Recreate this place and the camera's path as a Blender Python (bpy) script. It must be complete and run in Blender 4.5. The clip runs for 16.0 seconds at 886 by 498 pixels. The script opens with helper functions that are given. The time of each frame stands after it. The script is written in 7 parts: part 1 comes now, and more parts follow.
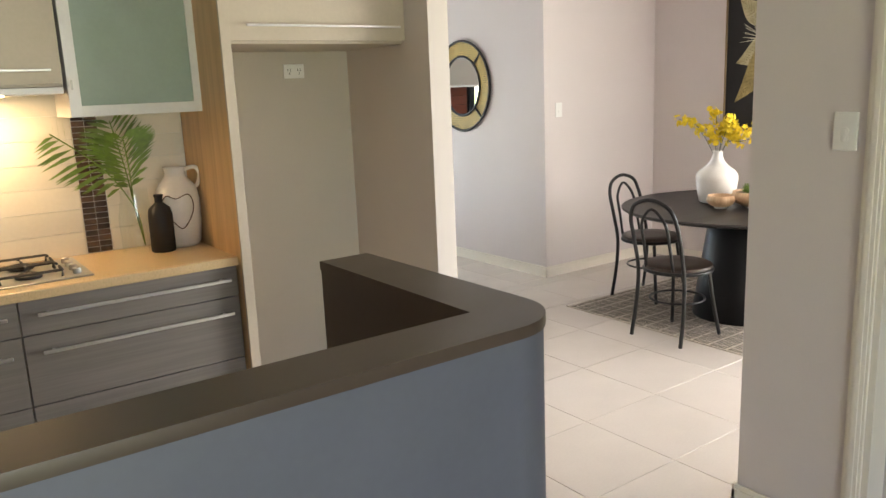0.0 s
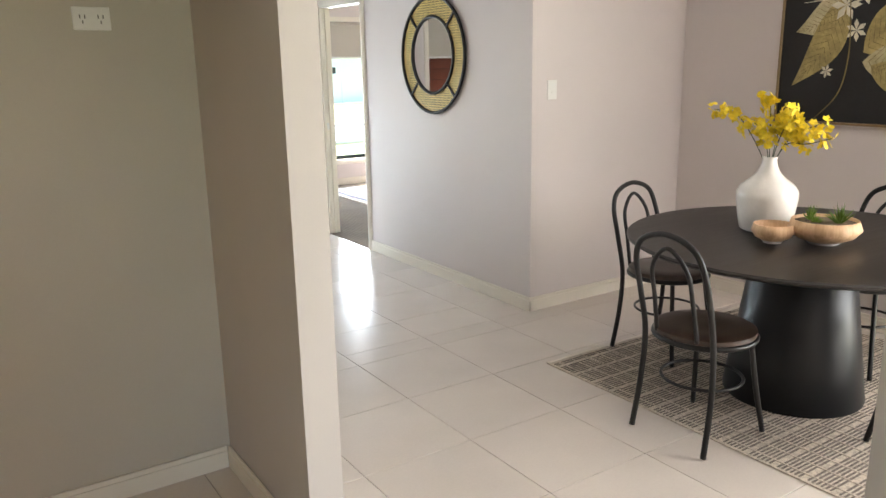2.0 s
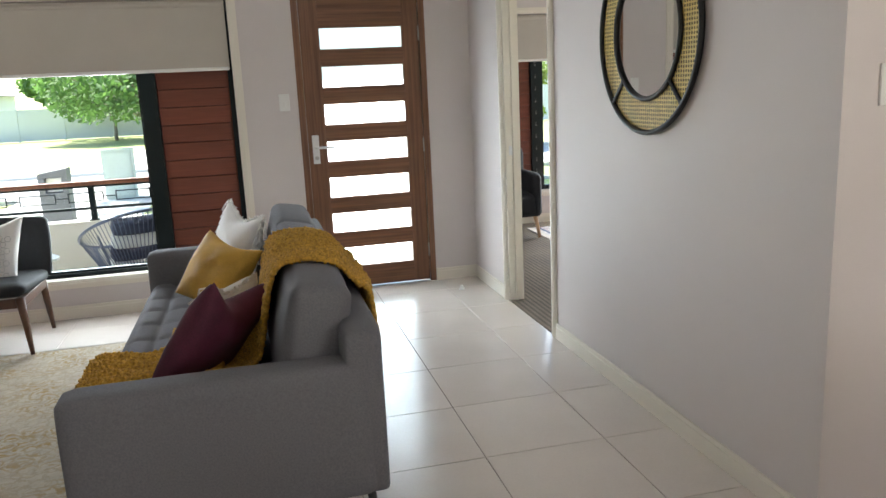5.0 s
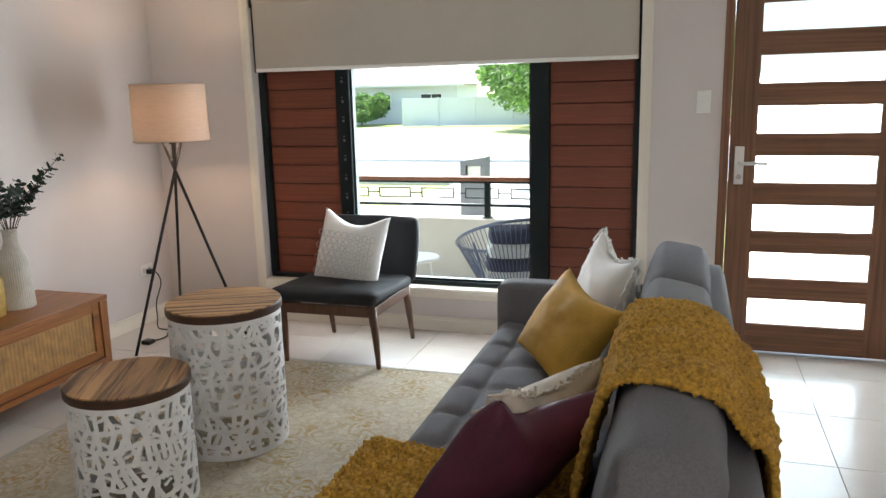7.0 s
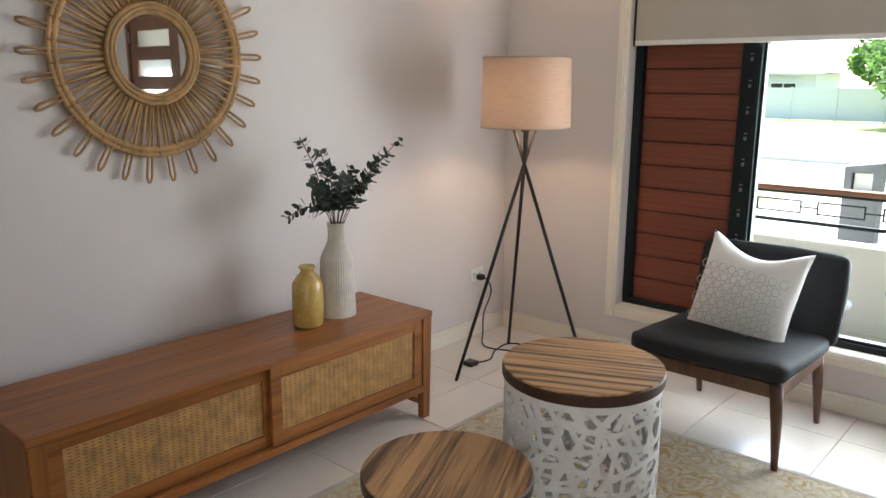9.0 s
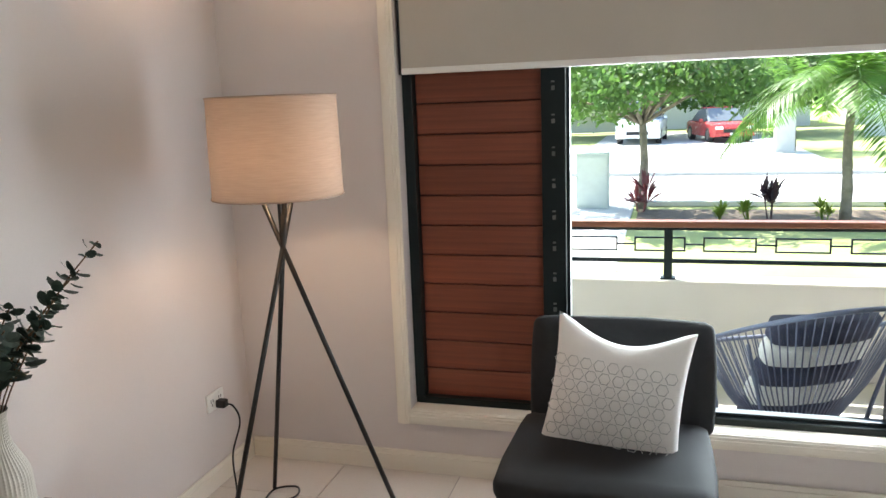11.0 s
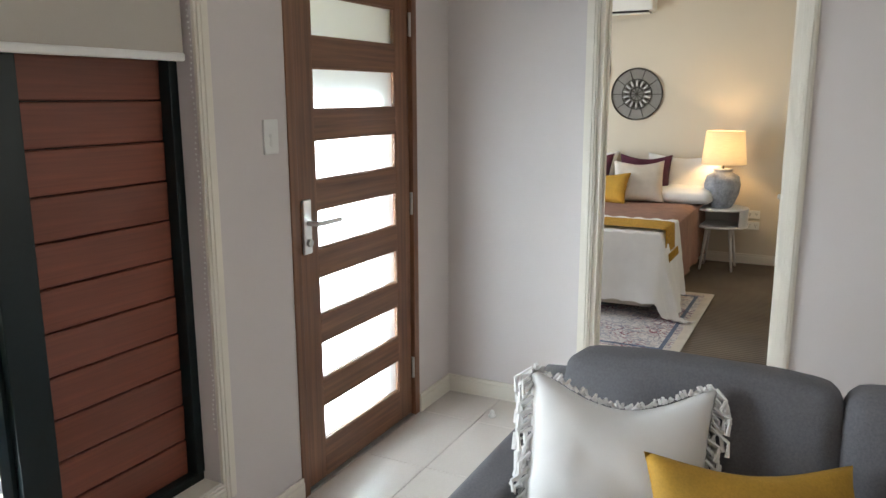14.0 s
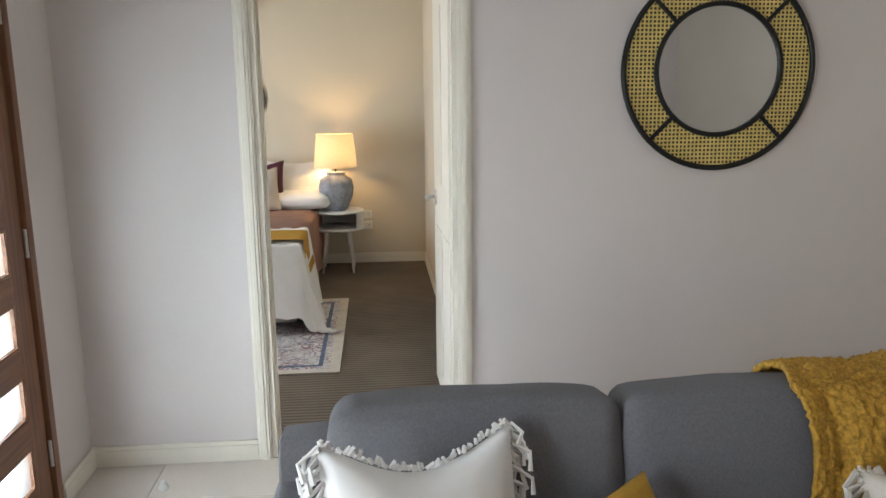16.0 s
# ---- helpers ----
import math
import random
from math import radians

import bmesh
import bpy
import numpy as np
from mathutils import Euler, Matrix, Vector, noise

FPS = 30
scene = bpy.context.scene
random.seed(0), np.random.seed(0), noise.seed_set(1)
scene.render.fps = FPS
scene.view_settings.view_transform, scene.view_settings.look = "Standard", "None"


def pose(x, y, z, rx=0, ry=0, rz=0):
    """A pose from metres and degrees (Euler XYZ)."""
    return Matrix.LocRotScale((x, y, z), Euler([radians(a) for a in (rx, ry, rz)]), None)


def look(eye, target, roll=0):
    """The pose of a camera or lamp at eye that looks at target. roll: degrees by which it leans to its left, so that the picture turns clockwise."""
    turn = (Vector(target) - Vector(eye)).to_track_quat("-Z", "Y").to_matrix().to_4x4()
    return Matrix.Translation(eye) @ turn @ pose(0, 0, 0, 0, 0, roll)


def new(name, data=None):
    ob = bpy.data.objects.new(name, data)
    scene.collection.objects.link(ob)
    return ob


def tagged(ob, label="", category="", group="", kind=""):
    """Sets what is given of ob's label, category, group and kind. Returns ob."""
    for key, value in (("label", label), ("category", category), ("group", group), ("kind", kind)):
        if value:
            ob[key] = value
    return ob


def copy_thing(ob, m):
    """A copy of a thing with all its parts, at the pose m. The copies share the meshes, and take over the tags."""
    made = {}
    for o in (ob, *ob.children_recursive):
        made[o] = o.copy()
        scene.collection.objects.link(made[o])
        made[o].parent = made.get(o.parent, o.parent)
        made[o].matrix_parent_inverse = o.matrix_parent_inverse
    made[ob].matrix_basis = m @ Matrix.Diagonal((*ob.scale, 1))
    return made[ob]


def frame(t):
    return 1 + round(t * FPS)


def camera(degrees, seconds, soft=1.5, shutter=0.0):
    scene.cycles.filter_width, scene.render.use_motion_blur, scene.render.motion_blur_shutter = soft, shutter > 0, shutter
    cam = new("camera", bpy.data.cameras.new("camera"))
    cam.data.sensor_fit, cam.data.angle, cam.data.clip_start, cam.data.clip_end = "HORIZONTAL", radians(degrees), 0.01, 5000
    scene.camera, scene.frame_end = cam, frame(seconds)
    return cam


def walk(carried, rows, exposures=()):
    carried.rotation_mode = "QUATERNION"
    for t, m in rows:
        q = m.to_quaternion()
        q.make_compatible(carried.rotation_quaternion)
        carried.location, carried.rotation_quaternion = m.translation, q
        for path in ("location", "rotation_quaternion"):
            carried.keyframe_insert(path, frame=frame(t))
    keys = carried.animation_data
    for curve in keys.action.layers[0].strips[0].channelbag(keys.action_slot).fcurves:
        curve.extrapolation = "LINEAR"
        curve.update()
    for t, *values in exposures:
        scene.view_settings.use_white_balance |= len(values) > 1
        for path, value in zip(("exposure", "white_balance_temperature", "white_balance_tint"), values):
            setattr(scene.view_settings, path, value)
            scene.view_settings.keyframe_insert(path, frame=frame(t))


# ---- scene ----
cam = camera(60.2, 16.0)
PATH = [
    (0, (-4.315, -8.205, 1.575), (-3.176, -6.613, 1.167), -2.4),
    (0.5, (-3.978, -7.957, 1.536), (-2.774, -6.418, 1.108), -1.9),
    (1, (-3.598, -7.743, 1.55), (-2.374, -6.228, 1.098), -1.2),
    (1.5, (-3.31, -7.464, 1.534), (-2.197, -5.867, 1.075), -0.7),
    (2, (-3.022, -7.208, 1.539), (-1.946, -5.59, 1.068), -1.0),
    (2.5, (-2.761, -6.906, 1.546), (-1.808, -5.215, 1.066), -1.0),
    (3, (-2.497, -6.606, 1.523), (-1.617, -4.881, 1.022), -0.9),
    (3.2, (-2.353, -6.497, 1.507), (-1.476, -4.771, 1.007), -1.4),
    (5.3, (-1.503, -5.273, 1.424), (-1.158, -3.344, 1.023), -3.0),
    (5.5, (-1.448, -5.154, 1.432), (-1.175, -3.212, 1.037), -3.2),
    (6, (-1.3, -4.875, 1.432), (-1.159, -2.92, 1.035), -2.3),
    (6.5, (-1.258, -4.58, 1.416), (-1.503, -2.634, 1.022), -1.5),
    (7, (-1.401, -4.324, 1.439), (-2.003, -2.459, 1.041), -1.4),
    (7.5, (-1.49, -4.034, 1.43), (-2.447, -2.326, 1.02), -0.6),
    (8, (-1.718, -3.872, 1.405), (-2.996, -2.397, 0.965), 0.0),
    (8.2, (-1.8, -3.807, 1.394), (-3.145, -2.398, 0.938), 0.1),
    (10.3, (-2.726, -3.027, 1.473), (-3.653, -1.294, 1.104), -1.1),
    (10.5, (-2.823, -2.943, 1.474), (-3.654, -1.162, 1.101), -1.7),
    (11, (-3.051, -2.777, 1.489), (-3.604, -0.892, 1.113), -2.2),
    (11.5, (-3.263, -2.634, 1.483), (-3.399, -0.673, 1.112), -3.1),
    (12, (-3.373, -2.434, 1.479), (-3.031, -0.502, 1.094), -3.7),
    (12.5, (-3.397, -2.232, 1.501), (-2.535, -0.466, 1.128), -2.8),
    (13, (-3.439, -2.047, 1.497), (-2.109, -0.6, 1.127), -1.8),
    (13.5, (-3.451, -1.894, 1.493), (-1.858, -0.75, 1.102), -1.2),
    (14, (-3.367, -1.673, 1.497), (-1.617, -0.788, 1.104), -0.2),
    (14.5, (-3.335, -1.465, 1.5), (-1.475, -0.849, 1.101), -0.1),
    (15, (-3.304, -1.293, 1.495), (-1.377, -0.962, 1.073), -1.4),
    (15.5, (-3.155, -1.208, 1.489), (-1.201, -1.14, 1.067), -1.6),
    (16, (-3.076, -1.207, 1.504), (-1.122, -1.376, 1.112), -0.6),
]
walk(cam, [(t, look(eye, target, roll)) for t, eye, target, roll in PATH],
     [(0.0, 2.85), (0.5, 3.0), (1.0, 2.9), (2.5, 2.5), (3.2, 2.4), (4.2, 2.2), (5.5, 2.0), (6.0, 2.02), (7.0, 2.06), (8.2, 2.14), (10.3, 2.1), (11.0, 2.1), (12.0, 2.3), (12.5, 2.08), (13.0, 1.56), (13.5, 1.6), (14.5, 2.05), (15.5, 2.0), (16.0, 1.88)])

# ---- world, sun, lights ----
world = bpy.data.worlds.new("sky")
scene.world = world
world.use_nodes = True
wn = world.node_tree
sky = wn.nodes.new("ShaderNodeTexSky")
sky.sky_type = "NISHITA"
sky.sun_disc = False
sky.sun_elevation = radians(56)
sky.sun_rotation = radians(-35)
wn.links.new(sky.outputs[0], wn.nodes["Background"].inputs[0])
wn.nodes["Background"].inputs[1].default_value = 0.15
scene.view_settings.exposure = 2.2

sun_data = bpy.data.lights.new("sun", "SUN")
sun_data.energy, sun_data.angle, sun_data.color = 5.0, radians(0.5), (1.0, 0.95, 0.87)
sun = new("sun", sun_data)
sun.matrix_world = look((0, 0, 30), (0.57 * 17, -0.82 * 17, 5))


def area_light(name, eye, target, w, h, power, color):
    d = bpy.data.lights.new(name, "AREA")
    d.shape, d.size, d.size_y, d.energy, d.color = "RECTANGLE", w, h, power, color
    ob = new(name, d)
    ob.matrix_world = look(eye, target)
    return ob


def bulb(name, place, power, color, radius=0.04):
    d = bpy.data.lights.new(name, "POINT")
    d.energy, d.color, d.shadow_soft_size = power, color, radius
    ob = new(name, d)
    ob.location = place
    return ob


# daylight in the openings
area_light("daylight_front_window", (-2.84, 0.16, 0.95), (-3.4, -2.8, 0.75), 1.1, 1.3, 13, (0.87, 0.94, 1.0))
area_light("daylight_bedroom_window", (1.95, 1.84, 1.0), (1.95, -1, 0.7), 1.1, 1.2, 18, (0.86, 0.94, 1.0))
area_light("daylight_door_lites", (-0.775, 0.11, 0.82), (-0.775, -3, 0.8), 0.58, 1.34, 9.5, (0.82, 0.93, 1.0))
area_light("daylight_garden_door", (1.30, -7.5, 1.1), (-2.0, -6.2, 0.5), 2.3, 2.0, 29, (1.0, 0.94, 0.89))
area_light("daylight_family_room_door", (-4.4, -11.9, 1.2), (-4.2, -6, 1.0), 2.6, 2.0, 8.8, (1.0, 0.96, 0.95))
bulb("floor_lamp_bulb", (-4.262, -0.533, 1.35), 1.7, (1.0, 0.7, 0.44))
bulb("bedside_lamp_bulb", (3.58, -0.86, 1.05), 2.1, (1.0, 0.68, 0.33))
area_light("rangehood_light", (-4.05, -4.62, 1.60), (-4.05, -4.6, 0.9), 0.3, 0.1, 0.75, (1.0, 0.64, 0.3))


# ---- materials ----
def material(name, color, rough=0.6, metal=0.0, vary=0.08, scale=6.0, bump=0.0, bump_scale=60.0, tint=None, coords="Object", stretch=(1, 1, 1), spec=0.5):
    """A surface with broad and fine variation in colour and a fine relief."""
    m = bpy.data.materials.new(name)
    m.use_nodes = True
    t = m.node_tree
    b = t.nodes["Principled BSDF"]
    b.inputs["Roughness"].default_value, b.inputs["Metallic"].default_value = rough, metal
    b.inputs["Specular IOR Level"].default_value = spec
    co = t.nodes.new("ShaderNodeTexCoord")
    mp = t.nodes.new("ShaderNodeMapping")
    mp.inputs["Scale"].default_value = stretch
    t.links.new(co.outputs[coords], mp.inputs[0])
    n1 = t.nodes.new("ShaderNodeTexNoise")
    n1.inputs["Scale"].default_value, n1.inputs["Detail"].default_value = scale, 6
    n2 = t.nodes.new("ShaderNodeTexNoise")
    n2.inputs["Scale"].default_value, n2.inputs["Detail"].default_value = bump_scale, 3
    for n in (n1, n2):
        t.links.new(mp.outputs[0], n.inputs["Vector"])
    mix = t.nodes.new("ShaderNodeMix")
    mix.data_type = "RGBA"
    other = tint or tuple(max(0.0, c * (1 - 2.2 * vary)) for c in color)
    lighter = tuple(min(1.0, c * (1 + vary)) for c in color)
    mix.inputs[6].default_value, mix.inputs[7].default_value = (*other, 1), (*lighter, 1)
    ramp = t.nodes.new("ShaderNodeMapRange")
    ramp.inputs[1].default_value, ramp.inputs[2].default_value = 0.3, 0.65
    add = t.nodes.new("ShaderNodeMath")
    add.operation = "MULTIPLY_ADD"
    add.inputs[1].default_value = 0.3
    t.links.new(n2.outputs[0], add.inputs[0])
    sub = t.nodes.new("ShaderNodeMath")
    sub.operation = "MULTIPLY"
    sub.inputs[1].default_value = 0.7
    t.links.new(n1.outputs[0], sub.inputs[0])
    t.links.new(sub.outputs[0], add.inputs[2])
    t.links.new(add.outputs[0], ramp.inputs[0])
    t.links.new(ramp.outputs[0], mix.inputs[0])
    t.links.new(mix.outputs[2], b.inputs["Base Color"])
    rr = t.nodes.new("ShaderNodeMapRange")
    rr.inputs[3].default_value, rr.inputs[4].default_value = max(0.02, rough - 0.06), min(1, rough + 0.08)
    t.links.new(n1.outputs[0], rr.inputs[0])
    t.links.new(rr.outputs[0], b.inputs["Roughness"])
    if bump:
        bp = t.nodes.new("ShaderNodeBump")
        bp.inputs["Strength"].default_value, bp.inputs["Distance"].default_value = bump, 0.004
        t.links.new(n2.outputs[0], bp.inputs["Height"])
        t.links.new(bp.outputs[0], b.inputs["Normal"])
    return m


def shader(m):
    return m.node_tree.nodes["Principled BSDF"]


def wood(name, dark, light, rough=0.45, along="x", grain=14.0, bump=0.15, sharp=False):
    """Timber with long grain along one axis of the object."""
    s = {"x": (0.6, grain, grain), "y": (grain, 0.6, grain), "z": (grain, grain, 0.6)}[along]
    m = material(name, light, rough, vary=0.1, scale=2.2, bump=bump, bump_scale=9.0, tint=dark, stretch=s)
    if sharp:
        for n in m.node_tree.nodes:
            if n.bl_idname == "ShaderNodeMapRange" and abs(n.inputs[1].default_value - 0.3) < 0.01:
                n.inputs[1].default_value, n.inputs[2].default_value = 0.4, 0.54
    return m


def random_tint(m, amount=0.15):
    """Piece-by-piece brightness by Object Info's Random."""
    t = m.node_tree
    b = shader(m)
    link = b.inputs["Base Color"].links[0]
    src = link.from_socket
    oi = t.nodes.new("ShaderNodeObjectInfo")
    mr = t.nodes.new("ShaderNodeMapRange")
    mr.inputs[3].default_value, mr.inputs[4].default_value = 1 - amount, 1 + amount
    hs = t.nodes.new("ShaderNodeHueSaturation")
    t.links.new(oi.outputs["Random"], mr.inputs[0])
    t.links.new(mr.outputs[0], hs.inputs["Value"])
    t.links.new(src, hs.inputs["Color"])
    t.links.new(hs.outputs[0], b.inputs["Base Color"])
    return m


M_wall = material("wall_paint", (0.66, 0.6, 0.582), 0.62, vary=0.02, scale=1.2, bump=0.06, bump_scale=220)
M_bedwall = material("bedroom_cream_paint", (0.66, 0.585, 0.475), 0.62, vary=0.025, scale=1.2, bump=0.06, bump_scale=220)
# the wall paint again, darkened to hold the shade at the recess
M_stub = material("wall_paint_shaded", (0.53, 0.485, 0.45), 0.6, vary=0.025, scale=2, bump=0.05, bump_scale=220)
M_ceiling = material("ceiling_paint", (0.8, 0.79, 0.77), 0.8, vary=0.02, bump=0.04, bump_scale=150)
M_trim = material("trim_gloss_cream", (0.79, 0.735, 0.645), 0.42, vary=0.01, scale=3)
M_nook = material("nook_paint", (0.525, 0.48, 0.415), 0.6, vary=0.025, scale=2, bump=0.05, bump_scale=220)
M_tile = random_tint(material("floor_tile_porcelain", (0.665, 0.6, 0.545), 0.2, vary=0.035, scale=2.4, bump=0.02, bump_scale=90), 0.03)
M_grout = material("grout_grey", (0.3, 0.27, 0.24), 0.9, vary=0.1, scale=20)
M_carpet = material("carpet_brown_loop", (0.2, 0.155, 0.115), 0.95, vary=0.12, scale=3, bump=0.6, bump_scale=300)
M_doorwood_z = wood("door_timber_upright", (0.11, 0.045, 0.022), (0.235, 0.105, 0.052), 0.42, "z", 26, 0.08)
M_doorwood_x = wood("door_timber_rail", (0.11, 0.045, 0.022), (0.235, 0.105, 0.052), 0.42, "x", 26, 0.08)
M_louvre = random_tint(wood("louvre_cedar_red", (0.12, 0.03, 0.016), (0.205, 0.055, 0.028), 0.5, "x", 20, 0.1), 0.1)
M_alu = material("black_window_aluminium", (0.007, 0.014, 0.016), 0.35, vary=0.1, spec=0.3)
M_chrome = material("satin_chrome", (0.75, 0.75, 0.75), 0.36, 1.0, vary=0.03)
M_white_pl = material("white_plastic", (0.8, 0.79, 0.76), 0.35, vary=0.02)
M_blind = material("blind_fabric", (0.5, 0.46, 0.405), 0.9, vary=0.03, scale=3, bump=0.1, bump_scale=400)
M_black = material("black_powder_coat", (0.009, 0.0085, 0.0085), 0.34, vary=0.2, scale=20, spec=0.4)
M_render_wall = material("white_render", (0.62, 0.6, 0.57), 0.85, vary=0.05, scale=4, bump=0.3, bump_scale=140)


def pane_glass(name, color=(1, 1, 1)):
    """Thin clear pane: mostly clear, with a mirror share that grows at grazing angles."""
    m = bpy.data.materials.new(name)
    m.use_nodes = True
    t = m.node_tree
    t.nodes.remove(shader(m))
    out = t.nodes["Material Output"]
    tr, gl, mx, fr = (t.nodes.new("ShaderNodeBsdfTransparent"), t.nodes.new("ShaderNodeBsdfGlossy"), t.nodes.new("ShaderNodeMixShader"), t.nodes.new("ShaderNodeFresnel"))
    tr.inputs[0].default_value = (*color, 1)
    gl.inputs["Roughness"].default_value = 0.01
    fr.inputs[0].default_value = 1.16
    t.links.new(fr.outputs[0], mx.inputs[0])
    t.links.new(tr.outputs[0], mx.inputs[1])
    t.links.new(gl.outputs[0], mx.inputs[2])
    t.links.new(mx.outputs[0], out.inputs[0])
    return m


M_clip = material("dull_steel_clip", (0.2, 0.2, 0.2), 0.4, 0.7, vary=0.1)
M_pane = pane_glass("clear_pane", (0.95, 0.98, 0.97))
M_frost = bpy.data.materials.new("frosted_pane")
M_frost.use_nodes = True
shader(M_frost).inputs["Base Color"].default_value = (0.8, 0.86, 0.87, 1)
shader(M_frost).inputs["Transmission Weight"].default_value = 1.0
shader(M_frost).inputs["Roughness"].default_value = 0.42
M_mirror = bpy.data.materials.new("mirror_silver")
M_mirror.use_nodes = True
shader(M_mirror).inputs["Base Color"].default_value = (0.86, 0.87, 0.87, 1)
shader(M_mirror).inputs["Metallic"].default_value, shader(M_mirror).inputs["Roughness"].default_value = 1.0, 0.02


# ---- mesh helpers ----
def box(bm, x0, x1, y0, y1, z0, z1, bevel=0.0, m=None, seg=2):
    r = bmesh.ops.create_cube(bm, size=1.0)
    vs = r["verts"]
    for v in vs:
        v.co = Vector(((x0 + x1) / 2 + v.co.x * (x1 - x0), (y0 + y1) / 2 + v.co.y * (y1 - y0), (z0 + z1) / 2 + v.co.z * (z1 - z0)))
    if bevel:
        es = {e for v in vs for e in v.link_edges}
        r2 = bmesh.ops.bevel(bm, geom=list(es), offset=bevel, segments=seg, affect="EDGES", profile=0.5)
        vs = list({v for f in r2["faces"] for v in f.verts} | {v for v in vs if v.is_valid})
    if m is not None:
        bmesh.ops.transform(bm, matrix=m, verts=[v for v in vs if v.is_valid])
    return vs


def lathe(bm, profile, cx=0, cy=0, seg=40, cap=True):
    """A turned shape round the vertical axis; profile: (radius, height) pairs."""
    rings = []
    for r, z in profile:
        rings.append([bm.verts.new((cx + r * math.cos(2 * math.pi * k / seg), cy + r * math.sin(2 * math.pi * k / seg), z)) for k in range(seg)])
    for a, b in zip(rings, rings[1:]):
        for k in range(seg):
            bm.faces.new((a[k], a[(k + 1) % seg], b[(k + 1) % seg], b[k]))
    if cap:
        bm.faces.new(list(reversed(rings[0])))
        bm.faces.new(rings[-1])
    return rings


def tube(bm, pts, r, seg=10, closed=False, cap=True):
    """A round bar along points; r may be one radius or one for each point."""
    pts = [Vector(p) for p in pts]
    n = len(pts)
    rs = r if isinstance(r, (list, tuple)) else [r] * n
    rings, up = [], None
    for i, p in enumerate(pts):
        a = pts[(i - 1) % n] if closed or i > 0 else p
        b = pts[(i + 1) % n] if closed or i < n - 1 else p
        d = (b - a).normalized()
        if up is None:
            up = d.orthogonal().normalized()
        up = (up - d * up.dot(d)).normalized()
        side = d.cross(up)
        rings.append([bm.verts.new(p + rs[i] * (up * math.cos(2 * math.pi * k / seg) + side * math.sin(2 * math.pi * k / seg))) for k in range(seg)])
    pairs = list(zip(rings, rings[1:]))
    if closed:
        best = min(range(seg), key=lambda s: (rings[0][s].co - rings[-1][0].co).length)
        pairs.append((rings[-1], rings[0][best:] + rings[0][:best]))
    for a, b in pairs:
        for k in range(seg):
            bm.faces.new((a[k], a[(k + 1) % seg], b[(k + 1) % seg], b[k]))
    if cap and not closed:
        bm.faces.new(list(reversed(rings[0])))
        bm.faces.new(rings[-1])


def curve_pts(ctrl, n=24, closed=False):
    """Points on a smooth line through the given ones."""
    c = [Vector(p) for p in ctrl]
    out, m = [], len(c)
    spans = m if closed else m - 1
    for i in range(spans):
        p0, p1, p2, p3 = (c[(i - 1) % m], c[i], c[(i + 1) % m], c[(i + 2) % m]) if closed else (c[max(i - 1, 0)], c[i], c[i + 1], c[min(i + 2, m - 1)])
        for k in range(n):
            t = k / n
            out.append(0.5 * (2 * p1 + (p2 - p0) * t + (2 * p0 - 5 * p1 + 4 * p2 - p3) * t * t + (3 * p1 - p0 - 3 * p2 + p3) * t ** 3))
    if not closed:
        out.append(c[-1])
    return out


def grid(bm, nu, nv, fn):
    vs = [[bm.verts.new(fn(i / nu, j / nv)) for j in range(nv + 1)] for i in range(nu + 1)]
    for i in range(nu):
        for j in range(nv):
            bm.faces.new((vs[i][j], vs[i + 1][j], vs[i + 1][j + 1], vs[i][j + 1]))
    return vs


def part(name, bm, mat, parent=None, label="", smooth=False):
    me = bpy.data.meshes.new(name)
    bmesh.ops.recalc_face_normals(bm, faces=bm.faces[:])
    bm.to_mesh(me)
    bm.free()
    me.materials.append(mat)
    if smooth:
        for p in me.polygons:
            p.use_smooth = True
    ob = new(name, me)
    if parent is not None:
        ob.parent = parent
    if label:
        ob["label"] = label
    return ob


def smooth_by_angle(ob, angle=35):
    me = ob.data
    bm = bmesh.new()
    bm.from_mesh(me)
    for f in bm.faces:
        f.smooth = True
    for e in bm.edges:
        if len(e.link_faces) == 2 and e.calc_face_angle(0) > radians(angle):
            e.smooth = False
    bm.to_mesh(me)
    bm.free()
    return ob


def thing(name, place, label, category, group="", rz=0.0):
    ob = new(name)
    ob.empty_display_size = 0.1
    ob.matrix_world = pose(*place, 0, 0, rz)
    return tagged(ob, label, category, group)


def structure(name, bm, mat, label, category="wall", smooth=False):
    return tagged(part(name, bm, mat, None, "", smooth), label, category, "", "structure")


def boxes(*dims, bevel=0.0):
    bm = bmesh.new()
    for d in dims:
        box(bm, *d, bevel=bevel)
    return bm


# ---- structure ----
CEIL = 2.55
WX0, WX1, WZ0, WZ1 = -4.025, -1.658, 0.267, 2.06      # living-room window opening
DX0, DX1, DZ1 = -1.242, -0.322, 2.10               # front door opening
BY0, BY1, BDZ = -1.533, -0.738, 2.05                 # bedroom doorway
structure("wall_north", boxes((-4.9, WX0, 0, 0.2, -0.2, CEIL), (WX0, WX1, 0, 0.2, -0.2, WZ0), (WX0, WX1, 0, 0.2, WZ1, CEIL), (WX1, DX0, 0, 0.2, -0.2, CEIL),
                              (DX0, DX1, 0, 0.2, DZ1, CEIL), (DX1, 0.1, 0, 0.2, -0.2, CEIL)), M_wall, "warm grey painted front wall with window and door openings")
structure("wall_east", boxes((0, 0.1, BY1, 0, 0, CEIL), (0, 0.1, BY0, BY1, BDZ, CEIL), (0, 0.1, -3.65, BY0, 0, CEIL)), M_wall, "plain warm grey painted wall with a bedroom doorway")
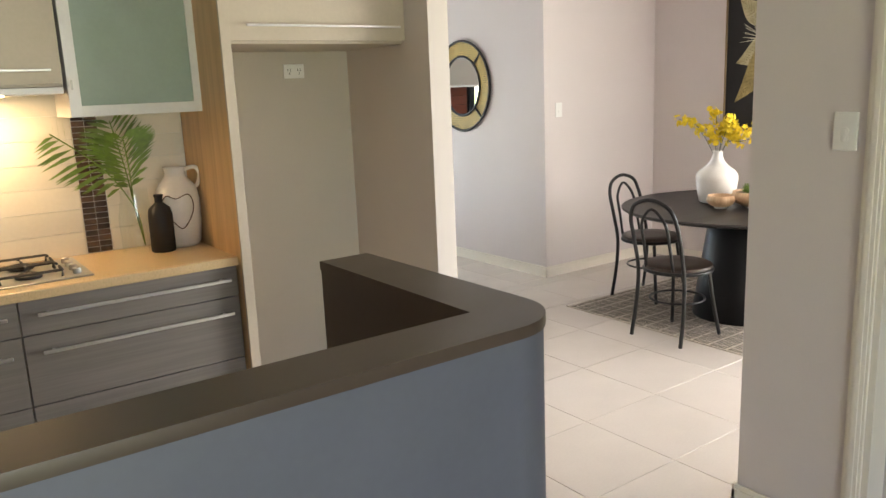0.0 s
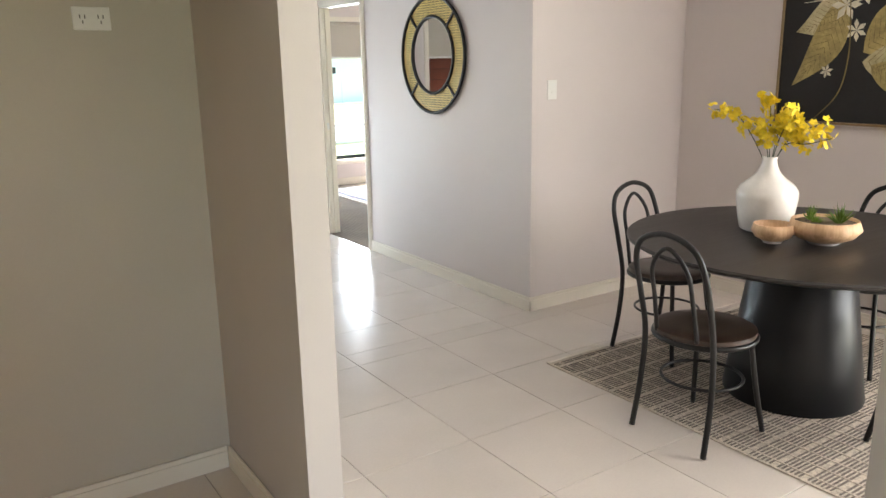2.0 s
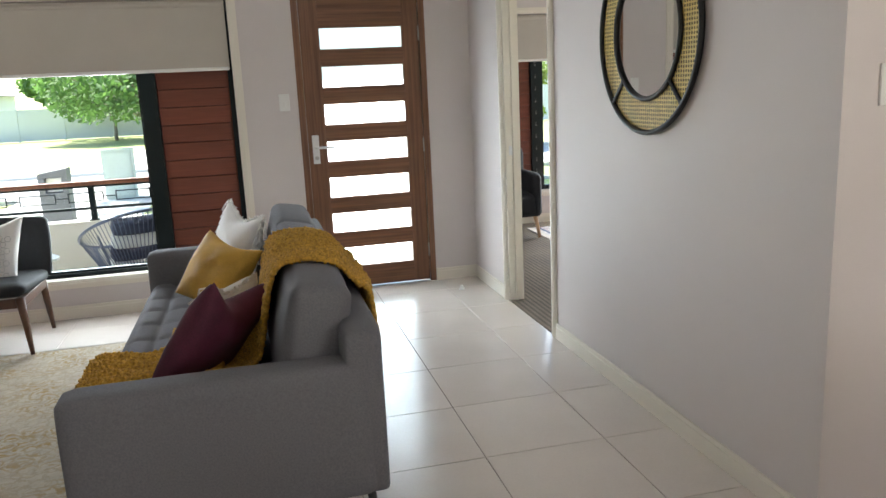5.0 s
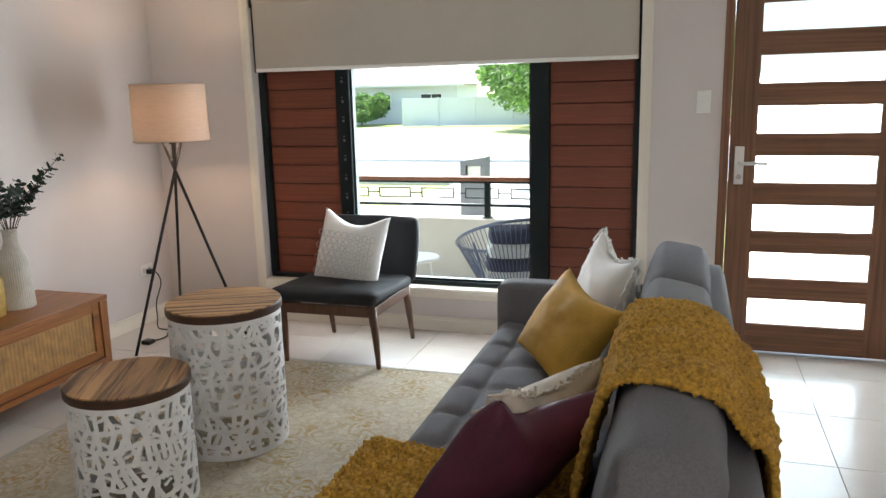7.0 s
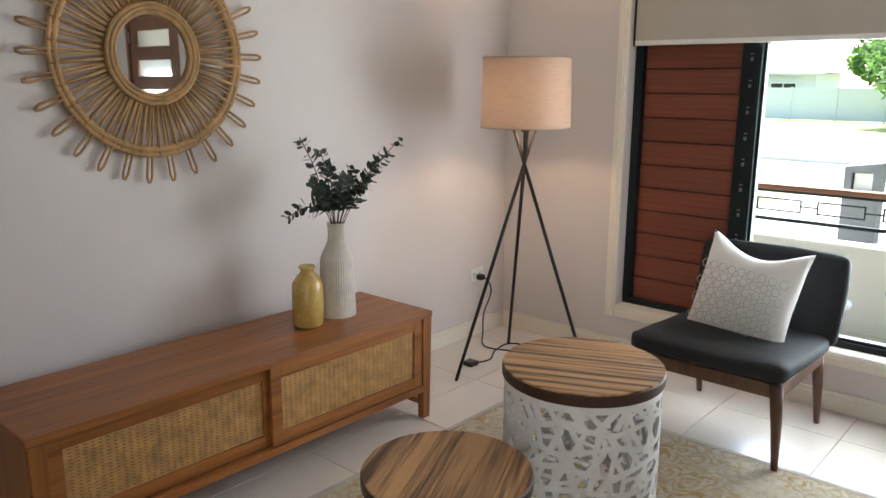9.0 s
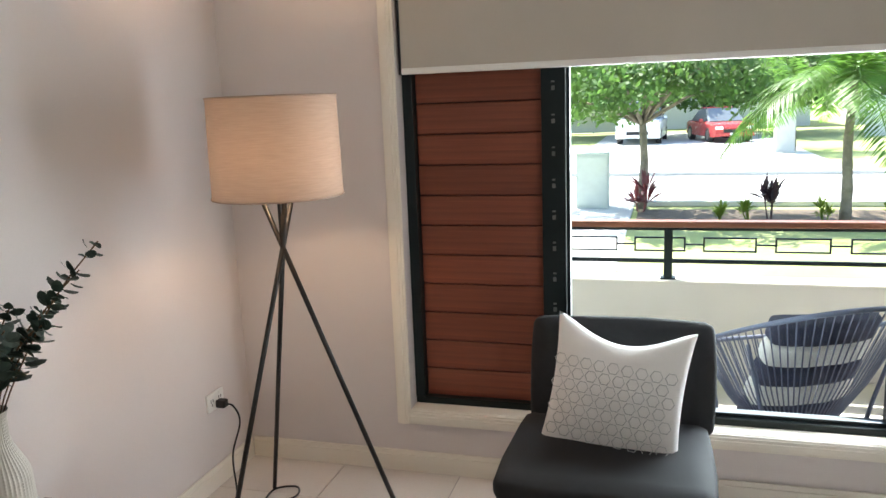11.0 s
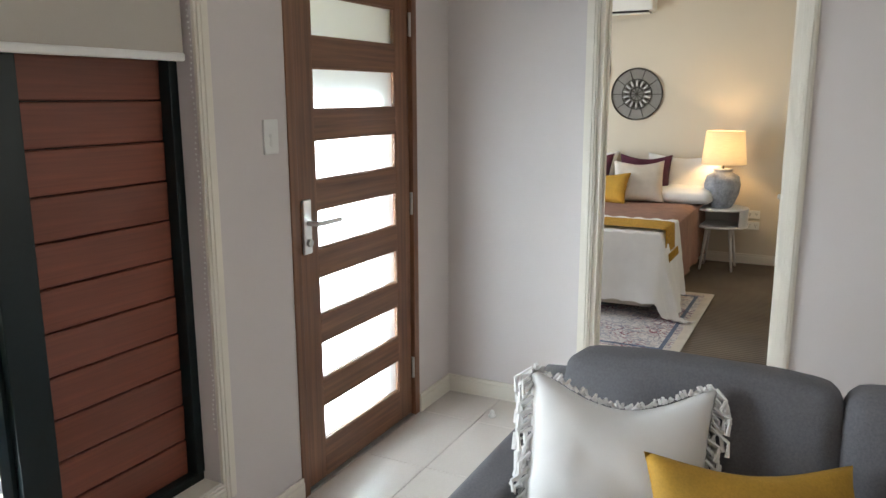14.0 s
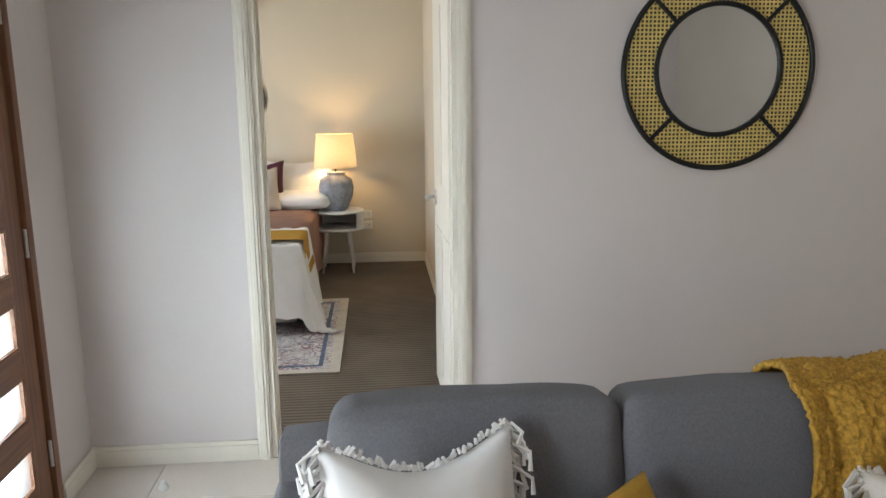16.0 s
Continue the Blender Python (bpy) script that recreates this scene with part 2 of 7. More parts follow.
structure("wall_dining_north", boxes((0.1, 1.45, -3.65, -3.55, 0, CEIL)), M_wall, "warm grey painted wall of the dining nook")
structure("wall_dining_east", boxes((1.35, 1.45, -6.35, -3.65, 0, CEIL), (1.35, 1.45, -8.65, -6.35, 2.1, CEIL), (1.35, 1.45, -12.2, -8.65, 0, CEIL)), M_wall, "warm grey painted dining wall behind a picture")
structure("wall_west", boxes((-4.9, -4.77, -4.3, 0, 0, CEIL)), M_wall, "warm grey painted living room wall")
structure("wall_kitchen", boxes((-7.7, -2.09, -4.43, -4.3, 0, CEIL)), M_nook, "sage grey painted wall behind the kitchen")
structure("wall_stub", boxes((-2.205, -2.09, -5.21, -4.43, 0, CEIL)), M_stub, "short wall end beside the fridge recess, wall paint darkened for shade")
structure("wall_post", boxes((-1.93, -1.82, -7.14, -6.70, 0, CEIL), (-1.93, -1.82, -7.96, -7.14, 2.05, CEIL), (-1.93, -1.82, -12.2, -7.96, 0, CEIL)), M_wall, "warm grey painted wall end with a doorway beside it")
structure("wall_south", boxes((-7.7, -5.7, -12.3, -12.2, 0, CEIL), (-3.1, 1.45, -12.3, -12.2, 0, CEIL), (-5.7, -3.1, -12.3, -12.2, 2.2, CEIL)), M_wall, "plain painted back wall with a wide garden opening")
structure("wall_kitchen_west", boxes((-7.8, -7.7, -12.3, -4.3, 0, CEIL)), M_wall, "plain painted kitchen side wall")
structure("ceiling", boxes((-7.8, 4.0, -12.3, 0.2, CEIL, CEIL + 0.1), (0.0, 4.0, 0.2, 2.1, CEIL, CEIL + 0.1)), M_ceiling, "flat white painted ceiling", "ceiling")
structure("wall_bedroom_east", boxes((3.9, 4.0, -1.75, 2.1, 0, CEIL)), M_bedwall, "cream painted bedroom wall behind the bed")
structure("wall_bedroom_south", boxes((0.1, 3.9, -1.75, -1.65, 0, CEIL)), M_bedwall, "cream painted bedroom side wall")
structure("wall_bedroom_west", boxes((0.0, 0.1, 0.2, 2.1, -0.2, CEIL)), M_wall, "painted bedroom wall to the porch")
BWX0, BWX1 = 0.62, 3.05
structure("wall_bedroom_north", boxes((0.1, BWX0, 1.9, 2.1, -0.2, CEIL), (BWX1, 4.0, 1.9, 2.1, -0.2, CEIL), (BWX0, BWX1, 1.9, 2.1, -0.2, 0.33), (BWX0, BWX1, 1.9, 2.1, 2.08, CEIL)), M_wall, "painted bedroom front wall under a window")
floor = structure("floor", boxes((-7.8, 0.0, -12.3, 0.2, -0.2, -0.004), (0.0, 1.45, -12.3, -3.55, -0.2, -0.004)), M_grout, "grey grout bed of the tiled floor", "floor")
structure("floor_carpet", boxes((0.0, 3.9, -1.75, 1.95, -0.2, 0.002)), M_carpet, "brown ribbed loop-pile bedroom carpet", "carpet")


# ---- more materials ----
M_oak = wood("oak_laminate_panel", (0.42, 0.27, 0.13), (0.56, 0.38, 0.2), 0.45, "z", 10, 0.05)
M_cab = material("cabinet_taupe_laminate", (0.46, 0.40, 0.32), 0.42, vary=0.04, scale=3)
M_drawer = wood("drawer_grey_woodgrain", (0.15, 0.135, 0.125), (0.2, 0.182, 0.17), 0.4, "x", 18, 0.05)
M_bar_top = material("bar_brown_laminate", (0.066, 0.045, 0.031), 0.34, vary=0.05, scale=5)
M_bar_side = material("bar_slate_panel", (0.105, 0.112, 0.148), 0.5, vary=0.04, scale=4)
M_stone = material("cream_stone_benchtop", (0.62, 0.46, 0.26), 0.28, vary=0.09, scale=150, bump_scale=400)
M_white_tile = random_tint(material("white_wall_tile", (0.74, 0.7, 0.62), 0.22, vary=0.03, scale=3), 0.04)
M_mosaic = random_tint(material("brown_glass_mosaic", (0.09, 0.055, 0.035), 0.12, vary=0.25, scale=25), 0.5)
M_steel = material("brushed_steel", (0.5, 0.49, 0.47), 0.3, 1.0, vary=0.05, scale=30)
M_iron = material("black_cast_iron", (0.02, 0.02, 0.02), 0.55, vary=0.2)
M_ceramic = material("white_glazed_ceramic", (0.78, 0.75, 0.71), 0.18, vary=0.04, scale=5)
M_ceramic_matt = material("off_white_ribbed_ceramic", (0.56, 0.52, 0.46), 0.6, vary=0.08, scale=14, bump=0.2)
M_mustard_glaze = material("mustard_glaze", (0.5, 0.34, 0.1), 0.2, vary=0.15, scale=10)
M_black_glass = material("matt_black_glass", (0.008, 0.007, 0.008), 0.55, vary=0.1)
M_leaf = random_tint(material("dark_green_leaf", (0.035, 0.075, 0.035), 0.45, vary=0.25, scale=9), 0.3)
M_palm = random_tint(material("palm_leaf", (0.15, 0.25, 0.028), 0.45, vary=0.25, scale=9), 0.3)
M_euca = material("eucalyptus_leaf", (0.035, 0.06, 0.045), 0.5, vary=0.3, scale=12)
M_stem = material("brown_stem", (0.12, 0.07, 0.035), 0.7, vary=0.2)
M_yellow = material("yellow_petal", (0.88, 0.68, 0.025), 0.55, vary=0.12, scale=30)
M_bowl = wood("turned_pale_wood", (0.48, 0.28, 0.14), (0.68, 0.47, 0.29), 0.5, "z", 10, 0.08)
M_table_black = wood("black_stained_timber", (0.007, 0.006, 0.0055), (0.022, 0.018, 0.016), 0.4, "x", 16, 0.12)
M_base_black = material("satin_black_pedestal", (0.007, 0.008, 0.01), 0.36, vary=0.1, spec=0.3)
M_seat_dark = wood("dark_walnut_seat", (0.03, 0.018, 0.012), (0.065, 0.042, 0.03), 0.35, "x", 14, 0.1)
M_sofa = material("grey_blue_woven_upholstery", (0.158, 0.155, 0.167), 0.92, vary=0.1, scale=170, bump=0.5, bump_scale=420)
M_sofa_leg = material("black_tapered_leg", (0.015, 0.014, 0.014), 0.4)
M_white_cloth = material("white_cotton", (0.84, 0.825, 0.81), 0.9, vary=0.03, scale=8, bump=0.15, bump_scale=520)
M_cream_cloth = material("cream_linen", (0.62, 0.56, 0.49), 0.92, vary=0.08, scale=8, bump=0.4, bump_scale=220)
M_mustard = material("mustard_velvet", (0.52, 0.29, 0.035), 0.75, vary=0.15, scale=7, bump=0.2, bump_scale=160)
M_burgundy = material("burgundy_velvet", (0.085, 0.012, 0.032), 0.7, vary=0.25, scale=7, bump=0.2, bump_scale=160)
M_throw = material("mustard_boucle_throw", (0.52, 0.285, 0.038), 0.95, vary=0.28, scale=90, bump=0.7, bump_scale=120)
M_charcoal = material("charcoal_upholstery", (0.016, 0.017, 0.02), 0.7, vary=0.15, scale=40, bump=0.3, bump_scale=350, spec=0.3)
M_walnut = wood("walnut_frame", (0.07, 0.03, 0.016), (0.14, 0.066, 0.036), 0.42, "z", 12, 0.08)
M_acacia = wood("sideboard_timber", (0.14, 0.045, 0.012), (0.34, 0.125, 0.03), 0.38, "y", 12, 0.1)
M_acacia_z = wood("sideboard_timber_upright", (0.14, 0.045, 0.012), (0.34, 0.125, 0.03), 0.38, "z", 12, 0.1)
M_burnt = wood("burnt_pine_top", (0.07, 0.026, 0.011), (0.48, 0.27, 0.12), 0.5, "x", 20, 0.5, True)
M_burnt_edge = material("dark_timber_rim", (0.055, 0.025, 0.013), 0.5, vary=0.2, scale=20)
M_white_metal = material("white_powder_metal", (0.74, 0.73, 0.72), 0.45, vary=0.04)
M_oak_top = random_tint(wood("brushed_brown_top", (0.1, 0.042, 0.017), (0.42, 0.23, 0.1), 0.5, "x", 12, 0.4, True), 0.25)
M_rattan = material("natural_rattan", (0.4, 0.23, 0.09), 0.55, vary=0.2, scale=18, bump=0.2)
M_bed_blush = material("blush_pink_linen", (0.3, 0.165, 0.125), 0.9, vary=0.1, scale=10, bump=0.3)
M_lamp_base = material("weathered_blue_grey_ceramic", (0.3, 0.32, 0.36), 0.6, vary=0.25, scale=14, bump=0.3)
M_disc = material("dark_bronze_metal", (0.07, 0.06, 0.05), 0.5, 0.6, vary=0.3, scale=20)
M_disc_mesh = material("grey_metal_mesh", (0.25, 0.235, 0.215), 0.6, 0.3, vary=0.1)
M_cord_blue = material("blue_grey_cord", (0.13, 0.15, 0.23), 0.5, vary=0.1)
M_navy = material("navy_cushion", (0.06, 0.065, 0.11), 0.9, vary=0.15, scale=20, bump=0.3)


def translucent(name, color, glow=0.5):
    m = bpy.data.materials.new(name)
    m.use_nodes = True
    t = m.node_tree
    b = shader(m)
    b.inputs["Base Color"].default_value, b.inputs["Roughness"].default_value = (*color, 1), 0.9
    tr, mx = t.nodes.new("ShaderNodeBsdfTranslucent"), t.nodes.new("ShaderNodeMixShader")
    no, mp, co = t.nodes.new("ShaderNodeTexNoise"), t.nodes.new("ShaderNodeMapping"), t.nodes.new("ShaderNodeTexCoord")
    mp.inputs["Scale"].default_value = (12, 12, 220)
    no.inputs["Scale"].default_value = 1.5
    mc = t.nodes.new("ShaderNodeMix")
    mc.data_type = "RGBA"
    mc.inputs[6].default_value, mc.inputs[7].default_value = (*[c * 0.72 for c in color], 1), (*color, 1)
    t.links.new(co.outputs["Object"], mp.inputs[0])
    t.links.new(mp.outputs[0], no.inputs["Vector"])
    t.links.new(no.outputs[0], mc.inputs[0])
    t.links.new(mc.outputs[2], tr.inputs[0])
    t.links.new(mc.outputs[2], b.inputs["Base Color"])
    mx.inputs[0].default_value = glow
    t.links.new(b.outputs[0], mx.inputs[1])
    t.links.new(tr.outputs[0], mx.inputs[2])
    t.links.new(mx.outputs[0], t.nodes["Material Output"].inputs[0])
    return m


M_shade = translucent("linen_shade_fabric", (0.5, 0.375, 0.3), 0.13)
M_shade_cream = translucent("cream_shade_fabric", (0.7, 0.6, 0.45), 0.24)


def carpet_ribs(m):
    """Ribbed rows of loop pile."""
    t = m.node_tree
    b = shader(m)
    w = t.nodes.new("ShaderNodeTexWave")
    w.inputs["Scale"].default_value, w.inputs["Distortion"].default_value = 9.0, 0.6
    co = t.nodes.new("ShaderNodeTexCoord")
    t.links.new(co.outputs["Object"], w.inputs["Vector"])
    src = b.inputs["Base Color"].links[0].from_socket
    mx = t.nodes.new("ShaderNodeMix")
    mx.data_type, mx.blend_type = "RGBA", "MULTIPLY"
    mx.inputs[0].default_value = 0.55
    t.links.new(src, mx.inputs[6])
    t.links.new(w.outputs[0], mx.inputs[7])
    t.links.new(mx.outputs[2], b.inputs["Base Color"])


carpet_ribs(M_carpet)


def rug_material(name, ground, motif, accent, scale, wear=0.0):
    """A worn patterned rug: rings and broken medallions over a mottled ground."""
    m = material(name, ground, 0.95, vary=0.1, scale=25, bump=0.6, bump_scale=260)
    t = m.node_tree
    b = shader(m)
    co = t.nodes.new("ShaderNodeTexCoord")
    vo = t.nodes.new("ShaderNodeTexVoronoi")
    vo.inputs["Scale"].default_value = scale
    v2 = t.nodes.new("ShaderNodeTexVoronoi")
    v2.feature = "DISTANCE_TO_EDGE"
    v2.inputs["Scale"].default_value = scale * 1.9
    no = t.nodes.new("ShaderNodeTexNoise")
    no.inputs["Scale"].default_value, no.inputs["Detail"].default_value = 3.2, 8
    wn2 = t.nodes.new("ShaderNodeTexNoise")
    wn2.inputs["Scale"].default_value, wn2.inputs["Detail"].default_value = 14.0, 4
    t.links.new(co.outputs["Object"], wn2.inputs["Vector"])
    warp = t.nodes.new("ShaderNodeMix")
    warp.data_type, warp.blend_type = "RGBA", "LINEAR_LIGHT"
    warp.inputs[0].default_value = 0.05
    t.links.new(co.outputs["Object"], warp.inputs[6])
    t.links.new(wn2.outputs["Color"], warp.inputs[7])
    for n in (vo, v2):
        t.links.new(warp.outputs[2], n.inputs["Vector"])
    t.links.new(co.outputs["Object"], no.inputs["Vector"])
    sn = t.nodes.new("ShaderNodeMath")
    sn.operation = "SINE"
    ml = t.nodes.new("ShaderNodeMath")
    ml.operation, ml.inputs[1].default_value = "MULTIPLY", 26.0
    t.links.new(vo.outputs["Distance"], ml.inputs[0])
    t.links.new(ml.outputs[0], sn.inputs[0])
    r1 = t.nodes.new("ShaderNodeMapRange")
    r1.inputs[1].default_value, r1.inputs[2].default_value = 0.1, 0.7
    t.links.new(sn.outputs[0], r1.inputs[0])
    r2 = t.nodes.new("ShaderNodeMapRange")
    r2.inputs[1].default_value, r2.inputs[2].default_value = 0.41, 0.56
    t.links.new(no.outputs[0], r2.inputs[0])
    mu = t.nodes.new("ShaderNodeMath")
    mu.operation = "MULTIPLY"
    t.links.new(r1.outputs[0], mu.inputs[0])
    t.links.new(r2.outputs[0], mu.inputs[1])
    x1, x2 = t.nodes.new("ShaderNodeMix"), t.nodes.new("ShaderNodeMix")
    for x in (x1, x2):
        x.data_type = "RGBA"
    src = b.inputs["Base Color"].links[0].from_socket
    t.links.new(src, x1.inputs[6])
    x1.inputs[7].default_value = (*motif, 1)
    t.links.new(mu.outputs[0], x1.inputs[0])
    r3 = t.nodes.new("ShaderNodeMapRange")
    r3.inputs[1].default_value, r3.inputs[2].default_value, r3.inputs[3].default_value, r3.inputs[4].default_value = 0.02, 0.08, 0.6, 0.0
    t.links.new(v2.outputs["Distance"], r3.inputs[0])
    t.links.new(r3.outputs[0], x2.inputs[0])
    t.links.new(x1.outputs[2], x2.inputs[6])
    x2.inputs[7].default_value = (*accent, 1)
    sm, sn2, sr, x3 = t.nodes.new("ShaderNodeMapping"), t.nodes.new("ShaderNodeTexNoise"), t.nodes.new("ShaderNodeMapRange"), t.nodes.new("ShaderNodeMix")
    sm.inputs["Scale"].default_value = (2.2, 16.0, 1.0)
    sn2.inputs["Scale"].default_value, sn2.inputs["Detail"].default_value = 2.0, 9
    sr.inputs[1].default_value, sr.inputs[2].default_value, sr.inputs[4].default_value = 0.42, 0.62, wear
    x3.data_type = "RGBA"
    x3.inputs[7].default_value = (*[0.92 * c for c in ground], 1)
    t.links.new(co.outputs["Object"], sm.inputs[0])
    t.links.new(sm.outputs[0], sn2.inputs["Vector"])
    t.links.new(sn2.outputs[0], sr.inputs[0])
    t.links.new(sr.outputs[0], x3.inputs[0])
    t.links.new(x2.outputs[2], x3.inputs[6])
    t.links.new(x3.outputs[2], b.inputs["Base Color"])
    return m


M_rug = rug_material("worn_cream_gold_rug", (0.47, 0.41, 0.32), (0.33, 0.215, 0.07), (0.31, 0.25, 0.155), 9.0, 0.5)
M_bedrug = rug_material("faded_persian_rug", (0.64, 0.6, 0.58), (0.3, 0.13, 0.16), (0.13, 0.17, 0.26), 9.0)


# ---- trim ----
def skirting(name, x0, x1, y0, y1):
    """A stepped skirting board along a wall line; one of the spans is the wall's face, given as a thin strip."""
    bm = bmesh.new()
    box(bm, x0, x1, y0, y1, 0.0, 0.07, 0.002)
    cx, cy = (x0 + x1) / 2, (y0 + y1) / 2
    sx, sy = (x1 - x0) / 2, (y1 - y0) / 2
    fx, fy = (0.62, 1.0) if sx < sy else (1.0, 0.62)
    box(bm, cx - sx * fx, cx + sx * fx, cy - sy * fy, cy + sy * fy, 0.07, 0.09, 0.002)
    return tagged(part(name, bm, M_trim), "cream gloss moulded skirting board", "skirting", "", "structure")


for x0, x1, y0, y1 in ((-4.755, DX0, -0.015, 0.0), (DX1, -0.015, -0.015, 0.0), (-0.015, 0.0, -0.68, 0.0), (-0.015, 0.0, -3.665, -1.591), (-0.015, 1.335, -3.665, -3.65),
                       (1.335, 1.35, -6.35, -3.665), (-4.77, -4.755, -4.3, -0.015), (-2.22, -2.205, -5.225, -4.445), (-2.22, -2.075, -5.225, -5.21), (-2.09, -2.075, -5.21, -4.3),
                       (-3.09, -2.22, -4.445, -4.43), (-1.945, -1.93, -7.075, -6.685), (-1.945, -1.82, -6.70, -6.685), (3.885, 3.9, -1.65, 1.9), (0.95, 3.885, -1.65, -1.635), (0.1, 3.885, 1.885, 1.9)):
    skirting("baseboard", x0, x1, y0, y1)


def architrave(name, axis, face, out, a0, a1, z0, z1, w=0.058, sill=False, label="cream gloss moulded architrave"):
    """Moulded frame round an opening: axis 'x' or 'y' is the wall's run, face its plane, out the side on which it stands proud."""
    top = tagged(new(name), label, "trim", "", "structure")

    def bar(u0, u1, v0, v1):
        bm = bmesh.new()
        long_v = (v1 - v0) > (u1 - u0)
        for k, (d, s) in enumerate(((0.012, 1.0), (0.018, 0.72), (0.022, 0.3))):
            uu0, uu1, vv0, vv1 = u0, u1, v0, v1
            if long_v:
                c, h = (u0 + u1) / 2, (u1 - u0) / 2 * s
                uu0, uu1 = c - h, c + h
            else:
                c, h = (v0 + v1) / 2, (v1 - v0) / 2 * s
                vv0, vv1 = c - h, c + h
            lo, hi = sorted((face, face + out * d))
            if axis == "x":
                box(bm, uu0, uu1, lo, hi, vv0, vv1, 0.0015)
            else:
                box(bm, lo, hi, uu0, uu1, vv0, vv1, 0.0015)
        part("moulding", bm, M_trim, top)
    bar(a0 - w, a0, z0 if not sill else z0 - w, z1 + w)
    bar(a1, a1 + w, z0 if not sill else z0 - w, z1 + w)
    bar(a0, a1, z1, z1 + w)
    if sill:
        bar(a0, a1, z0 - w, z0)
    return top


architrave("trim_window", "x", 0.0, -1, WX0, WX1, WZ0, WZ1, sill=True)
architrave("trim_bedroom_doorway", "y", 0.0, -1, BY0, BY1, 0, BDZ)
architrave("trim_side_doorway", "y", -1.93, -1, -7.96, -7.14, 0, 2.05)
architrave("trim_bedroom_window", "x", 1.9, -1, BWX0, BWX1, 0.33, 2.08, sill=True)
bm = boxes((0.0, 0.1, BY1 - 0.02, BY1, 0, BDZ), (0.0, 0.1, BY0, BY0 + 0.02, 0, BDZ), (0.0, 0.1, BY0 + 0.02, BY1 - 0.02, BDZ - 0.02, BDZ), (0.045, 0.06, BY1 - 0.032, BY1 - 0.02, 0, BDZ - 0.02), (0.045, 0.06, BY0 + 0.02, BY0 + 0.03, 0, BDZ - 0.02), bevel=0.001)
jamb = structure("door_frame_bedroom", bm, M_trim, "cream gloss door jamb of the bedroom doorway", "door frame")
part("strike_plate", boxes((0.02, 0.045, BY1 - 0.023, BY1 - 0.019, 0.97, 1.03), bevel=0.001), M_chrome, jamb, "small satin strike plate")
structure("door_frame_side", boxes((-1.93, -1.82, -7.16, -7.14, 0, 2.05), (-1.93, -1.82, -7.96, -7.94, 0, 2.05), (-1.93, -1.82, -7.94, -7.16, 2.03, 2.05)), M_trim, "cream gloss door jamb", "door frame")
structure("wall_side_room", boxes((-1.80, -0.9, -7.2, -7.12, 0, CEIL), (-0.95, -0.9, -8.1, -7.2, 0, CEIL), (-1.8, -0.95, -8.1, -8.0, 0, CEIL)), M_wall, "plain painted wall of a small side room")


# ---- windows ----
def louvre_window(name, y, z0, z1, zc, spans, lites, outer, label):
    """Black aluminium window: fixed pane and panels of closed timber louvres. spans: louvre panels (x0, x1); lites: panes; outer: whole width."""
    w = tagged(new(name), label, "window", "", "structure")
    x0, x1 = outer
    cuts = sorted(list(spans) + list(lites))
    part("window_frame", boxes((x0, x1, y - 0.03, y + 0.05, z0, z0 + 0.03), (x0, x1, y - 0.03, y + 0.05, z1 - 0.04, z1), bevel=0.003), M_alu, w)
    edges = [x0] + [v for c in cuts for v in c] + [x1]
    for a, b in zip(edges[0::2], edges[1::2]):
        part("mullion", boxes((a, b, y - 0.035, y + 0.055, z0 + 0.03, z1 - 0.04), bevel=0.003), M_alu, w)
    for a, b in lites:
        p = part("pane", boxes((a, b, y + 0.01, y + 0.014, z0 + 0.03, z1 - 0.04)), M_pane, w, "clear fixed glass pane")
        p.visible_shadow = False
        part("glazing_bead", boxes((a, b, y - 0.012, y + 0.03, z0 + 0.03, z0 + 0.045), (a, a + 0.012, y - 0.012, y + 0.03, z0 + 0.045, z1 - 0.04), (b - 0.012, b, y - 0.012, y + 0.03, z0 + 0.045, z1 - 0.04)), M_alu, w)
    pitch = 0.1192
    for a, b in spans:
        z = z0 + 0.03
        while z < z1 - 0.06:
            bm = bmesh.new()
            hi = min(z + pitch - 0.0035, z1 - 0.042)
            box(bm, a + 0.002, b - 0.002, -0.009, 0.009, 0, hi - z, 0.003, seg=1)
            o = part("louvre_blade", bm, M_louvre, w, "red-brown timber louvre blade")
            o.matrix_world = pose(0, y + 0.012, z, 1.5)
            z += pitch
        # black sheet added behind the blades as the shade in their gaps
        part("gap_shade_sheet", boxes((a, b, y + 0.026, y + 0.032, z0 + 0.03, z1 - 0.04)), M_black, w, "added black sheet that darkens the gaps between blades")
    for xx in (spans[0][1] + 0.045,):
        z = z0 + 0.06
        while z < z1 - 0.1:
            part("louvre_clip", boxes((xx - 0.006, xx + 0.006, y - 0.039, y - 0.034, z, z + 0.016), (xx - 0.006, xx + 0.006, y - 0.039, y - 0.034, z + 0.028, z + 0.034)), M_clip, w, "small dark steel louvre clip")
            z += pitch
    return w


louvre_window("window_1", 0.10, WZ0, WZ1, 1.6, ((-3.985, -3.49), (-2.165, -1.692)), ((-3.40, -2.27),), (WX0, WX1), "black aluminium window with red louvre panels and clear pane")
louvre_window("window_2", 1.99, 0.33, 2.08, 1.6, ((0.68, 1.2), (2.53, 3.0)), ((1.32, 2.41),), (BWX0, BWX1), "black aluminium bedroom window with red louvre panels")
structure("window_sill", boxes((WX0, WX1, -0.004, 0.07, WZ0 - 0.012, WZ0 + 0.004), bevel=0.003), M_trim, "cream gloss timber window sill", "sill")
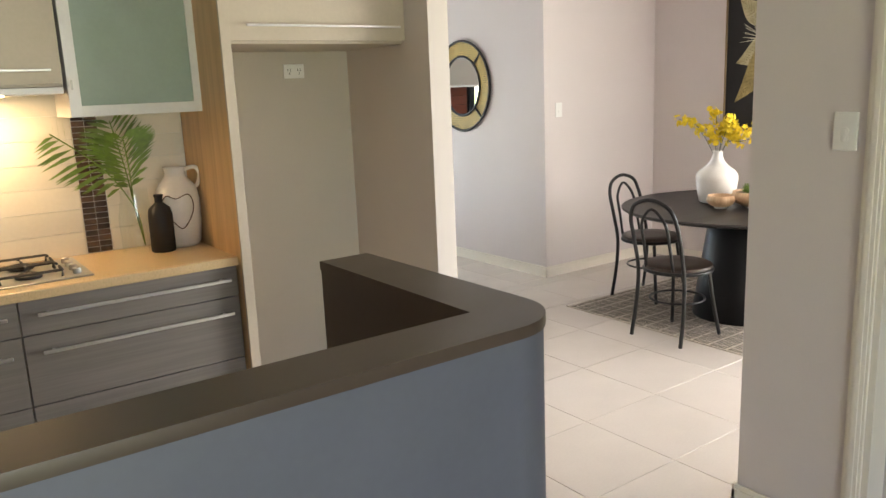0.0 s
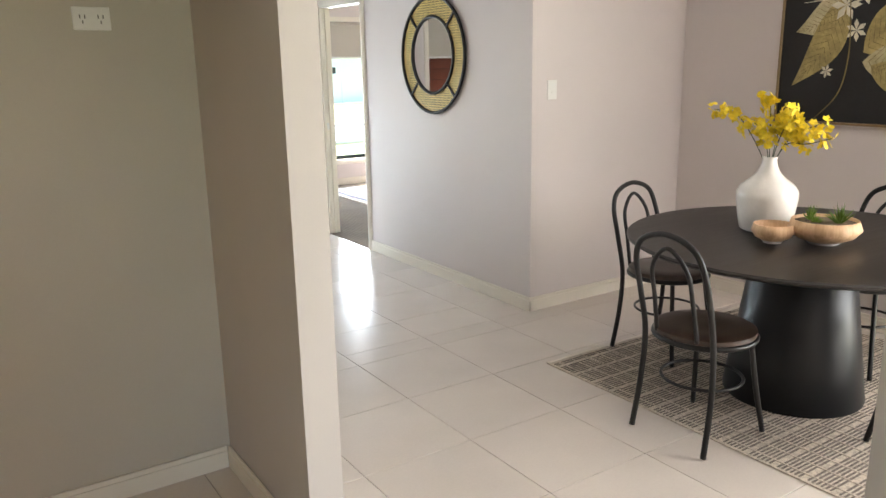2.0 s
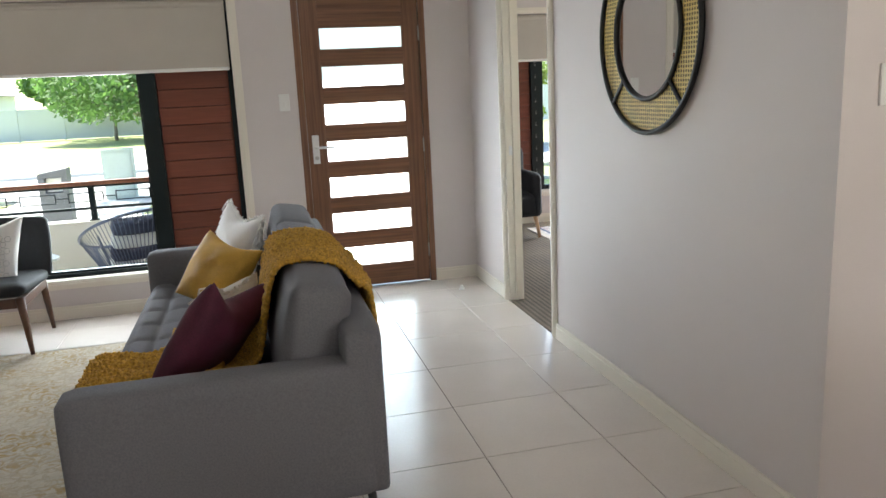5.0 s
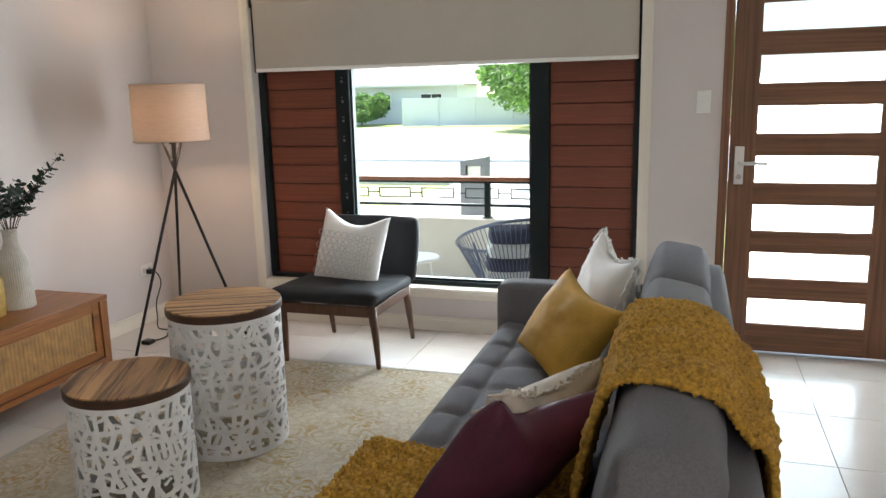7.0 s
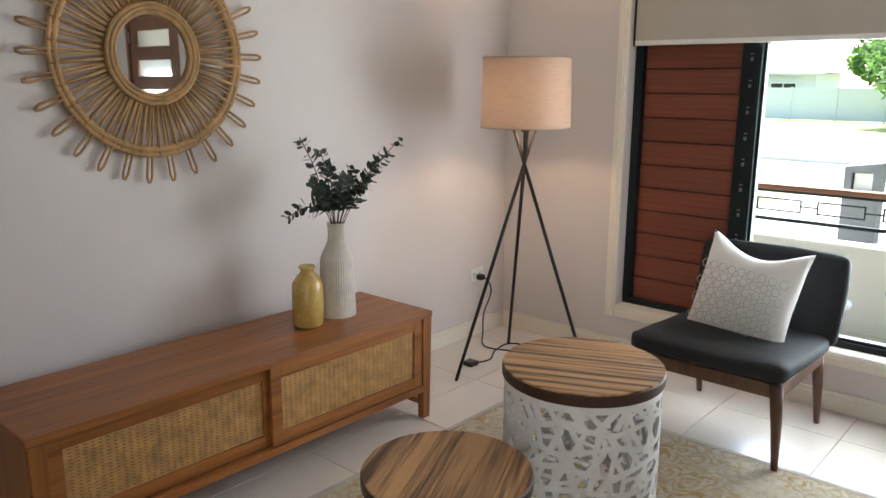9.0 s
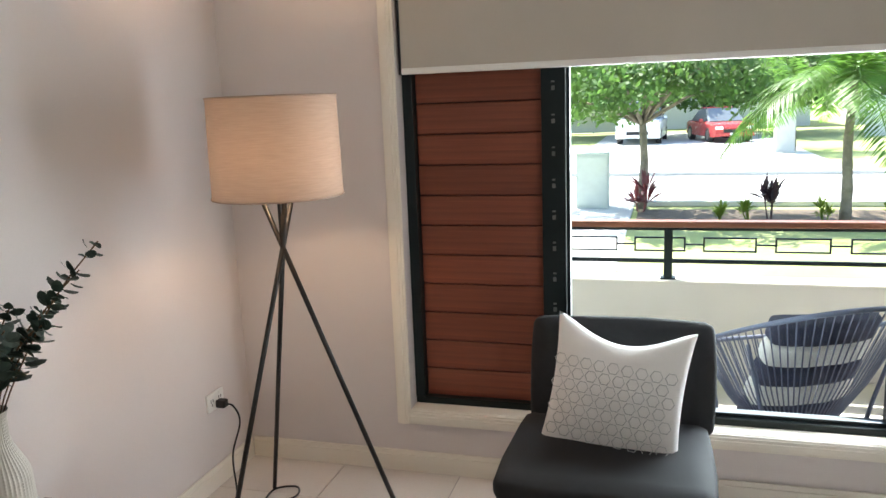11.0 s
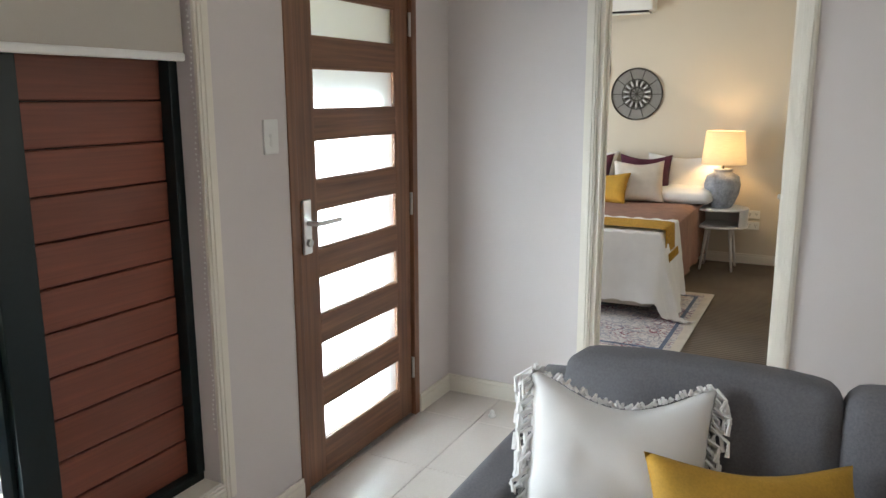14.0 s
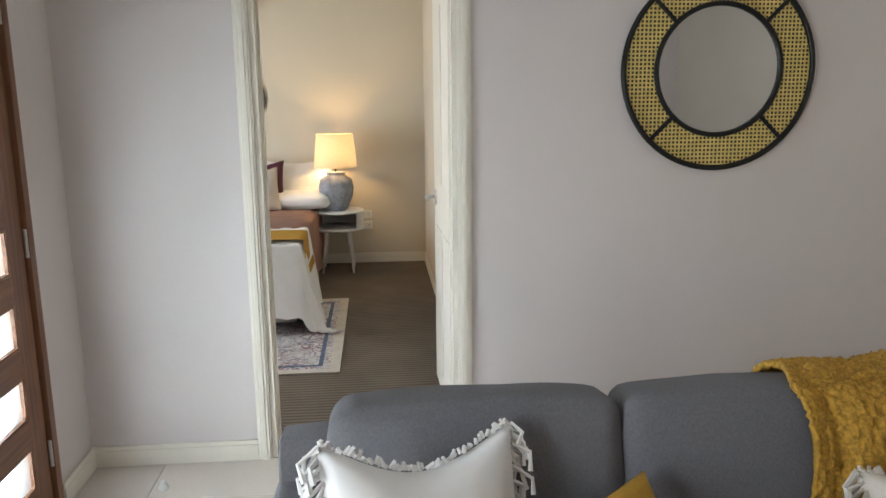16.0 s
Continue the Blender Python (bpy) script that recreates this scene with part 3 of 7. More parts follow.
structure("window_sill_bedroom", boxes((BWX0, BWX1, 1.896, 1.96, 0.318, 0.334), bevel=0.003), M_trim, "cream gloss timber bedroom window sill", "sill")


def roller_blind(x0, x1, y, z_low, z_top, label, chain_x=None):
    b = thing("roller_blind", ((x0 + x1) / 2, y, z_top), label, "blind")
    w = (x1 - x0) / 2
    bm = bmesh.new()
    n = 24
    for s, yy in ((0, -0.001), (1, 0.001)):
        grid(bm, n, 1, lambda u, v: (-w + 2 * w * u, yy + 0.002 * math.sin(9 * u), (z_low - z_top + 0.015) * v))
    part("fabric", bm, M_blind, b)
    bm = bmesh.new()
    box(bm, -w, w, -0.009, 0.009, z_low - z_top, z_low - z_top + 0.024, 0.006)
    part("bottom_bar", bm, M_white_pl, b, "slim white bottom bar")
    bm = bmesh.new()
    tube(bm, [(-w, 0.015, -0.03), (w, 0.015, -0.03)], 0.024, 16)
    part("roller", bm, M_blind, b)
    part("bracket", boxes((-w - 0.012, -w - 0.002, -0.02, 0.04, -0.07, 0.0), bevel=0.002), M_black, b, "black end bracket")
    part("bracket", boxes((w + 0.002, w + 0.012, -0.02, 0.04, -0.07, 0.0), bevel=0.002), M_black, b, "black end bracket")
    part("side_channel", boxes((-w - 0.011, -w - 0.003, 0.0, 0.02, z_low - z_top, -0.07)), M_black, b, "thin black side strip")
    if chain_x is not None:
        bm = bmesh.new()
        for k in range(95):
            z = -0.05 - k * 0.0165
            bmesh.ops.create_icosphere(bm, subdivisions=1, radius=0.0035, matrix=Matrix.Translation((w + 0.016, -0.012 + 0.004 * math.sin(k * 0.5), z)))
        part("chain", bm, M_white_pl, b, "white ball chain")
    return b


roller_blind(-4.008, -1.674, 0.022, 1.597, 2.055, "half-lowered beige fabric roller blind at the window", 0)
roller_blind(0.66, 3.01, 1.93, 1.625, 2.075, "half-lowered beige roller blind at the bedroom window")


# ---- front door ----
def front_door():
    d = tagged(new("door_1"), "closed dark timber front door with seven frosted lites", "door", "", "structure")
    y0, y1 = 0.012, 0.052
    lx0, lx1 = -1.193, -0.369
    gx0, gx1 = -1.068, -0.482
    tops = [1.857 - 0.2575 * k for k in range(7)]
    part("stile", boxes((lx0, gx0, y0, y1, 0.012, 2.05), bevel=0.002), M_doorwood_z, d)
    part("stile", boxes((gx1, lx1, y0, y1, 0.012, 2.05), bevel=0.002), M_doorwood_z, d)
    zs = [2.05] + [v for t in tops for v in (t, t - 0.151)] + [0.012]
    for hi, lo in zip(zs[0::2], zs[1::2]):
        part("rail", boxes((gx0, gx1, y0, y1, lo, hi), bevel=0.0015), M_doorwood_x, d)
    for t in tops:
        g = part("pane", boxes((gx0, gx1, 0.030, 0.034, t - 0.151, t)), M_frost, d, "frosted glass lite")
        g.visible_shadow = False
        part("bead", boxes((gx0, gx1, y0 + 0.004, 0.029, t - 0.006, t), (gx0, gx1, y0 + 0.004, 0.029, t - 0.151, t - 0.145), (gx0, gx0 + 0.006, y0 + 0.004, 0.029, t - 0.145, t - 0.006), (gx1 - 0.006, gx1, y0 + 0.004, 0.029, t - 0.145, t - 0.006)), M_doorwood_x, d)
    h = part("handle_plate", boxes((-1.167, -1.120, 0.0, 0.012, 0.93, 1.13), bevel=0.003), M_chrome, d, "satin chrome lock plate")
    bm = bmesh.new()
    tube(bm, curve_pts([(-1.143, 0.0, 1.045), (-1.143, -0.035, 1.045), (-1.128, -0.05, 1.045), (-1.06, -0.052, 1.045), (-1.01, -0.05, 1.043)], 6), 0.009, 10)
    part("lever", bm, M_chrome, h, "satin chrome lever", True)
    bm = bmesh.new()
    tube(bm, [(-1.143, 0.002, 0.972), (-1.143, -0.012, 0.972)], 0.014, 16)
    part("cylinder", bm, M_steel, h, "round key cylinder")
    for z in (0.24, 1.02, 1.8):
        bm = bmesh.new()
        tube(bm, [(-0.367, 0.004, z - 0.05), (-0.367, 0.004, z + 0.05)], 0.007, 10)
        part("hinge", bm, M_steel, d, "steel butt hinge")
    f = tagged(new("door_frame_front"), "dark stained timber front door frame", "door frame", "", "structure")
    part("jamb", boxes((DX0, -1.197, -0.006, 0.12, 0, DZ1), bevel=0.003), M_doorwood_z, f)
    part("jamb", boxes((-0.365, DX1, -0.006, 0.12, 0, DZ1), bevel=0.003), M_doorwood_z, f)
    part("head", boxes((-1.197, -0.365, -0.006, 0.12, 2.054, DZ1), bevel=0.003), M_doorwood_x, f)
    part("threshold", boxes((-1.197, -0.365, 0.0, 0.2, -0.03, 0.004), bevel=0.002), M_steel, f, "metal threshold strip")


front_door()


def bedroom_door():
    d = tagged(new("door_2"), "white painted bedroom door standing open", "door", "", "structure")
    d.matrix_world = pose(0.075, -1.523, 0.012, 0, 0, 1.0)
    bm = bmesh.new()
    box(bm, 0.0, 0.82, -0.036, 0.0, 0, 2.02, 0.002)
    for z0, z1 in ((0.12, 0.85), (1.08, 1.9)):
        for a, b in ((0.1, 0.38), (0.44, 0.72)):
            box(bm, a, b, 0.0, 0.004, z0, z1, 0.002)
    part("leaf", bm, M_trim, d)
    h = part("rose", boxes((0.735, 0.79, 0.0, 0.008, 0.95, 1.02), bevel=0.002), M_chrome, d, "satin chrome door rose")
    bm = bmesh.new()
    tube(bm, [(0.762, 0.005, 0.985), (0.762, 0.045, 0.985), (0.74, 0.052, 0.985), (0.65, 0.05, 0.985)], 0.008, 10)
    part("lever", bm, M_chrome, h, "satin chrome lever", True)
    for z in (0.22, 1.0, 1.8):
        bm = bmesh.new()
        tube(bm, [(-0.006, 0.006, z - 0.045), (-0.006, 0.006, z + 0.045)], 0.007, 10)
        box(bm, -0.03, -0.004, 0.0, 0.004, z - 0.045, z + 0.045)
        part("hinge", bm, M_chrome, d, "chrome butt hinge")


bedroom_door()


# ---- switches and outlets ----
def switch_plate(m, w, h, label, rockers=1, outlet=False):
    s = tagged(new("wall_outlet" if outlet else "light_switch"), label, "outlet" if outlet else "switch")
    s.matrix_world = m
    part("plate", boxes((-w / 2, w / 2, -0.009, 0.0, -h / 2, h / 2), bevel=0.003), M_white_pl, s)
    if outlet:
        for sx in (-w * 0.24, w * 0.24):
            part("pin_slots", boxes((sx - 0.009, sx - 0.006, -0.0102, -0.008, 0.0, 0.012), (sx + 0.006, sx + 0.009, -0.0102, -0.008, 0.0, 0.012), (sx - 0.0015, sx + 0.0015, -0.0102, -0.008, -0.016, -0.006)), M_black, s, "dark socket slots")
            part("rocker", boxes((sx - 0.006, sx + 0.006, -0.012, -0.008, 0.018, 0.03), bevel=0.001), M_white_pl, s)
    else:
        for k in range(rockers):
            zz = (k - (rockers - 1) / 2) * 0.022
            bm = bmesh.new()
            lathe(bm, [(0.012, 0), (0.012, 0.002), (0.010, 0.003)], 0, 0, 16)
            o = part("button_ring", bm, M_white_pl, s)
            o.matrix_local = Matrix.Translation((0, -0.009, zz - 0.01)) @ pose(0, 0, 0, 90)
            part("rocker", boxes((-0.0045, 0.0045, -0.0135, -0.009, zz - 0.016, zz - 0.004), bevel=0.001), M_white_pl, s)
    return s


switch_plate(pose(-1.335, 0, 1.365), 0.072, 0.115, "white double light switch beside the front door", 2)
switch_plate(pose(0.153, -3.65, 1.375), 0.072, 0.115, "white single light switch on the dining wall")
switch_plate(pose(-1.93, -7.018, 1.40, 0, 0, -90), 0.074, 0.118, "white double light switch on the wall end", 2)
switch_plate(pose(-2.528, -4.43, 1.70), 0.115, 0.073, "white double power outlet in the fridge recess", outlet=True)
switch_plate(pose(-4.77, -0.258, 0.354, 0, 0, 90), 0.115, 0.073, "white double power outlet behind the floor lamp", outlet=True)
switch_plate(pose(3.9, -1.10, 0.35, 0, 0, -90), 0.115, 0.073, "white double power outlet by the nightstand", outlet=True)
switch_plate(pose(3.9, -1.10, 0.45, 0, 0, -90), 0.115, 0.073, "white data outlet by the nightstand", outlet=True)


# ---- kitchen ----
def base_unit(x0, x1, fronts):
    u = thing("drawer_unit", (x0, -5.0, 0), "grey woodgrain kitchen drawer unit with bar handles", "cabinet", "kitchen drawer units")
    w = x1 - x0
    part("body", boxes((0.0, w, 0.02, 0.565, 0.12, 0.858)), M_cab, u)
    part("kickboard", boxes((0.0, w, 0.06, 0.08, 0.0, 0.12)), M_drawer, u)
    for lo, hi in fronts:
        f = part("drawer_front", boxes((0.002, w - 0.002, 0.0, 0.019, lo + 0.002, hi - 0.002), bevel=0.001), M_drawer, u)
        z = hi - 0.058 if hi > 0.8 else hi - 0.07
        bm = bmesh.new()
        box(bm, 0.06, w - 0.04, -0.034, -0.022, z - 0.007, z + 0.007, 0.003)
        for xx in (0.1, w - 0.08):
            box(bm, xx - 0.005, xx + 0.005, -0.024, 0.001, z - 0.005, z + 0.005)
        part("bar_handle", bm, M_chrome, f, "long satin bar handle")
    return u


FR = ((0.434, 0.719), (0.719, 0.858), (0.12, 0.434))
for x0, x1 in ((-4.003, -3.142), (-4.90, -4.005), (-5.80, -4.902)):
    base_unit(x0, x1, FR)
top = thing("benchtop", (-4.6, -4.73, 0.86), "cream stone kitchen benchtop along the splashback", "benchtop")
part("slab", boxes((-1.8, 1.458, -0.30, 0.298, 0, 0.04), bevel=0.006), M_stone, top)
pan = thing("end_panel", (-3.12, -4.43, 0), "tall oak-look end panel beside the fridge recess", "panel")
part("panel", boxes((-0.018, 0.0, -0.62, -0.002, 0, 2.52)), M_oak, pan)
part("edge_strip", boxes((-0.02, 0.022, -0.636, -0.621, 0, 2.52), bevel=0.001), M_cab, pan, "cream panel edging")


def overhead(name, x0, x1, depth, z0, z1, label, handle_z, mat):
    u = thing(name, (x0, -4.432, z0), label, "cabinet")
    w, h = x1 - x0, z1 - z0
    part("body", boxes((0, w, -depth + 0.02, 0, 0.03 if depth > 0.4 else 0, h)), M_cab, u)
    if depth > 0.4:
        part("underside", boxes((0, w, -depth + 0.03, 0, 0, 0.028), bevel=0.002), M_cab, u)
    dr = part("door", boxes((0.002, w - 0.002, -depth, -depth + 0.018, 0.012, h), bevel=0.001), mat, u)
    bm = bmesh.new()
    z = handle_z - z0
    box(bm, 0.08, w - 0.045, -depth - 0.034, -depth - 0.024, z - 0.005, z + 0.005, 0.002)
    for xx in (0.12, w - 0.1):
        box(bm, xx - 0.005, xx + 0.005, -depth - 0.026, -depth + 0.001, z - 0.004, z + 0.004)
    part("bar_handle", bm, M_chrome, dr, "long satin bar handle")
    return u


overhead("fridge_cupboard", -3.096, -2.207, 0.588, 1.80, 2.5, "taupe overhead cupboard above the fridge recess", 1.874, M_cab)
overhead("wall_cupboard", -4.60, -3.692, 0.32, 1.65, 2.5, "taupe overhead kitchen cupboard above the rangehood", 1.715, M_cab)
hood = thing("rangehood", (-4.15, -4.6, 1.622), "slim white slide-out rangehood with its light on", "rangehood")
part("body", boxes((-0.45, 0.455, -0.152, 0.166, 0, 0.026), bevel=0.003), M_white_metal, hood)
M_glow = bpy.data.materials.new("lit_hood_lens")
M_glow.use_nodes = True
shader(M_glow).inputs["Emission Color"].default_value = (1.0, 0.7, 0.35, 1)
shader(M_glow).inputs["Emission Strength"].default_value = 6.0
part("light_lens", boxes((0.0, 0.25, -0.06, 0.0, -0.004, -0.001)), M_glow, hood, "glowing warm light lens")


def glass_cabinet():
    u = thing("glass_cabinet", (-3.68, -4.432, 1.525), "wall cabinet with frosted green glass door in white frame", "cabinet")
    w, h, d = 0.555, 0.95, 0.32
    part("body", boxes((0, 0.016, -d + 0.02, 0, 0, h), (w - 0.016, w, -d + 0.02, 0, 0, h), (0.016, w - 0.016, -d + 0.02, 0, 0, 0.016), (0.016, w - 0.016, -0.01, 0, 0.016, h)), M_white_metal, u)
    part("shelf", boxes((0.016, w - 0.016, -d + 0.04, -0.01, 0.30, 0.312)), M_pane, u, "glass shelf")
    f = part("door", boxes((0, 0.045, -d, -d + 0.019, 0, h), (w - 0.045, w, -d, -d + 0.019, 0, h), (0.045, w - 0.045, -d, -d + 0.019, 0, 0.045), (0.045, w - 0.045, -d, -d + 0.019, h - 0.045, h), bevel=0.001), M_white_metal, u, "white aluminium door frame")
    mg = material("green_frosted_glass", (0.4, 0.49, 0.42), 0.06, vary=0.03)
    shader(mg).inputs["Alpha"].default_value = 0.66
    part("pane", boxes((0.045, w - 0.045, -d + 0.006, -d + 0.012, 0.045, h - 0.045)), mg, f, "pale green tinted glass").visible_shadow = False
    part("latch", boxes((0.012, 0.02, -d - 0.006, -d, 0.11, 0.15)), M_steel, f)


glass_cabinet()

ct = thing("gas_cooktop", (-4.05, -4.72, 0.9), "stainless gas cooktop with black trivets on the benchtop", "cooktop")
part("tray", boxes((-0.34, 0.34, -0.22, 0.22, 0, 0.008), bevel=0.003), M_steel, ct)
for cx, cy in ((-0.2, -0.1), (-0.2, 0.11), (0.12, -0.1), (0.12, 0.11)):
    bm = bmesh.new()
    lathe(bm, [(0.05, 0.008), (0.05, 0.02), (0.035, 0.026)], cx, cy, 20)
    part("burner", bm, M_iron, ct)
    bm = bmesh.new()
    tube(bm, [(cx - 0.11, cy - 0.09, 0.012), (cx - 0.11, cy - 0.09, 0.038), (cx + 0.11, cy - 0.09, 0.038), (cx + 0.11, cy - 0.09, 0.012)], 0.006, 6)
    tube(bm, [(cx - 0.11, cy + 0.09, 0.012), (cx - 0.11, cy + 0.09, 0.038), (cx + 0.11, cy + 0.09, 0.038), (cx + 0.11, cy + 0.09, 0.012)], 0.006, 6)
    for xx in (-0.11, 0.11, 0.0):
        tube(bm, [(cx + xx, cy - 0.09, 0.038), (cx + xx, cy - 0.03, 0.042)], 0.006, 6)
        tube(bm, [(cx + xx, cy + 0.09, 0.038), (cx + xx, cy + 0.03, 0.042)], 0.006, 6)
    part("trivet", bm, M_iron, ct, "black cast iron trivet")
for k in range(4):
    bm = bmesh.new()
    lathe(bm, [(0.017, 0.008), (0.016, 0.028), (0.012, 0.032)], 0.29, -0.15 + 0.085 * k, 16)
    part("knob", bm, M_steel, ct)


def bar_wall():
    """Raised breakfast bar: an L with a rounded outer corner."""
    b = thing("breakfast_bar", (-3.425, -7.21, 0), "raised slate and brown breakfast bar with rounded corner", "bar")
    xo, xi, yo, yi, yn, xw, r = 0.078, -0.06, -0.048, 0.082, 0.695, -3.4, 0.131
    arc = [(xo - r + r * math.cos(a), yo + r + r * math.sin(a)) for a in [radians(-90 + 7.5 * k) for k in range(13)]]
    outline = [(xw, yo)] + arc + [(xo, yn), (xi, yn), (xi, yi), (xw, yi)]

    def slab(name, pts, z0, z1, mat, label=""):
        bm = bmesh.new()
        lo = [bm.verts.new((x, y, z0)) for x, y in pts]
        hi = [bm.verts.new((x, y, z1)) for x, y in pts]
        bm.faces.new(lo[::-1])
        bm.faces.new(hi)
        n = len(pts)
        for k in range(n):
            bm.faces.new((lo[k], lo[(k + 1) % n], hi[(k + 1) % n], hi[k]))
        es = [e for e in bm.edges if abs(e.verts[0].co.z - z1) < 1e-5 and abs(e.verts[1].co.z - z1) < 1e-5]
        bmesh.ops.bevel(bm, geom=es, offset=0.002, segments=1, affect="EDGES")
        return smooth_by_angle(part(name, bm, mat, b, label), 30)
    slab("cap", outline, 1.148, 1.17, M_bar_top, "dark brown laminate cap")
    core = [(xw, yo + 0.003)] + [(x - 0.003, y + 0.003) for x, y in arc] + [(xo - 0.003, yn - 0.003), (xi + 0.02, yn - 0.003), (xi + 0.02, yi - 0.02), (xw, yi - 0.02)]
    slab("outer_panel", core, 0.0, 1.148, M_bar_side, "slate blue grey panel")
    part("inner_panel", boxes((xw, xi, yi - 0.018, yi - 0.001, 0, 1.148), (xi + 0.001, xi + 0.018, yi - 0.018, yn - 0.004, 0, 1.148)), M_bar_top, b, "dark brown inner lining")


bar_wall()
sb = thing("island_bench", (-5.0, -6.8, 0), "cream stone sink bench behind the breakfast bar", "bench")
part("slab", boxes((-1.8, 1.512, -0.325, 0.344, 0.865, 0.905), bevel=0.005), M_stone, sb)
part("body", boxes((-1.8, 1.505, -0.32, 0.26, 0.0, 0.86)), M_drawer, sb)


def bottle():
    b = thing("black_bottle", (-3.345, -4.64, 0.9), "matt black glass bottle on the benchtop", "bottle")
    bm = bmesh.new()
    lathe(bm, [(0.05, 0), (0.054, 0.006), (0.054, 0.17), (0.047, 0.2), (0.022, 0.222), (0.018, 0.226), (0.018, 0.25), (0.021, 0.252), (0.021, 0.262)], 0, 0, 32)
    smooth_by_angle(part("body", bm, M_black_glass, b), 40)


def jug():
    j = thing("ceramic_jug", (-3.235, -4.555, 0.9), "white ceramic jug with dark line drawing and handle", "jug", rz=-25)
    j.scale = (0.9, 0.9, 0.93)
    bm = bmesh.new()
    lathe(bm, [(0.085, 0), (0.1, 0.02), (0.112, 0.12), (0.112, 0.24), (0.1, 0.3), (0.06, 0.345), (0.05, 0.37), (0.058, 0.40), (0.054, 0.40), (0.045, 0.37)], 0, 0, 40)
    part("body", bm, M_ceramic, j, smooth=True)
    bm = bmesh.new()
    tube(bm, curve_pts([(0.045, 0, 0.385), (0.1, 0, 0.395), (0.125, 0, 0.36), (0.11, 0, 0.31), (0.092, 0, 0.295)], 6), 0.011, 10)
    part("handle", bm, M_ceramic, j, smooth=True)
    bm = bmesh.new()
    pts = []
    for a, z in ((-122, 0.13), (-130, 0.2), (-112, 0.265), (-85, 0.25), (-52, 0.268), (-40, 0.22), (-48, 0.16), (-75, 0.1), (-100, 0.14)):
        rr = 0.1135 if z < 0.245 else 0.1095
        pts.append((rr * math.cos(radians(a)), rr * math.sin(radians(a)), z))
    tube(bm, curve_pts(pts, 6, True), 0.0028, 6, True)
    part("line_drawing", bm, M_stem, j, "dark brushed line drawing")


def palm_vase():
    v = thing("glass_vase", (-3.43, -4.56, 0.9), "clear glass vase with cut palm fronds", "vase")
    bm = bmesh.new()
    lathe(bm, [(0.07, 0.0), (0.075, 0.01), (0.078, 0.16), (0.06, 0.25), (0.06, 0.29)], 0, 0, 32, cap=False)
    clear = pane_glass("clear_vase_glass", (0.96, 0.98, 0.97))
    nodes = clear.node_tree.nodes
    nodes["Mix Shader"].inputs[0].default_value = 0.08
    nodes.remove(nodes["Fresnel"])
    part("glass", bm, clear, v, smooth=True)
    rnd = random.Random(5)
    for tip in ((-0.32, -0.06, 0.56), (-0.06, 0.02, 0.60), (-0.03, -0.05, 0.53)):
        stem = curve_pts([(0.03, 0.02, 0.02), (0.0, 0, 0.2), (tip[0] * 0.4, tip[1] * 0.4, 0.40), tip], 8)
        bm = bmesh.new()
        tube(bm, stem, 0.003, 6)
        m = len(stem)
        d = Vector((tip[0], tip[1], 0.2)).normalized()
        side = d.cross(Vector((0, 1, 0.2))).normalized()
        for k in range(38):
            p = Vector(stem[int(m * 0.5 + (m * 0.5 - 1) * k / 38)])
            ln = 0.165 * math.sin(math.pi * (0.12 + 0.8 * k / 38))
            for s in (-1, 1):
                q = p + (side * s * 0.9 + d * 0.65) * ln + Vector((0, rnd.uniform(-0.015, 0.015), -0.02 * rnd.random()))
                w = Vector((0, 0.0, 0.008))
                md = (p + q) / 2 + Vector((0, 0, 0.006))
                a, b, c, e = bm.verts.new(p), bm.verts.new(md + w), bm.verts.new(q), bm.verts.new(md - w)
                bm.faces.new((a, b, c, e))
        part("palm_frond", bm, M_palm, v, "green feathery palm frond")


bottle()
jug()
palm_vase()


# ---- dining ----
TX, TY = 0.2, -5.32


def dining_table():
    t = thing("round_table", (TX, TY, 0.01), "round black timber dining table on a conical pedestal", "table")
    bm = bmesh.new()
    lathe(bm, [(0.70, 0.708), (0.765, 0.716), (0.785, 0.728), (0.787, 0.736), (0.78, 0.742)], 0, 0, 96)
    smooth_by_angle(part("tabletop", bm, M_table_black, t), 40)
    bm = bmesh.new()
    lathe(bm, [(0.305, 0.0), (0.308, 0.01), (0.215, 0.665), (0.208, 0.672)], 0, 0, 72)
    smooth_by_angle(part("pedestal", bm, M_base_black, t), 40)
    bm = bmesh.new()
    lathe(bm, [(0.17, 0.672), (0.17, 0.69), (0.24, 0.69), (0.24, 0.708)], 0, 0, 48)
    part("collar", bm, M_base_black, t)


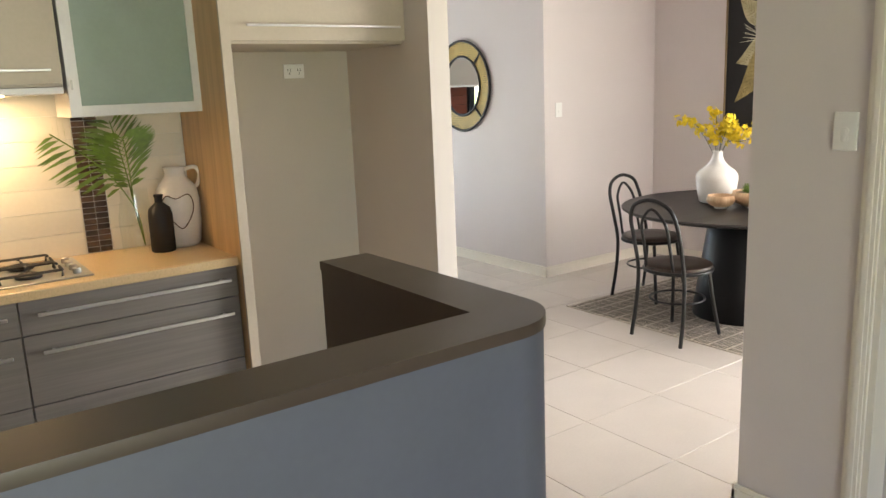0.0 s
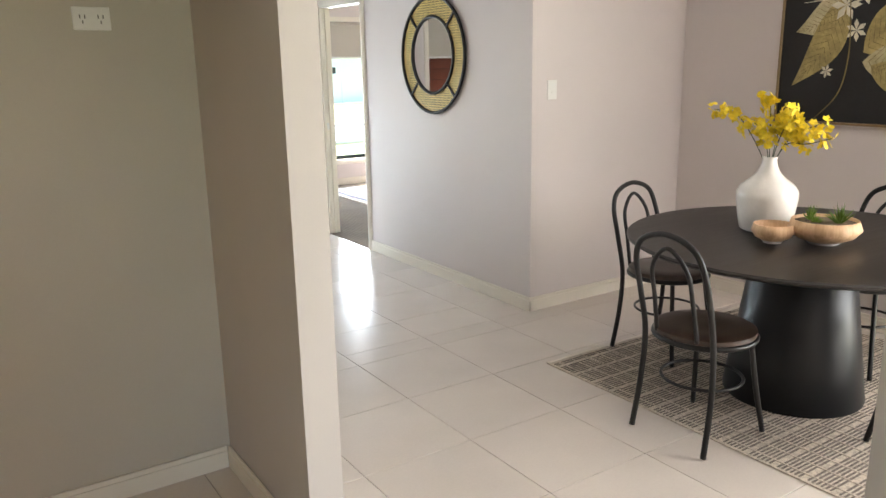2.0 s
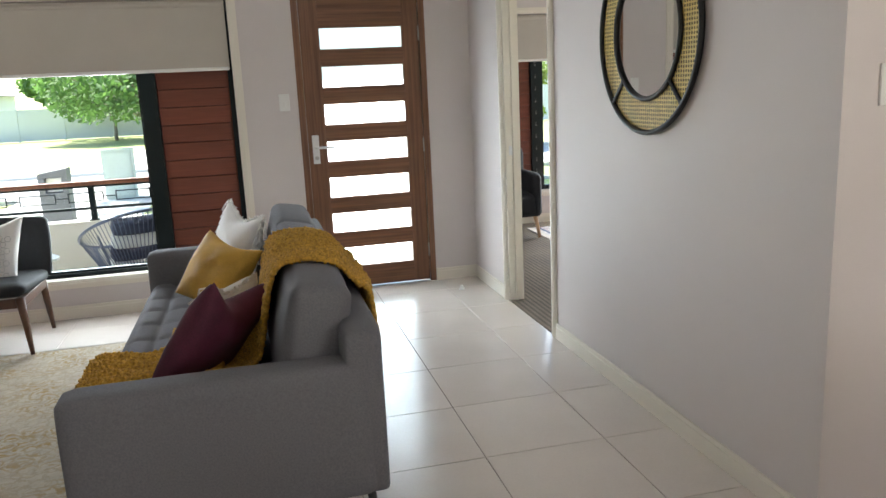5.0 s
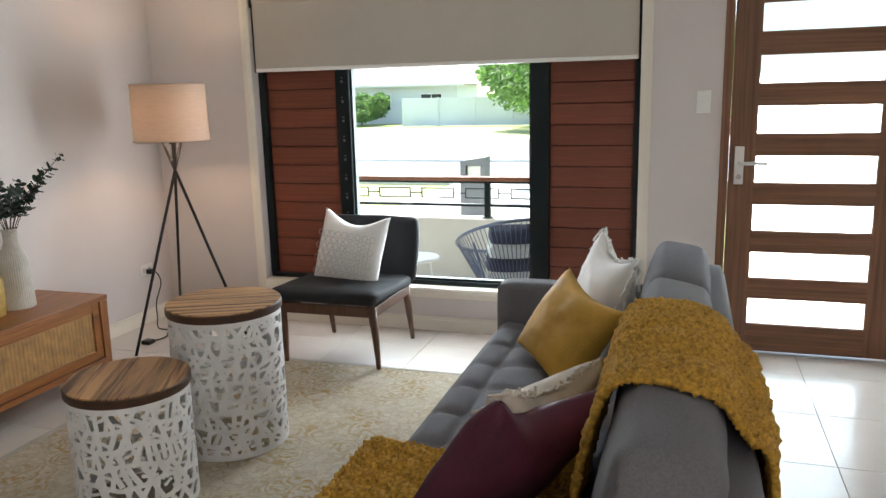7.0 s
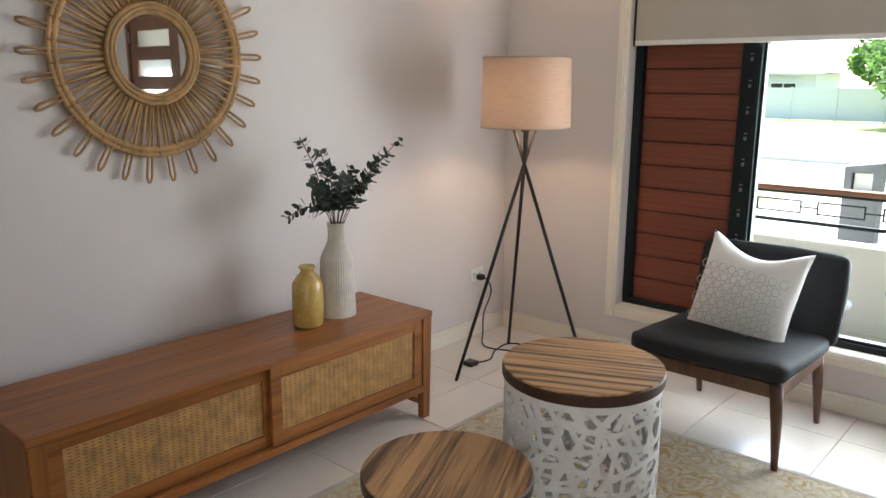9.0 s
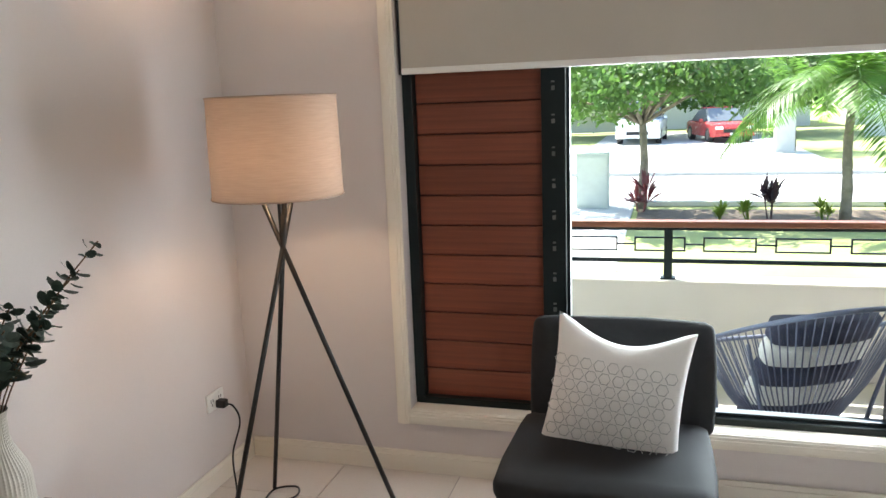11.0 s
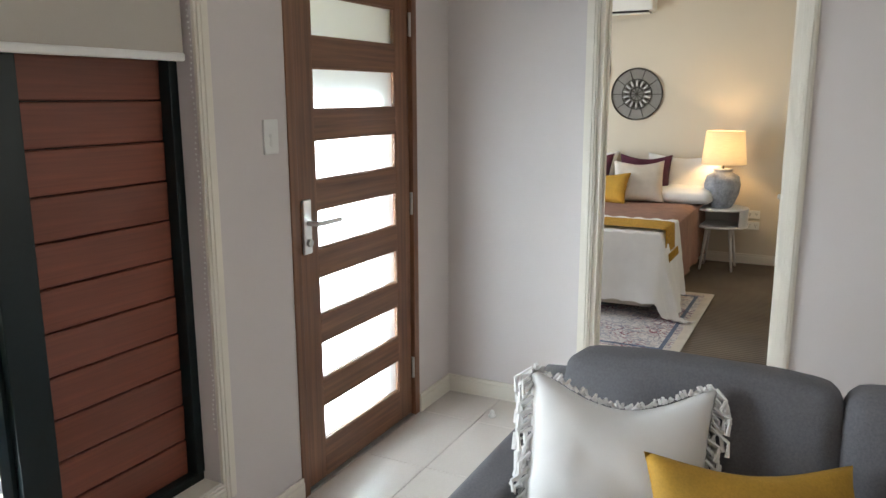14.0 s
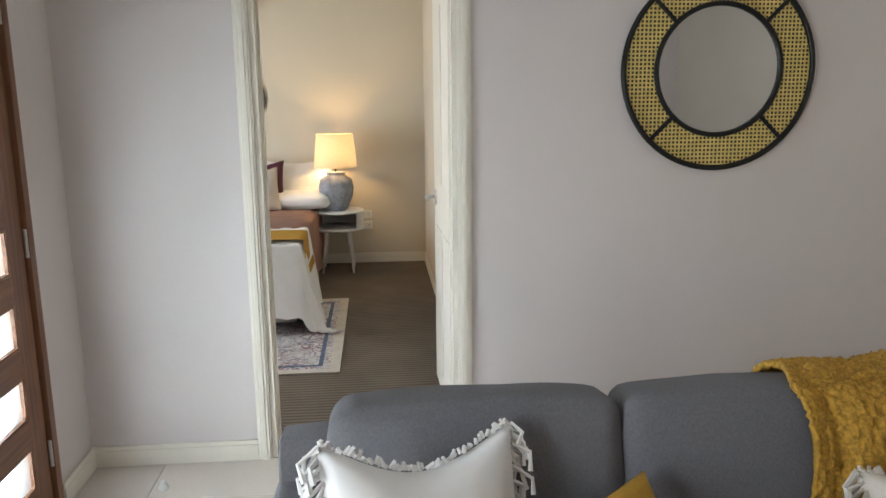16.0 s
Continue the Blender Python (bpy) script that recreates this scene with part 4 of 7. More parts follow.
def bentwood_chair(first, m):
    if first is not None:
        return copy_thing(first, m)
    c = tagged(new("bentwood_chair"), "black metal bentwood-style chair with dark timber seat", "chair", "chairs round the table")
    c.matrix_world = m
    # the chair faces +x; its back stands at -x
    bm = bmesh.new()
    lathe(bm, [(0.195, 0.435), (0.205, 0.442), (0.205, 0.46), (0.19, 0.467), (0.1, 0.463)], 0.0, 0, 40)
    smooth_by_angle(part("seat", bm, M_seat_dark, c), 40)
    bm = bmesh.new()
    tube(bm, [(0.203 * math.cos(2 * math.pi * k / 40), 0.203 * math.sin(2 * math.pi * k / 40), 0.43) for k in range(40)], 0.012, 8, True)
    part("seat_ring", bm, M_black, c, smooth=True)
    bm = bmesh.new()
    half = [(-0.205, 0.185, 0.0), (-0.17, 0.178, 0.22), (-0.165, 0.17, 0.43), (-0.205, 0.172, 0.62), (-0.245, 0.165, 0.76), (-0.262, 0.12, 0.845)]
    pts = half + [(-0.268, 0.0, 0.882)] + [(x, -y, z) for x, y, z in reversed(half)]
    tube(bm, curve_pts(pts, 7), 0.0125, 10)
    part("outer_hoop", bm, M_black, c, "bent tube back hoop with rear legs", True)
    bm = bmesh.new()
    half = [(-0.175, 0.1, 0.45), (-0.205, 0.095, 0.6), (-0.238, 0.085, 0.74)]
    pts = half + [(-0.256, 0.0, 0.825)] + [(x, -y, z) for x, y, z in reversed(half)]
    tube(bm, curve_pts(pts, 7), 0.0095, 10)
    part("inner_hoop", bm, M_black, c, "bent tube inner hoop", True)
    for s in (-1, 1):
        bm = bmesh.new()
        tube(bm, curve_pts([(0.13, 0.13 * s, 0.43), (0.155, 0.15 * s, 0.22), (0.19, 0.178 * s, 0.0)], 6), 0.0115, 10)
        part("leg", bm, M_black, c, smooth=True)
    bm = bmesh.new()
    tube(bm, [(0.165 * math.cos(2 * math.pi * k / 40), 0.165 * math.sin(2 * math.pi * k / 40), 0.24) for k in range(40)], 0.007, 8, True)
    part("leg_ring", bm, M_black, c, smooth=True)
    return c


dining_table()
ch = None
for x, y, rz in ((-0.465, -5.31, 0), (0.14, -4.61, -88), (0.79, -5.30, 180), (0.17, -5.97, 92)):
    o = bentwood_chair(ch, pose(x, y, 0.01 if x > -0.3 else 0.008, 0, 0, rz))
    ch = ch or o


def woven_rug():
    r = thing("woven_rug", (0.4, -5.35, 0), "flat-woven beige rug with dark checked stripes under the table", "rug")
    x0, x1, y0, y1 = -0.9, 0.84, -0.95, 0.97
    m1 = material("oat_jute_weave", (0.58, 0.51, 0.42), 0.95, vary=0.2, scale=60, bump=0.8, bump_scale=240)
    m2 = material("charcoal_jute_weave", (0.19, 0.16, 0.14), 0.95, vary=0.3, scale=80, bump=0.8, bump_scale=240)
    part("ground", boxes((x0, x1, y0, y1, 0.0, 0.006), bevel=0.002), m1, r)
    bm = bmesh.new()
    y = y0 + 0.02
    k = 0
    while y < y1 - 0.03:
        if k % 7 != 6:
            box(bm, x0 + 0.015, x1 - 0.015, y, y + 0.0075, 0.004, 0.0078)
        y += 0.0175
        k += 1
    part("dark_stripes", bm, m2, r, "rows of charcoal yarn")
    bm = bmesh.new()
    x = x0 + 0.05
    while x < x1 - 0.03:
        box(bm, x, x + 0.008, y0 + 0.01, y1 - 0.01, 0.005, 0.0088)
        x += 0.085
    part("pale_stripes", bm, m1, r, "pale crossing yarns")
    for ya in (y1 - 0.022, y0 - 0.004):
        part("hem", boxes((x0, x1, ya, ya + 0.026, 0.0, 0.009), bevel=0.003), M_cream_cloth, r, "cream bound hem")


woven_rug()


def flower_vase():
    v = thing("white_vase", (0.2, -5.11, 0.752), "white ceramic bottle vase with yellow orchid sprays", "vase")
    bm = bmesh.new()
    lathe(bm, [(0.1, 0), (0.113, 0.01), (0.127, 0.08), (0.137, 0.16), (0.135, 0.185), (0.118, 0.213), (0.078, 0.243), (0.05, 0.272), (0.036, 0.305), (0.031, 0.33), (0.036, 0.345), (0.03, 0.345), (0.026, 0.33)], 0, 0, 48)
    part("body", bm, M_ceramic, v, smooth=True)
    rnd = random.Random(3)
    bm, bs = bmesh.new(), bmesh.new()
    for tx, ty, tz in ((-0.17, 0.19, 0.56), (0.0, 0.03, 0.60), (0.05, -0.05, 0.55), (0.1, -0.2, 0.50), (0.06, -0.25, 0.44), (-0.08, 0.04, 0.5), (0.0, -0.12, 0.53)):
        stem = curve_pts([(0, 0, 0.26), (tx * 0.25, ty * 0.25, 0.4), (tx * 0.6, ty * 0.6, tz - 0.03), (tx, ty, tz)], 8)
        tube(bs, stem, 0.002, 5)
        for k in range(30):
            p = Vector(stem[rnd.randrange(10, len(stem))]) + Vector([rnd.uniform(-0.032, 0.032) for _ in range(3)])
            n = Vector([rnd.uniform(-1, 1) for _ in range(3)]).normalized()
            a = n.orthogonal().normalized()
            b = n.cross(a)
            for j in range(5):
                an = j * 1.257 + rnd.random()
                d = (a * math.cos(an) + b * math.sin(an))
                e = n.cross(d) * 0.012
                q = p + d * rnd.uniform(0.018, 0.028) + n * 0.006
                mid = p + d * 0.014 + n * 0.001
                vs = [bm.verts.new(c) for c in (p, mid + e, q, mid - e)]
                bm.faces.new(vs)
    part("petals", bm, M_yellow, v, "clusters of bright yellow petals")
    part("stems", bs, M_leaf, v, "thin green stems")


def bowl(x, y, r, h, label, plants=False):
    b = thing("wooden_bowl", (x, y, 0.752), label, "bowl", "bowls on the table")
    bm = bmesh.new()
    lathe(bm, [(r * 0.5, 0.012), (r * 0.8, h * 0.3), (r * 0.99, h * 0.62), (r * 0.9, h), (r * 0.86, h), (r * 0.92, h * 0.62), (r * 0.7, h * 0.35), (r * 0.1, h * 0.3)], 0, 0, 48)
    part("shell", bm, M_bowl, b, smooth=True)
    bm = bmesh.new()
    lathe(bm, [(r * 0.42, 0.0), (r * 0.5, 0.014)], 0, 0, 32)
    part("foot", bm, M_ceramic, b, "pale foot ring")
    if plants:
        part_bm = bmesh.new()
        lathe(part_bm, [(r * 0.88, h * 0.86), (r * 0.5, h * 0.9), (r * 0.05, h * 0.93)], 0, 0, 24)
        part("soil", part_bm, material("potting_mix", (0.16, 0.12, 0.08), 0.95, vary=0.3, scale=60, bump=1.0), b)
        rnd = random.Random(9)
        for px, py, s in ((0.0, 0.07, 0.8), (0.015, -0.055, 1.0), (-0.05, 0.015, 0.5)):
            bm = bmesh.new()
            for k in range(34):
                a, t = rnd.uniform(0, 6.28), rnd.uniform(0.15, 1.1)
                d = Vector((math.cos(a) * math.sin(t), math.sin(a) * math.sin(t), math.cos(t)))
                p = Vector((px, py, h * 0.85))
                e = d.orthogonal().normalized() * 0.006 * s
                f = d.cross(e)
                tip = p + d * 0.092 * s * rnd.uniform(0.7, 1.1)
                base = [bm.verts.new(p + d * 0.01 + w) for w in (e, f, -e, -f)]
                tv = bm.verts.new(tip)
                for j in range(4):
                    bm.faces.new((base[j], base[(j + 1) % 4], tv))
            part("succulent", bm, M_palm, b, "spiky green succulent")


flower_vase()
bowl(-0.01, -5.29, 0.092, 0.085, "small turned pale wooden bowl on the dining table")
bowl(0.15, -5.43, 0.15, 0.105, "large turned pale wooden bowl with green succulents", True)


def painting():
    p = thing("botanical_picture", (1.35, -4.89, 1.16), "framed dark botanical picture with cream flower and gold leaves", "picture", rz=-90)
    # local x runs along the wall to the right, -y faces the room
    w, h = 1.01, 1.05
    fr = wood("thin_gilt_frame", (0.14, 0.09, 0.04), (0.26, 0.18, 0.09), 0.4, "z", 10)
    part("frame", boxes((-w / 2, -w / 2 + 0.014, -0.038, -0.002, 0, h), (w / 2 - 0.014, w / 2, -0.038, -0.002, 0, h), (-w / 2 + 0.014, w / 2 - 0.014, -0.038, -0.002, 0, 0.014), (-w / 2 + 0.014, w / 2 - 0.014, -0.038, -0.002, h - 0.014, h), bevel=0.002), fr, p)
    part("canvas", boxes((-w / 2 + 0.014, w / 2 - 0.014, -0.028, -0.004, 0.014, h - 0.014)), material("black_canvas", (0.012, 0.012, 0.013), 0.7, vary=0.2), p)
    gold = material("painted_gold_leaf", (0.38, 0.30, 0.12), 0.75, vary=0.3, scale=14, tint=(0.2, 0.16, 0.06))
    pale = material("painted_cream_leaf", (0.5, 0.45, 0.28), 0.75, vary=0.2, scale=12, tint=(0.34, 0.29, 0.15))
    cream = material("painted_cream_flower", (0.7, 0.66, 0.52), 0.75, vary=0.15, scale=12)
    dark = material("painted_leaf_vein", (0.16, 0.12, 0.04), 0.8, vary=0.2)

    def leaf(cx, cz, ang, ln, wd, mat, y):
        bm, bv = bmesh.new(), bmesh.new()
        a = radians(ang)
        d, s = Vector((math.cos(a), 0, math.sin(a))), Vector((-math.sin(a), 0, math.cos(a)))
        o = Vector((cx, y, cz))
        up, dn = [], []
        for k in range(15):
            t = k / 14
            ww = wd * math.sin(math.pi * t ** 0.8) * (1 - 0.25 * t)
            bend = s * 0.05 * math.sin(math.pi * t)
            up.append(o + d * ln * t + s * ww + bend)
            dn.append(o + d * ln * t - s * ww + bend)

        def clip(v):
            v.x = min(max(v.x, -w / 2 + 0.015), w / 2 - 0.015)
            v.z = min(max(v.z, 0.015), h - 0.015)
            return v
        U = [bm.verts.new(clip(v)) for v in up]
        D = [bm.verts.new(clip(v)) for v in dn]
        for k in range(14):
            bm.faces.new((U[k], U[k + 1], D[k + 1], D[k]))
        part("painted_leaf", bm, mat, p)
        for k in range(1, 13):
            mid = (up[k] + dn[k]) / 2 + Vector((0, -0.0006, 0))
            for e in (up[min(k + 2, 14)], dn[min(k + 2, 14)]):
                q = clip(mid.lerp(e, 0.85))
                q.y = y - 0.0006
                n = Vector((-(q - mid).z, 0, (q - mid).x)).normalized() * 0.0014
                bv.faces.new([bv.verts.new(clip(c.copy())) for c in (mid + n, q + n * 0.4, q - n * 0.4, mid - n)])
        part("leaf_veins", bv, dark, p)
    leaf(-0.13, 0.72, 215, 0.34, 0.11, pale, -0.0285)
    leaf(-0.13, 0.7, 240, 0.56, 0.11, gold, -0.029)
    leaf(0.0, 0.40, 30, 0.5, 0.13, gold, -0.029)
    leaf(0.0, 0.35, -15, 0.48, 0.12, pale, -0.0295)
    leaf(0.05, 0.33, -40, 0.42, 0.1, gold, -0.03)
    leaf(0.05, 0.8, 25, 0.45, 0.11, gold, -0.0285)
    leaf(-0.08, 0.86, 150, 0.36, 0.1, pale, -0.0285)
    bm = bmesh.new()
    tube(bm, curve_pts([(-0.25, -0.03, 0.03), (-0.12, -0.03, 0.18), (-0.08, -0.03, 0.4), (-0.1, -0.03, 0.7)], 6), 0.0035, 6)
    part("painted_stalk", bm, dark, p)
    rnd = random.Random(2)
    bm = bmesh.new()
    for k in range(46):
        a = radians(rnd.uniform(40, 190))
        ln = rnd.uniform(0.1, 0.24)
        o = Vector((-0.14, -0.031, 0.7))
        q = o + Vector((math.cos(a), 0, math.sin(a))) * ln
        n = Vector((-math.sin(a), 0, math.cos(a))) * 0.0016
        bm.faces.new([bm.verts.new(c) for c in (o + n, q + n, q - n, o - n)])
    part("painted_stamens", bm, cream, p, "spray of thin cream stamens")
    for cx, cz, s in ((-0.12, 0.66, 1.0), (-0.05, 0.52, 0.7), (-0.2, 0.3, 0.45), (-0.02, 0.72, 0.8)):
        bm = bmesh.new()
        for k in range(6):
            a = k * 1.05 + cx * 9
            o = Vector((cx, -0.0315, cz))
            d, n = Vector((math.cos(a), 0, math.sin(a))), Vector((-math.sin(a), 0, math.cos(a)))
            bm.faces.new([bm.verts.new(c) for c in (o, o + d * 0.05 * s + n * 0.02 * s, o + d * 0.09 * s, o + d * 0.05 * s - n * 0.02 * s)])
        part("painted_flower", bm, cream, p, "cream spidery flower")


painting()


# ---- living room ----
def pillow(bm, w, h, d, seed=0, sag=0.0, n=28):
    """A square stuffed cushion standing in its local xz plane, thick along y, with drawn-in sides and peaked corners."""
    rnd = random.Random(seed)
    off = Vector((rnd.uniform(-9, 9), rnd.uniform(-9, 9), rnd.uniform(-9, 9)))
    for s in (-1, 1):
        def f(u, v):
            a, b = 2 * u - 1, 2 * v - 1
            edge = max(0.0, (1 - a * a) * (1 - b * b))
            t = d * 0.5 * edge ** 0.42
            pull = 0.075
            x = a * w / 2 * (1 - pull * (1 - b * b) * abs(a) ** 3)
            z = b * h / 2 * (1 - pull * (1 - a * a) * abs(b) ** 3)
            if b > 0:
                z -= sag * (1 - a * a) ** 1.6 * b * 1.15
                t *= 1 - min(0.42, 4 * sag) * math.exp(-(a / 0.36) ** 2) * b ** 1.5
            nz = noise.noise(Vector((a * 1.7, b * 1.7, s * 3)) + off) * 0.014 + noise.noise(Vector((a * 5, b * 5, s * 3)) + off) * 0.003 + abs(noise.noise(Vector((a * 2.2 + b * 1.5, b * 4.5 - a, s * 5)) + off)) * 0.004
            return (x, s * (t + nz * edge ** 0.5), z + h / 2)
        grid(bm, n, n, f)
    bmesh.ops.remove_doubles(bm, verts=bm.verts[:], dist=0.0008)


def cushion(m, w, h, d, mat, label, seed=0, sag=0.03, fringe=None, category="cushion"):
    c = tagged(new("cushion"), label, category, "loose cushions")
    c.matrix_world = m
    bm = bmesh.new()
    pillow(bm, w, h, d, seed, sag)
    part("cover", bm, mat, c, smooth=True)
    if fringe:
        rnd = random.Random(seed + 50)
        bm = bmesh.new()
        for side in (-1, 1):
            for k in range(60):
                b = -1 + 2 * k / 59
                x = side * w / 2 * (1 - 0.075 * (1 - b * b)) * 0.99
                z = b * h / 2 + h / 2
                p = Vector((x, rnd.uniform(-0.01, 0.01), z))
                q = p + Vector((side * rnd.uniform(0.015, 0.04), rnd.uniform(-0.02, 0.02), -rnd.uniform(0.01, 0.035)))
                r = q + Vector((side * rnd.uniform(-0.012, 0.01), rnd.uniform(-0.015, 0.015), -rnd.uniform(0.02, 0.045)))
                tube(bm, [p, q, r], [0.0045, 0.004, 0.006], 5)
        for k in range(60):
            a = -1 + 2 * k / 59
            z = h * (1 - 0.0375 * (1 - a * a)) - sag * (1 - a * a) ** 2
            p = Vector((a * w / 2 * 0.97, rnd.uniform(-0.006, 0.006), z - 0.004))
            tube(bm, [p, p + Vector((rnd.uniform(-0.012, 0.012), rnd.uniform(-0.015, 0.015), rnd.uniform(0.004, 0.016)))], [0.005, 0.004], 5)
        part("fringe", bm, fringe, c, "knotted cotton fringe")
    return c


def soft_box(bm, x0, x1, y0, y1, z0, z1, r, puff=0.0, seed=0, m=None, n=10):
    """An upholstered block with round edges and a slight crown."""
    b = bmesh.new()
    bmesh.ops.create_cube(b, size=2.0)
    bmesh.ops.subdivide_edges(b, edges=b.edges[:], cuts=n, use_grid_fill=True)
    hx, hy, hz = (x1 - x0) / 2, (y1 - y0) / 2, (z1 - z0) / 2
    c = Vector(((x0 + x1) / 2, (y0 + y1) / 2, (z0 + z1) / 2))
    mp = {}
    for v in b.verts:
        # cluster the rings at the rims so the round edges stay round
        q = Vector([math.copysign(abs(k) ** 0.55, k) for k in v.co])
        p = Vector((q.x * hx, q.y * hy, q.z * hz))
        core = Vector((max(-hx + r, min(hx - r, p.x)), max(-hy + r, min(hy - r, p.y)), max(-hz + r, min(hz - r, p.z))))
        d = p - core
        if d.length > 1e-6:
            p = core + d.normalized() * r
        nrm = v.co.normalized()
        w = (1 - q.x ** 4) * (1 - q.y ** 4) + (1 - q.x ** 4) * (1 - q.z ** 4) + (1 - q.y ** 4) * (1 - q.z ** 4)
        axis = max(range(3), key=lambda k: abs(v.co[k]))
        out = Vector((0, 0, 0))
        out[axis] = math.copysign(1, v.co[axis])
        others = [k for k in range(3) if k != axis]
        p += out * puff * (1 - q[others[0]] ** 2) * (1 - q[others[1]] ** 2)
        p += nrm * noise.noise((p + c) * 7 + Vector((seed, 0, 0))) * 0.25 * puff
        p += c
        if m is not None:
            p = m @ p
        mp[v] = bm.verts.new(p)
    for f in b.faces:
        bm.faces.new([mp[v] for v in f.verts])
    b.free()


SX0, SX1, SY0, SY1 = -2.2, -1.24, -3.225, -0.945     # sofa


def sofa():
    s = thing("sofa", (-1.73, -2.13, 0), "grey fabric three-seat sofa with tufted seat and black legs", "sofa")
    x0, x1, y0, y1 = SX0 + 1.73, SX1 + 1.73, SY0 + 2.13, SY1 + 2.13
    bm = bmesh.new()
    soft_box(bm, x0 + 0.02, x1 - 0.01, y0 + 0.02, y1 - 0.02, 0.16, 0.30, 0.02, 0.0)
    part("base", bm, M_sofa, s, smooth=True)
    bm = bmesh.new()
    tufts = [(x, y) for x in (-0.33, -0.12, 0.09) for y in [y0 + 0.2 + 0.235 * k for k in range(9)]]

    def top(u, v):
        x = x0 + 0.0 + (0.70) * u
        y = y0 + 0.12 + (y1 - y0 - 0.24) * v
        z = 0.425
        e = min(u, 1 - u) * 0.70
        z -= 0.05 * max(0, 1 - e / 0.06) ** 2 if u < 0.5 else 0
        gx = abs(((x + 0.33) / 0.21) % 1 - 0.5) * 2
        gy = abs(((y - y0 - 0.2) / 0.235) % 1 - 0.5) * 2
        z -= 0.018 * max(gx ** 6, gy ** 6) + 0.02 * (gx * gy) ** 3
        return (x, y, z)
    grid(bm, 60, 110, top)
    part("seat_cushion", bm, M_sofa, s, "tufted grey seat", True)
    bm = bmesh.new()
    soft_box(bm, x0, x0 + 0.6, y0 + 0.12, y1 - 0.12, 0.29, 0.4, 0.03, 0.006)
    part("seat_front", bm, M_sofa, s, smooth=True)
    for a, b in ((y0, y0 + 0.14), (y1 - 0.14, y1)):
        bm = bmesh.new()
        soft_box(bm, x0, x1 - 0.04, a, b, 0.15, 0.60, 0.032, 0.006)
        part("armrest", bm, M_sofa, s, smooth=True)
    bm = bmesh.new()
    soft_box(bm, x1 - 0.13, x1, y0 + 0.01, y1 - 0.01, 0.15, 0.71, 0.03, 0.004)
    part("back_frame", bm, M_sofa, s, smooth=True)
    L = (y1 - y0 - 0.28) / 3
    for k in range(3):
        bm = bmesh.new()
        a = y0 + 0.14 + L * k
        soft_box(bm, -0.10, 0.10, a + 0.004, a + L - 0.004, -0.225, 0.225, 0.042, 0.022, k, Matrix.Translation((0.283, 0, 0.598)) @ pose(0, 0, 0, 0, 11, 0), 14)
        part("back_cushion", bm, M_sofa, s, "plump grey back cushion", True)
    for x, y in ((x0 + 0.08, y0 + 0.06), (x1 - 0.05, y0 + 0.04), (x0 + 0.08, y1 - 0.06), (x1 - 0.05, y1 - 0.04)):
        bm = bmesh.new()
        sx = 1 if x > 0 else -1
        sy = 1 if y > 0 else -1
        tube(bm, [(x - 0.02 * sx, y - 0.02 * sy, 0.165), (x, y, 0.0)], [0.017, 0.008], 10)
        part("leg", bm, M_sofa_leg, s, "slim black tapered leg", True)


sofa()


def cloth(name, path, y_of, w, thing_label, folds=5, seed=0, fuzz=0.013):
    """A thick knitted throw laid along a path in the xz plane (offsets outward), spread along y."""
    t = thing(name, (0, 0, 0), thing_label, "throw")
    line = curve_pts([Vector((p[0], 0, p[1])) for p in path], 14)
    n = len(line)
    bm = bmesh.new()

    def at(u, v, lift):
        i = min(int(u * (n - 1)), n - 2)
        f = u * (n - 1) - i
        p = line[i].lerp(line[i + 1], f)
        d = (line[i + 1] - line[i]).normalized()
        nn = Vector((-d.z, 0, d.x))
        yy = y_of(u) + (v - 0.5) * w(u)
        h = 0.019 * abs(math.sin(math.pi * folds * v + 1.1 * math.sin(4 * u + seed) + 0.8 * u)) + 0.012 * noise.noise(Vector((u * 6, v * 7, seed)))
        g = fuzz * (noise.noise(Vector((u * n * 0.9, v * 48, seed + 3))))
        return Vector((p.x, yy, p.z)) + nn * (lift + h + g) + Vector((0, 0.012 * math.sin(u * 30 + seed), 0))
    nu, nv = 190, 110
    A = grid(bm, nu, nv, lambda u, v: at(u, v, 0.018))
    B = grid(bm, nu, nv, lambda u, v: at(u, v, 0.004))
    for i in range(nu):
        bm.faces.new((A[i][0], B[i][0], B[i + 1][0], A[i + 1][0]))
        bm.faces.new((A[i][nv], A[i + 1][nv], B[i + 1][nv], B[i][nv]))
    for j in range(nv):
        bm.faces.new((A[0][j], A[0][j + 1], B[0][j + 1], B[0][j]))
        bm.faces.new((A[nu][j], B[nu][j], B[nu][j + 1], A[nu][j + 1]))
    part("knit", bm, M_throw, t, smooth=True)
    return t


cloth("throw_blanket", [(-1.98, 0.43), (-1.76, 0.43), (-1.66, 0.445), (-1.6, 0.5), (-1.572, 0.63), (-1.53, 0.796), (-1.48, 0.828), (-1.403, 0.833), (-1.33, 0.812), (-1.294, 0.771), (-1.265, 0.738), (-1.234, 0.70), (-1.226, 0.5), (-1.226, 0.22)],
      lambda u: -2.45 - 0.05 * u, lambda u: 0.64, "mustard knitted throw draped over the sofa back", 3, 1.0)
cloth("throw_blanket", [(-2.24, 0.30), (-2.23, 0.42), (-2.18, 0.465), (-2.05, 0.46), (-1.9, 0.455), (-1.75, 0.46)], lambda u: -2.67 - 0.03 * u, lambda u: 0.44, "mustard knitted throw end lying over the seat", 5, 4.0)

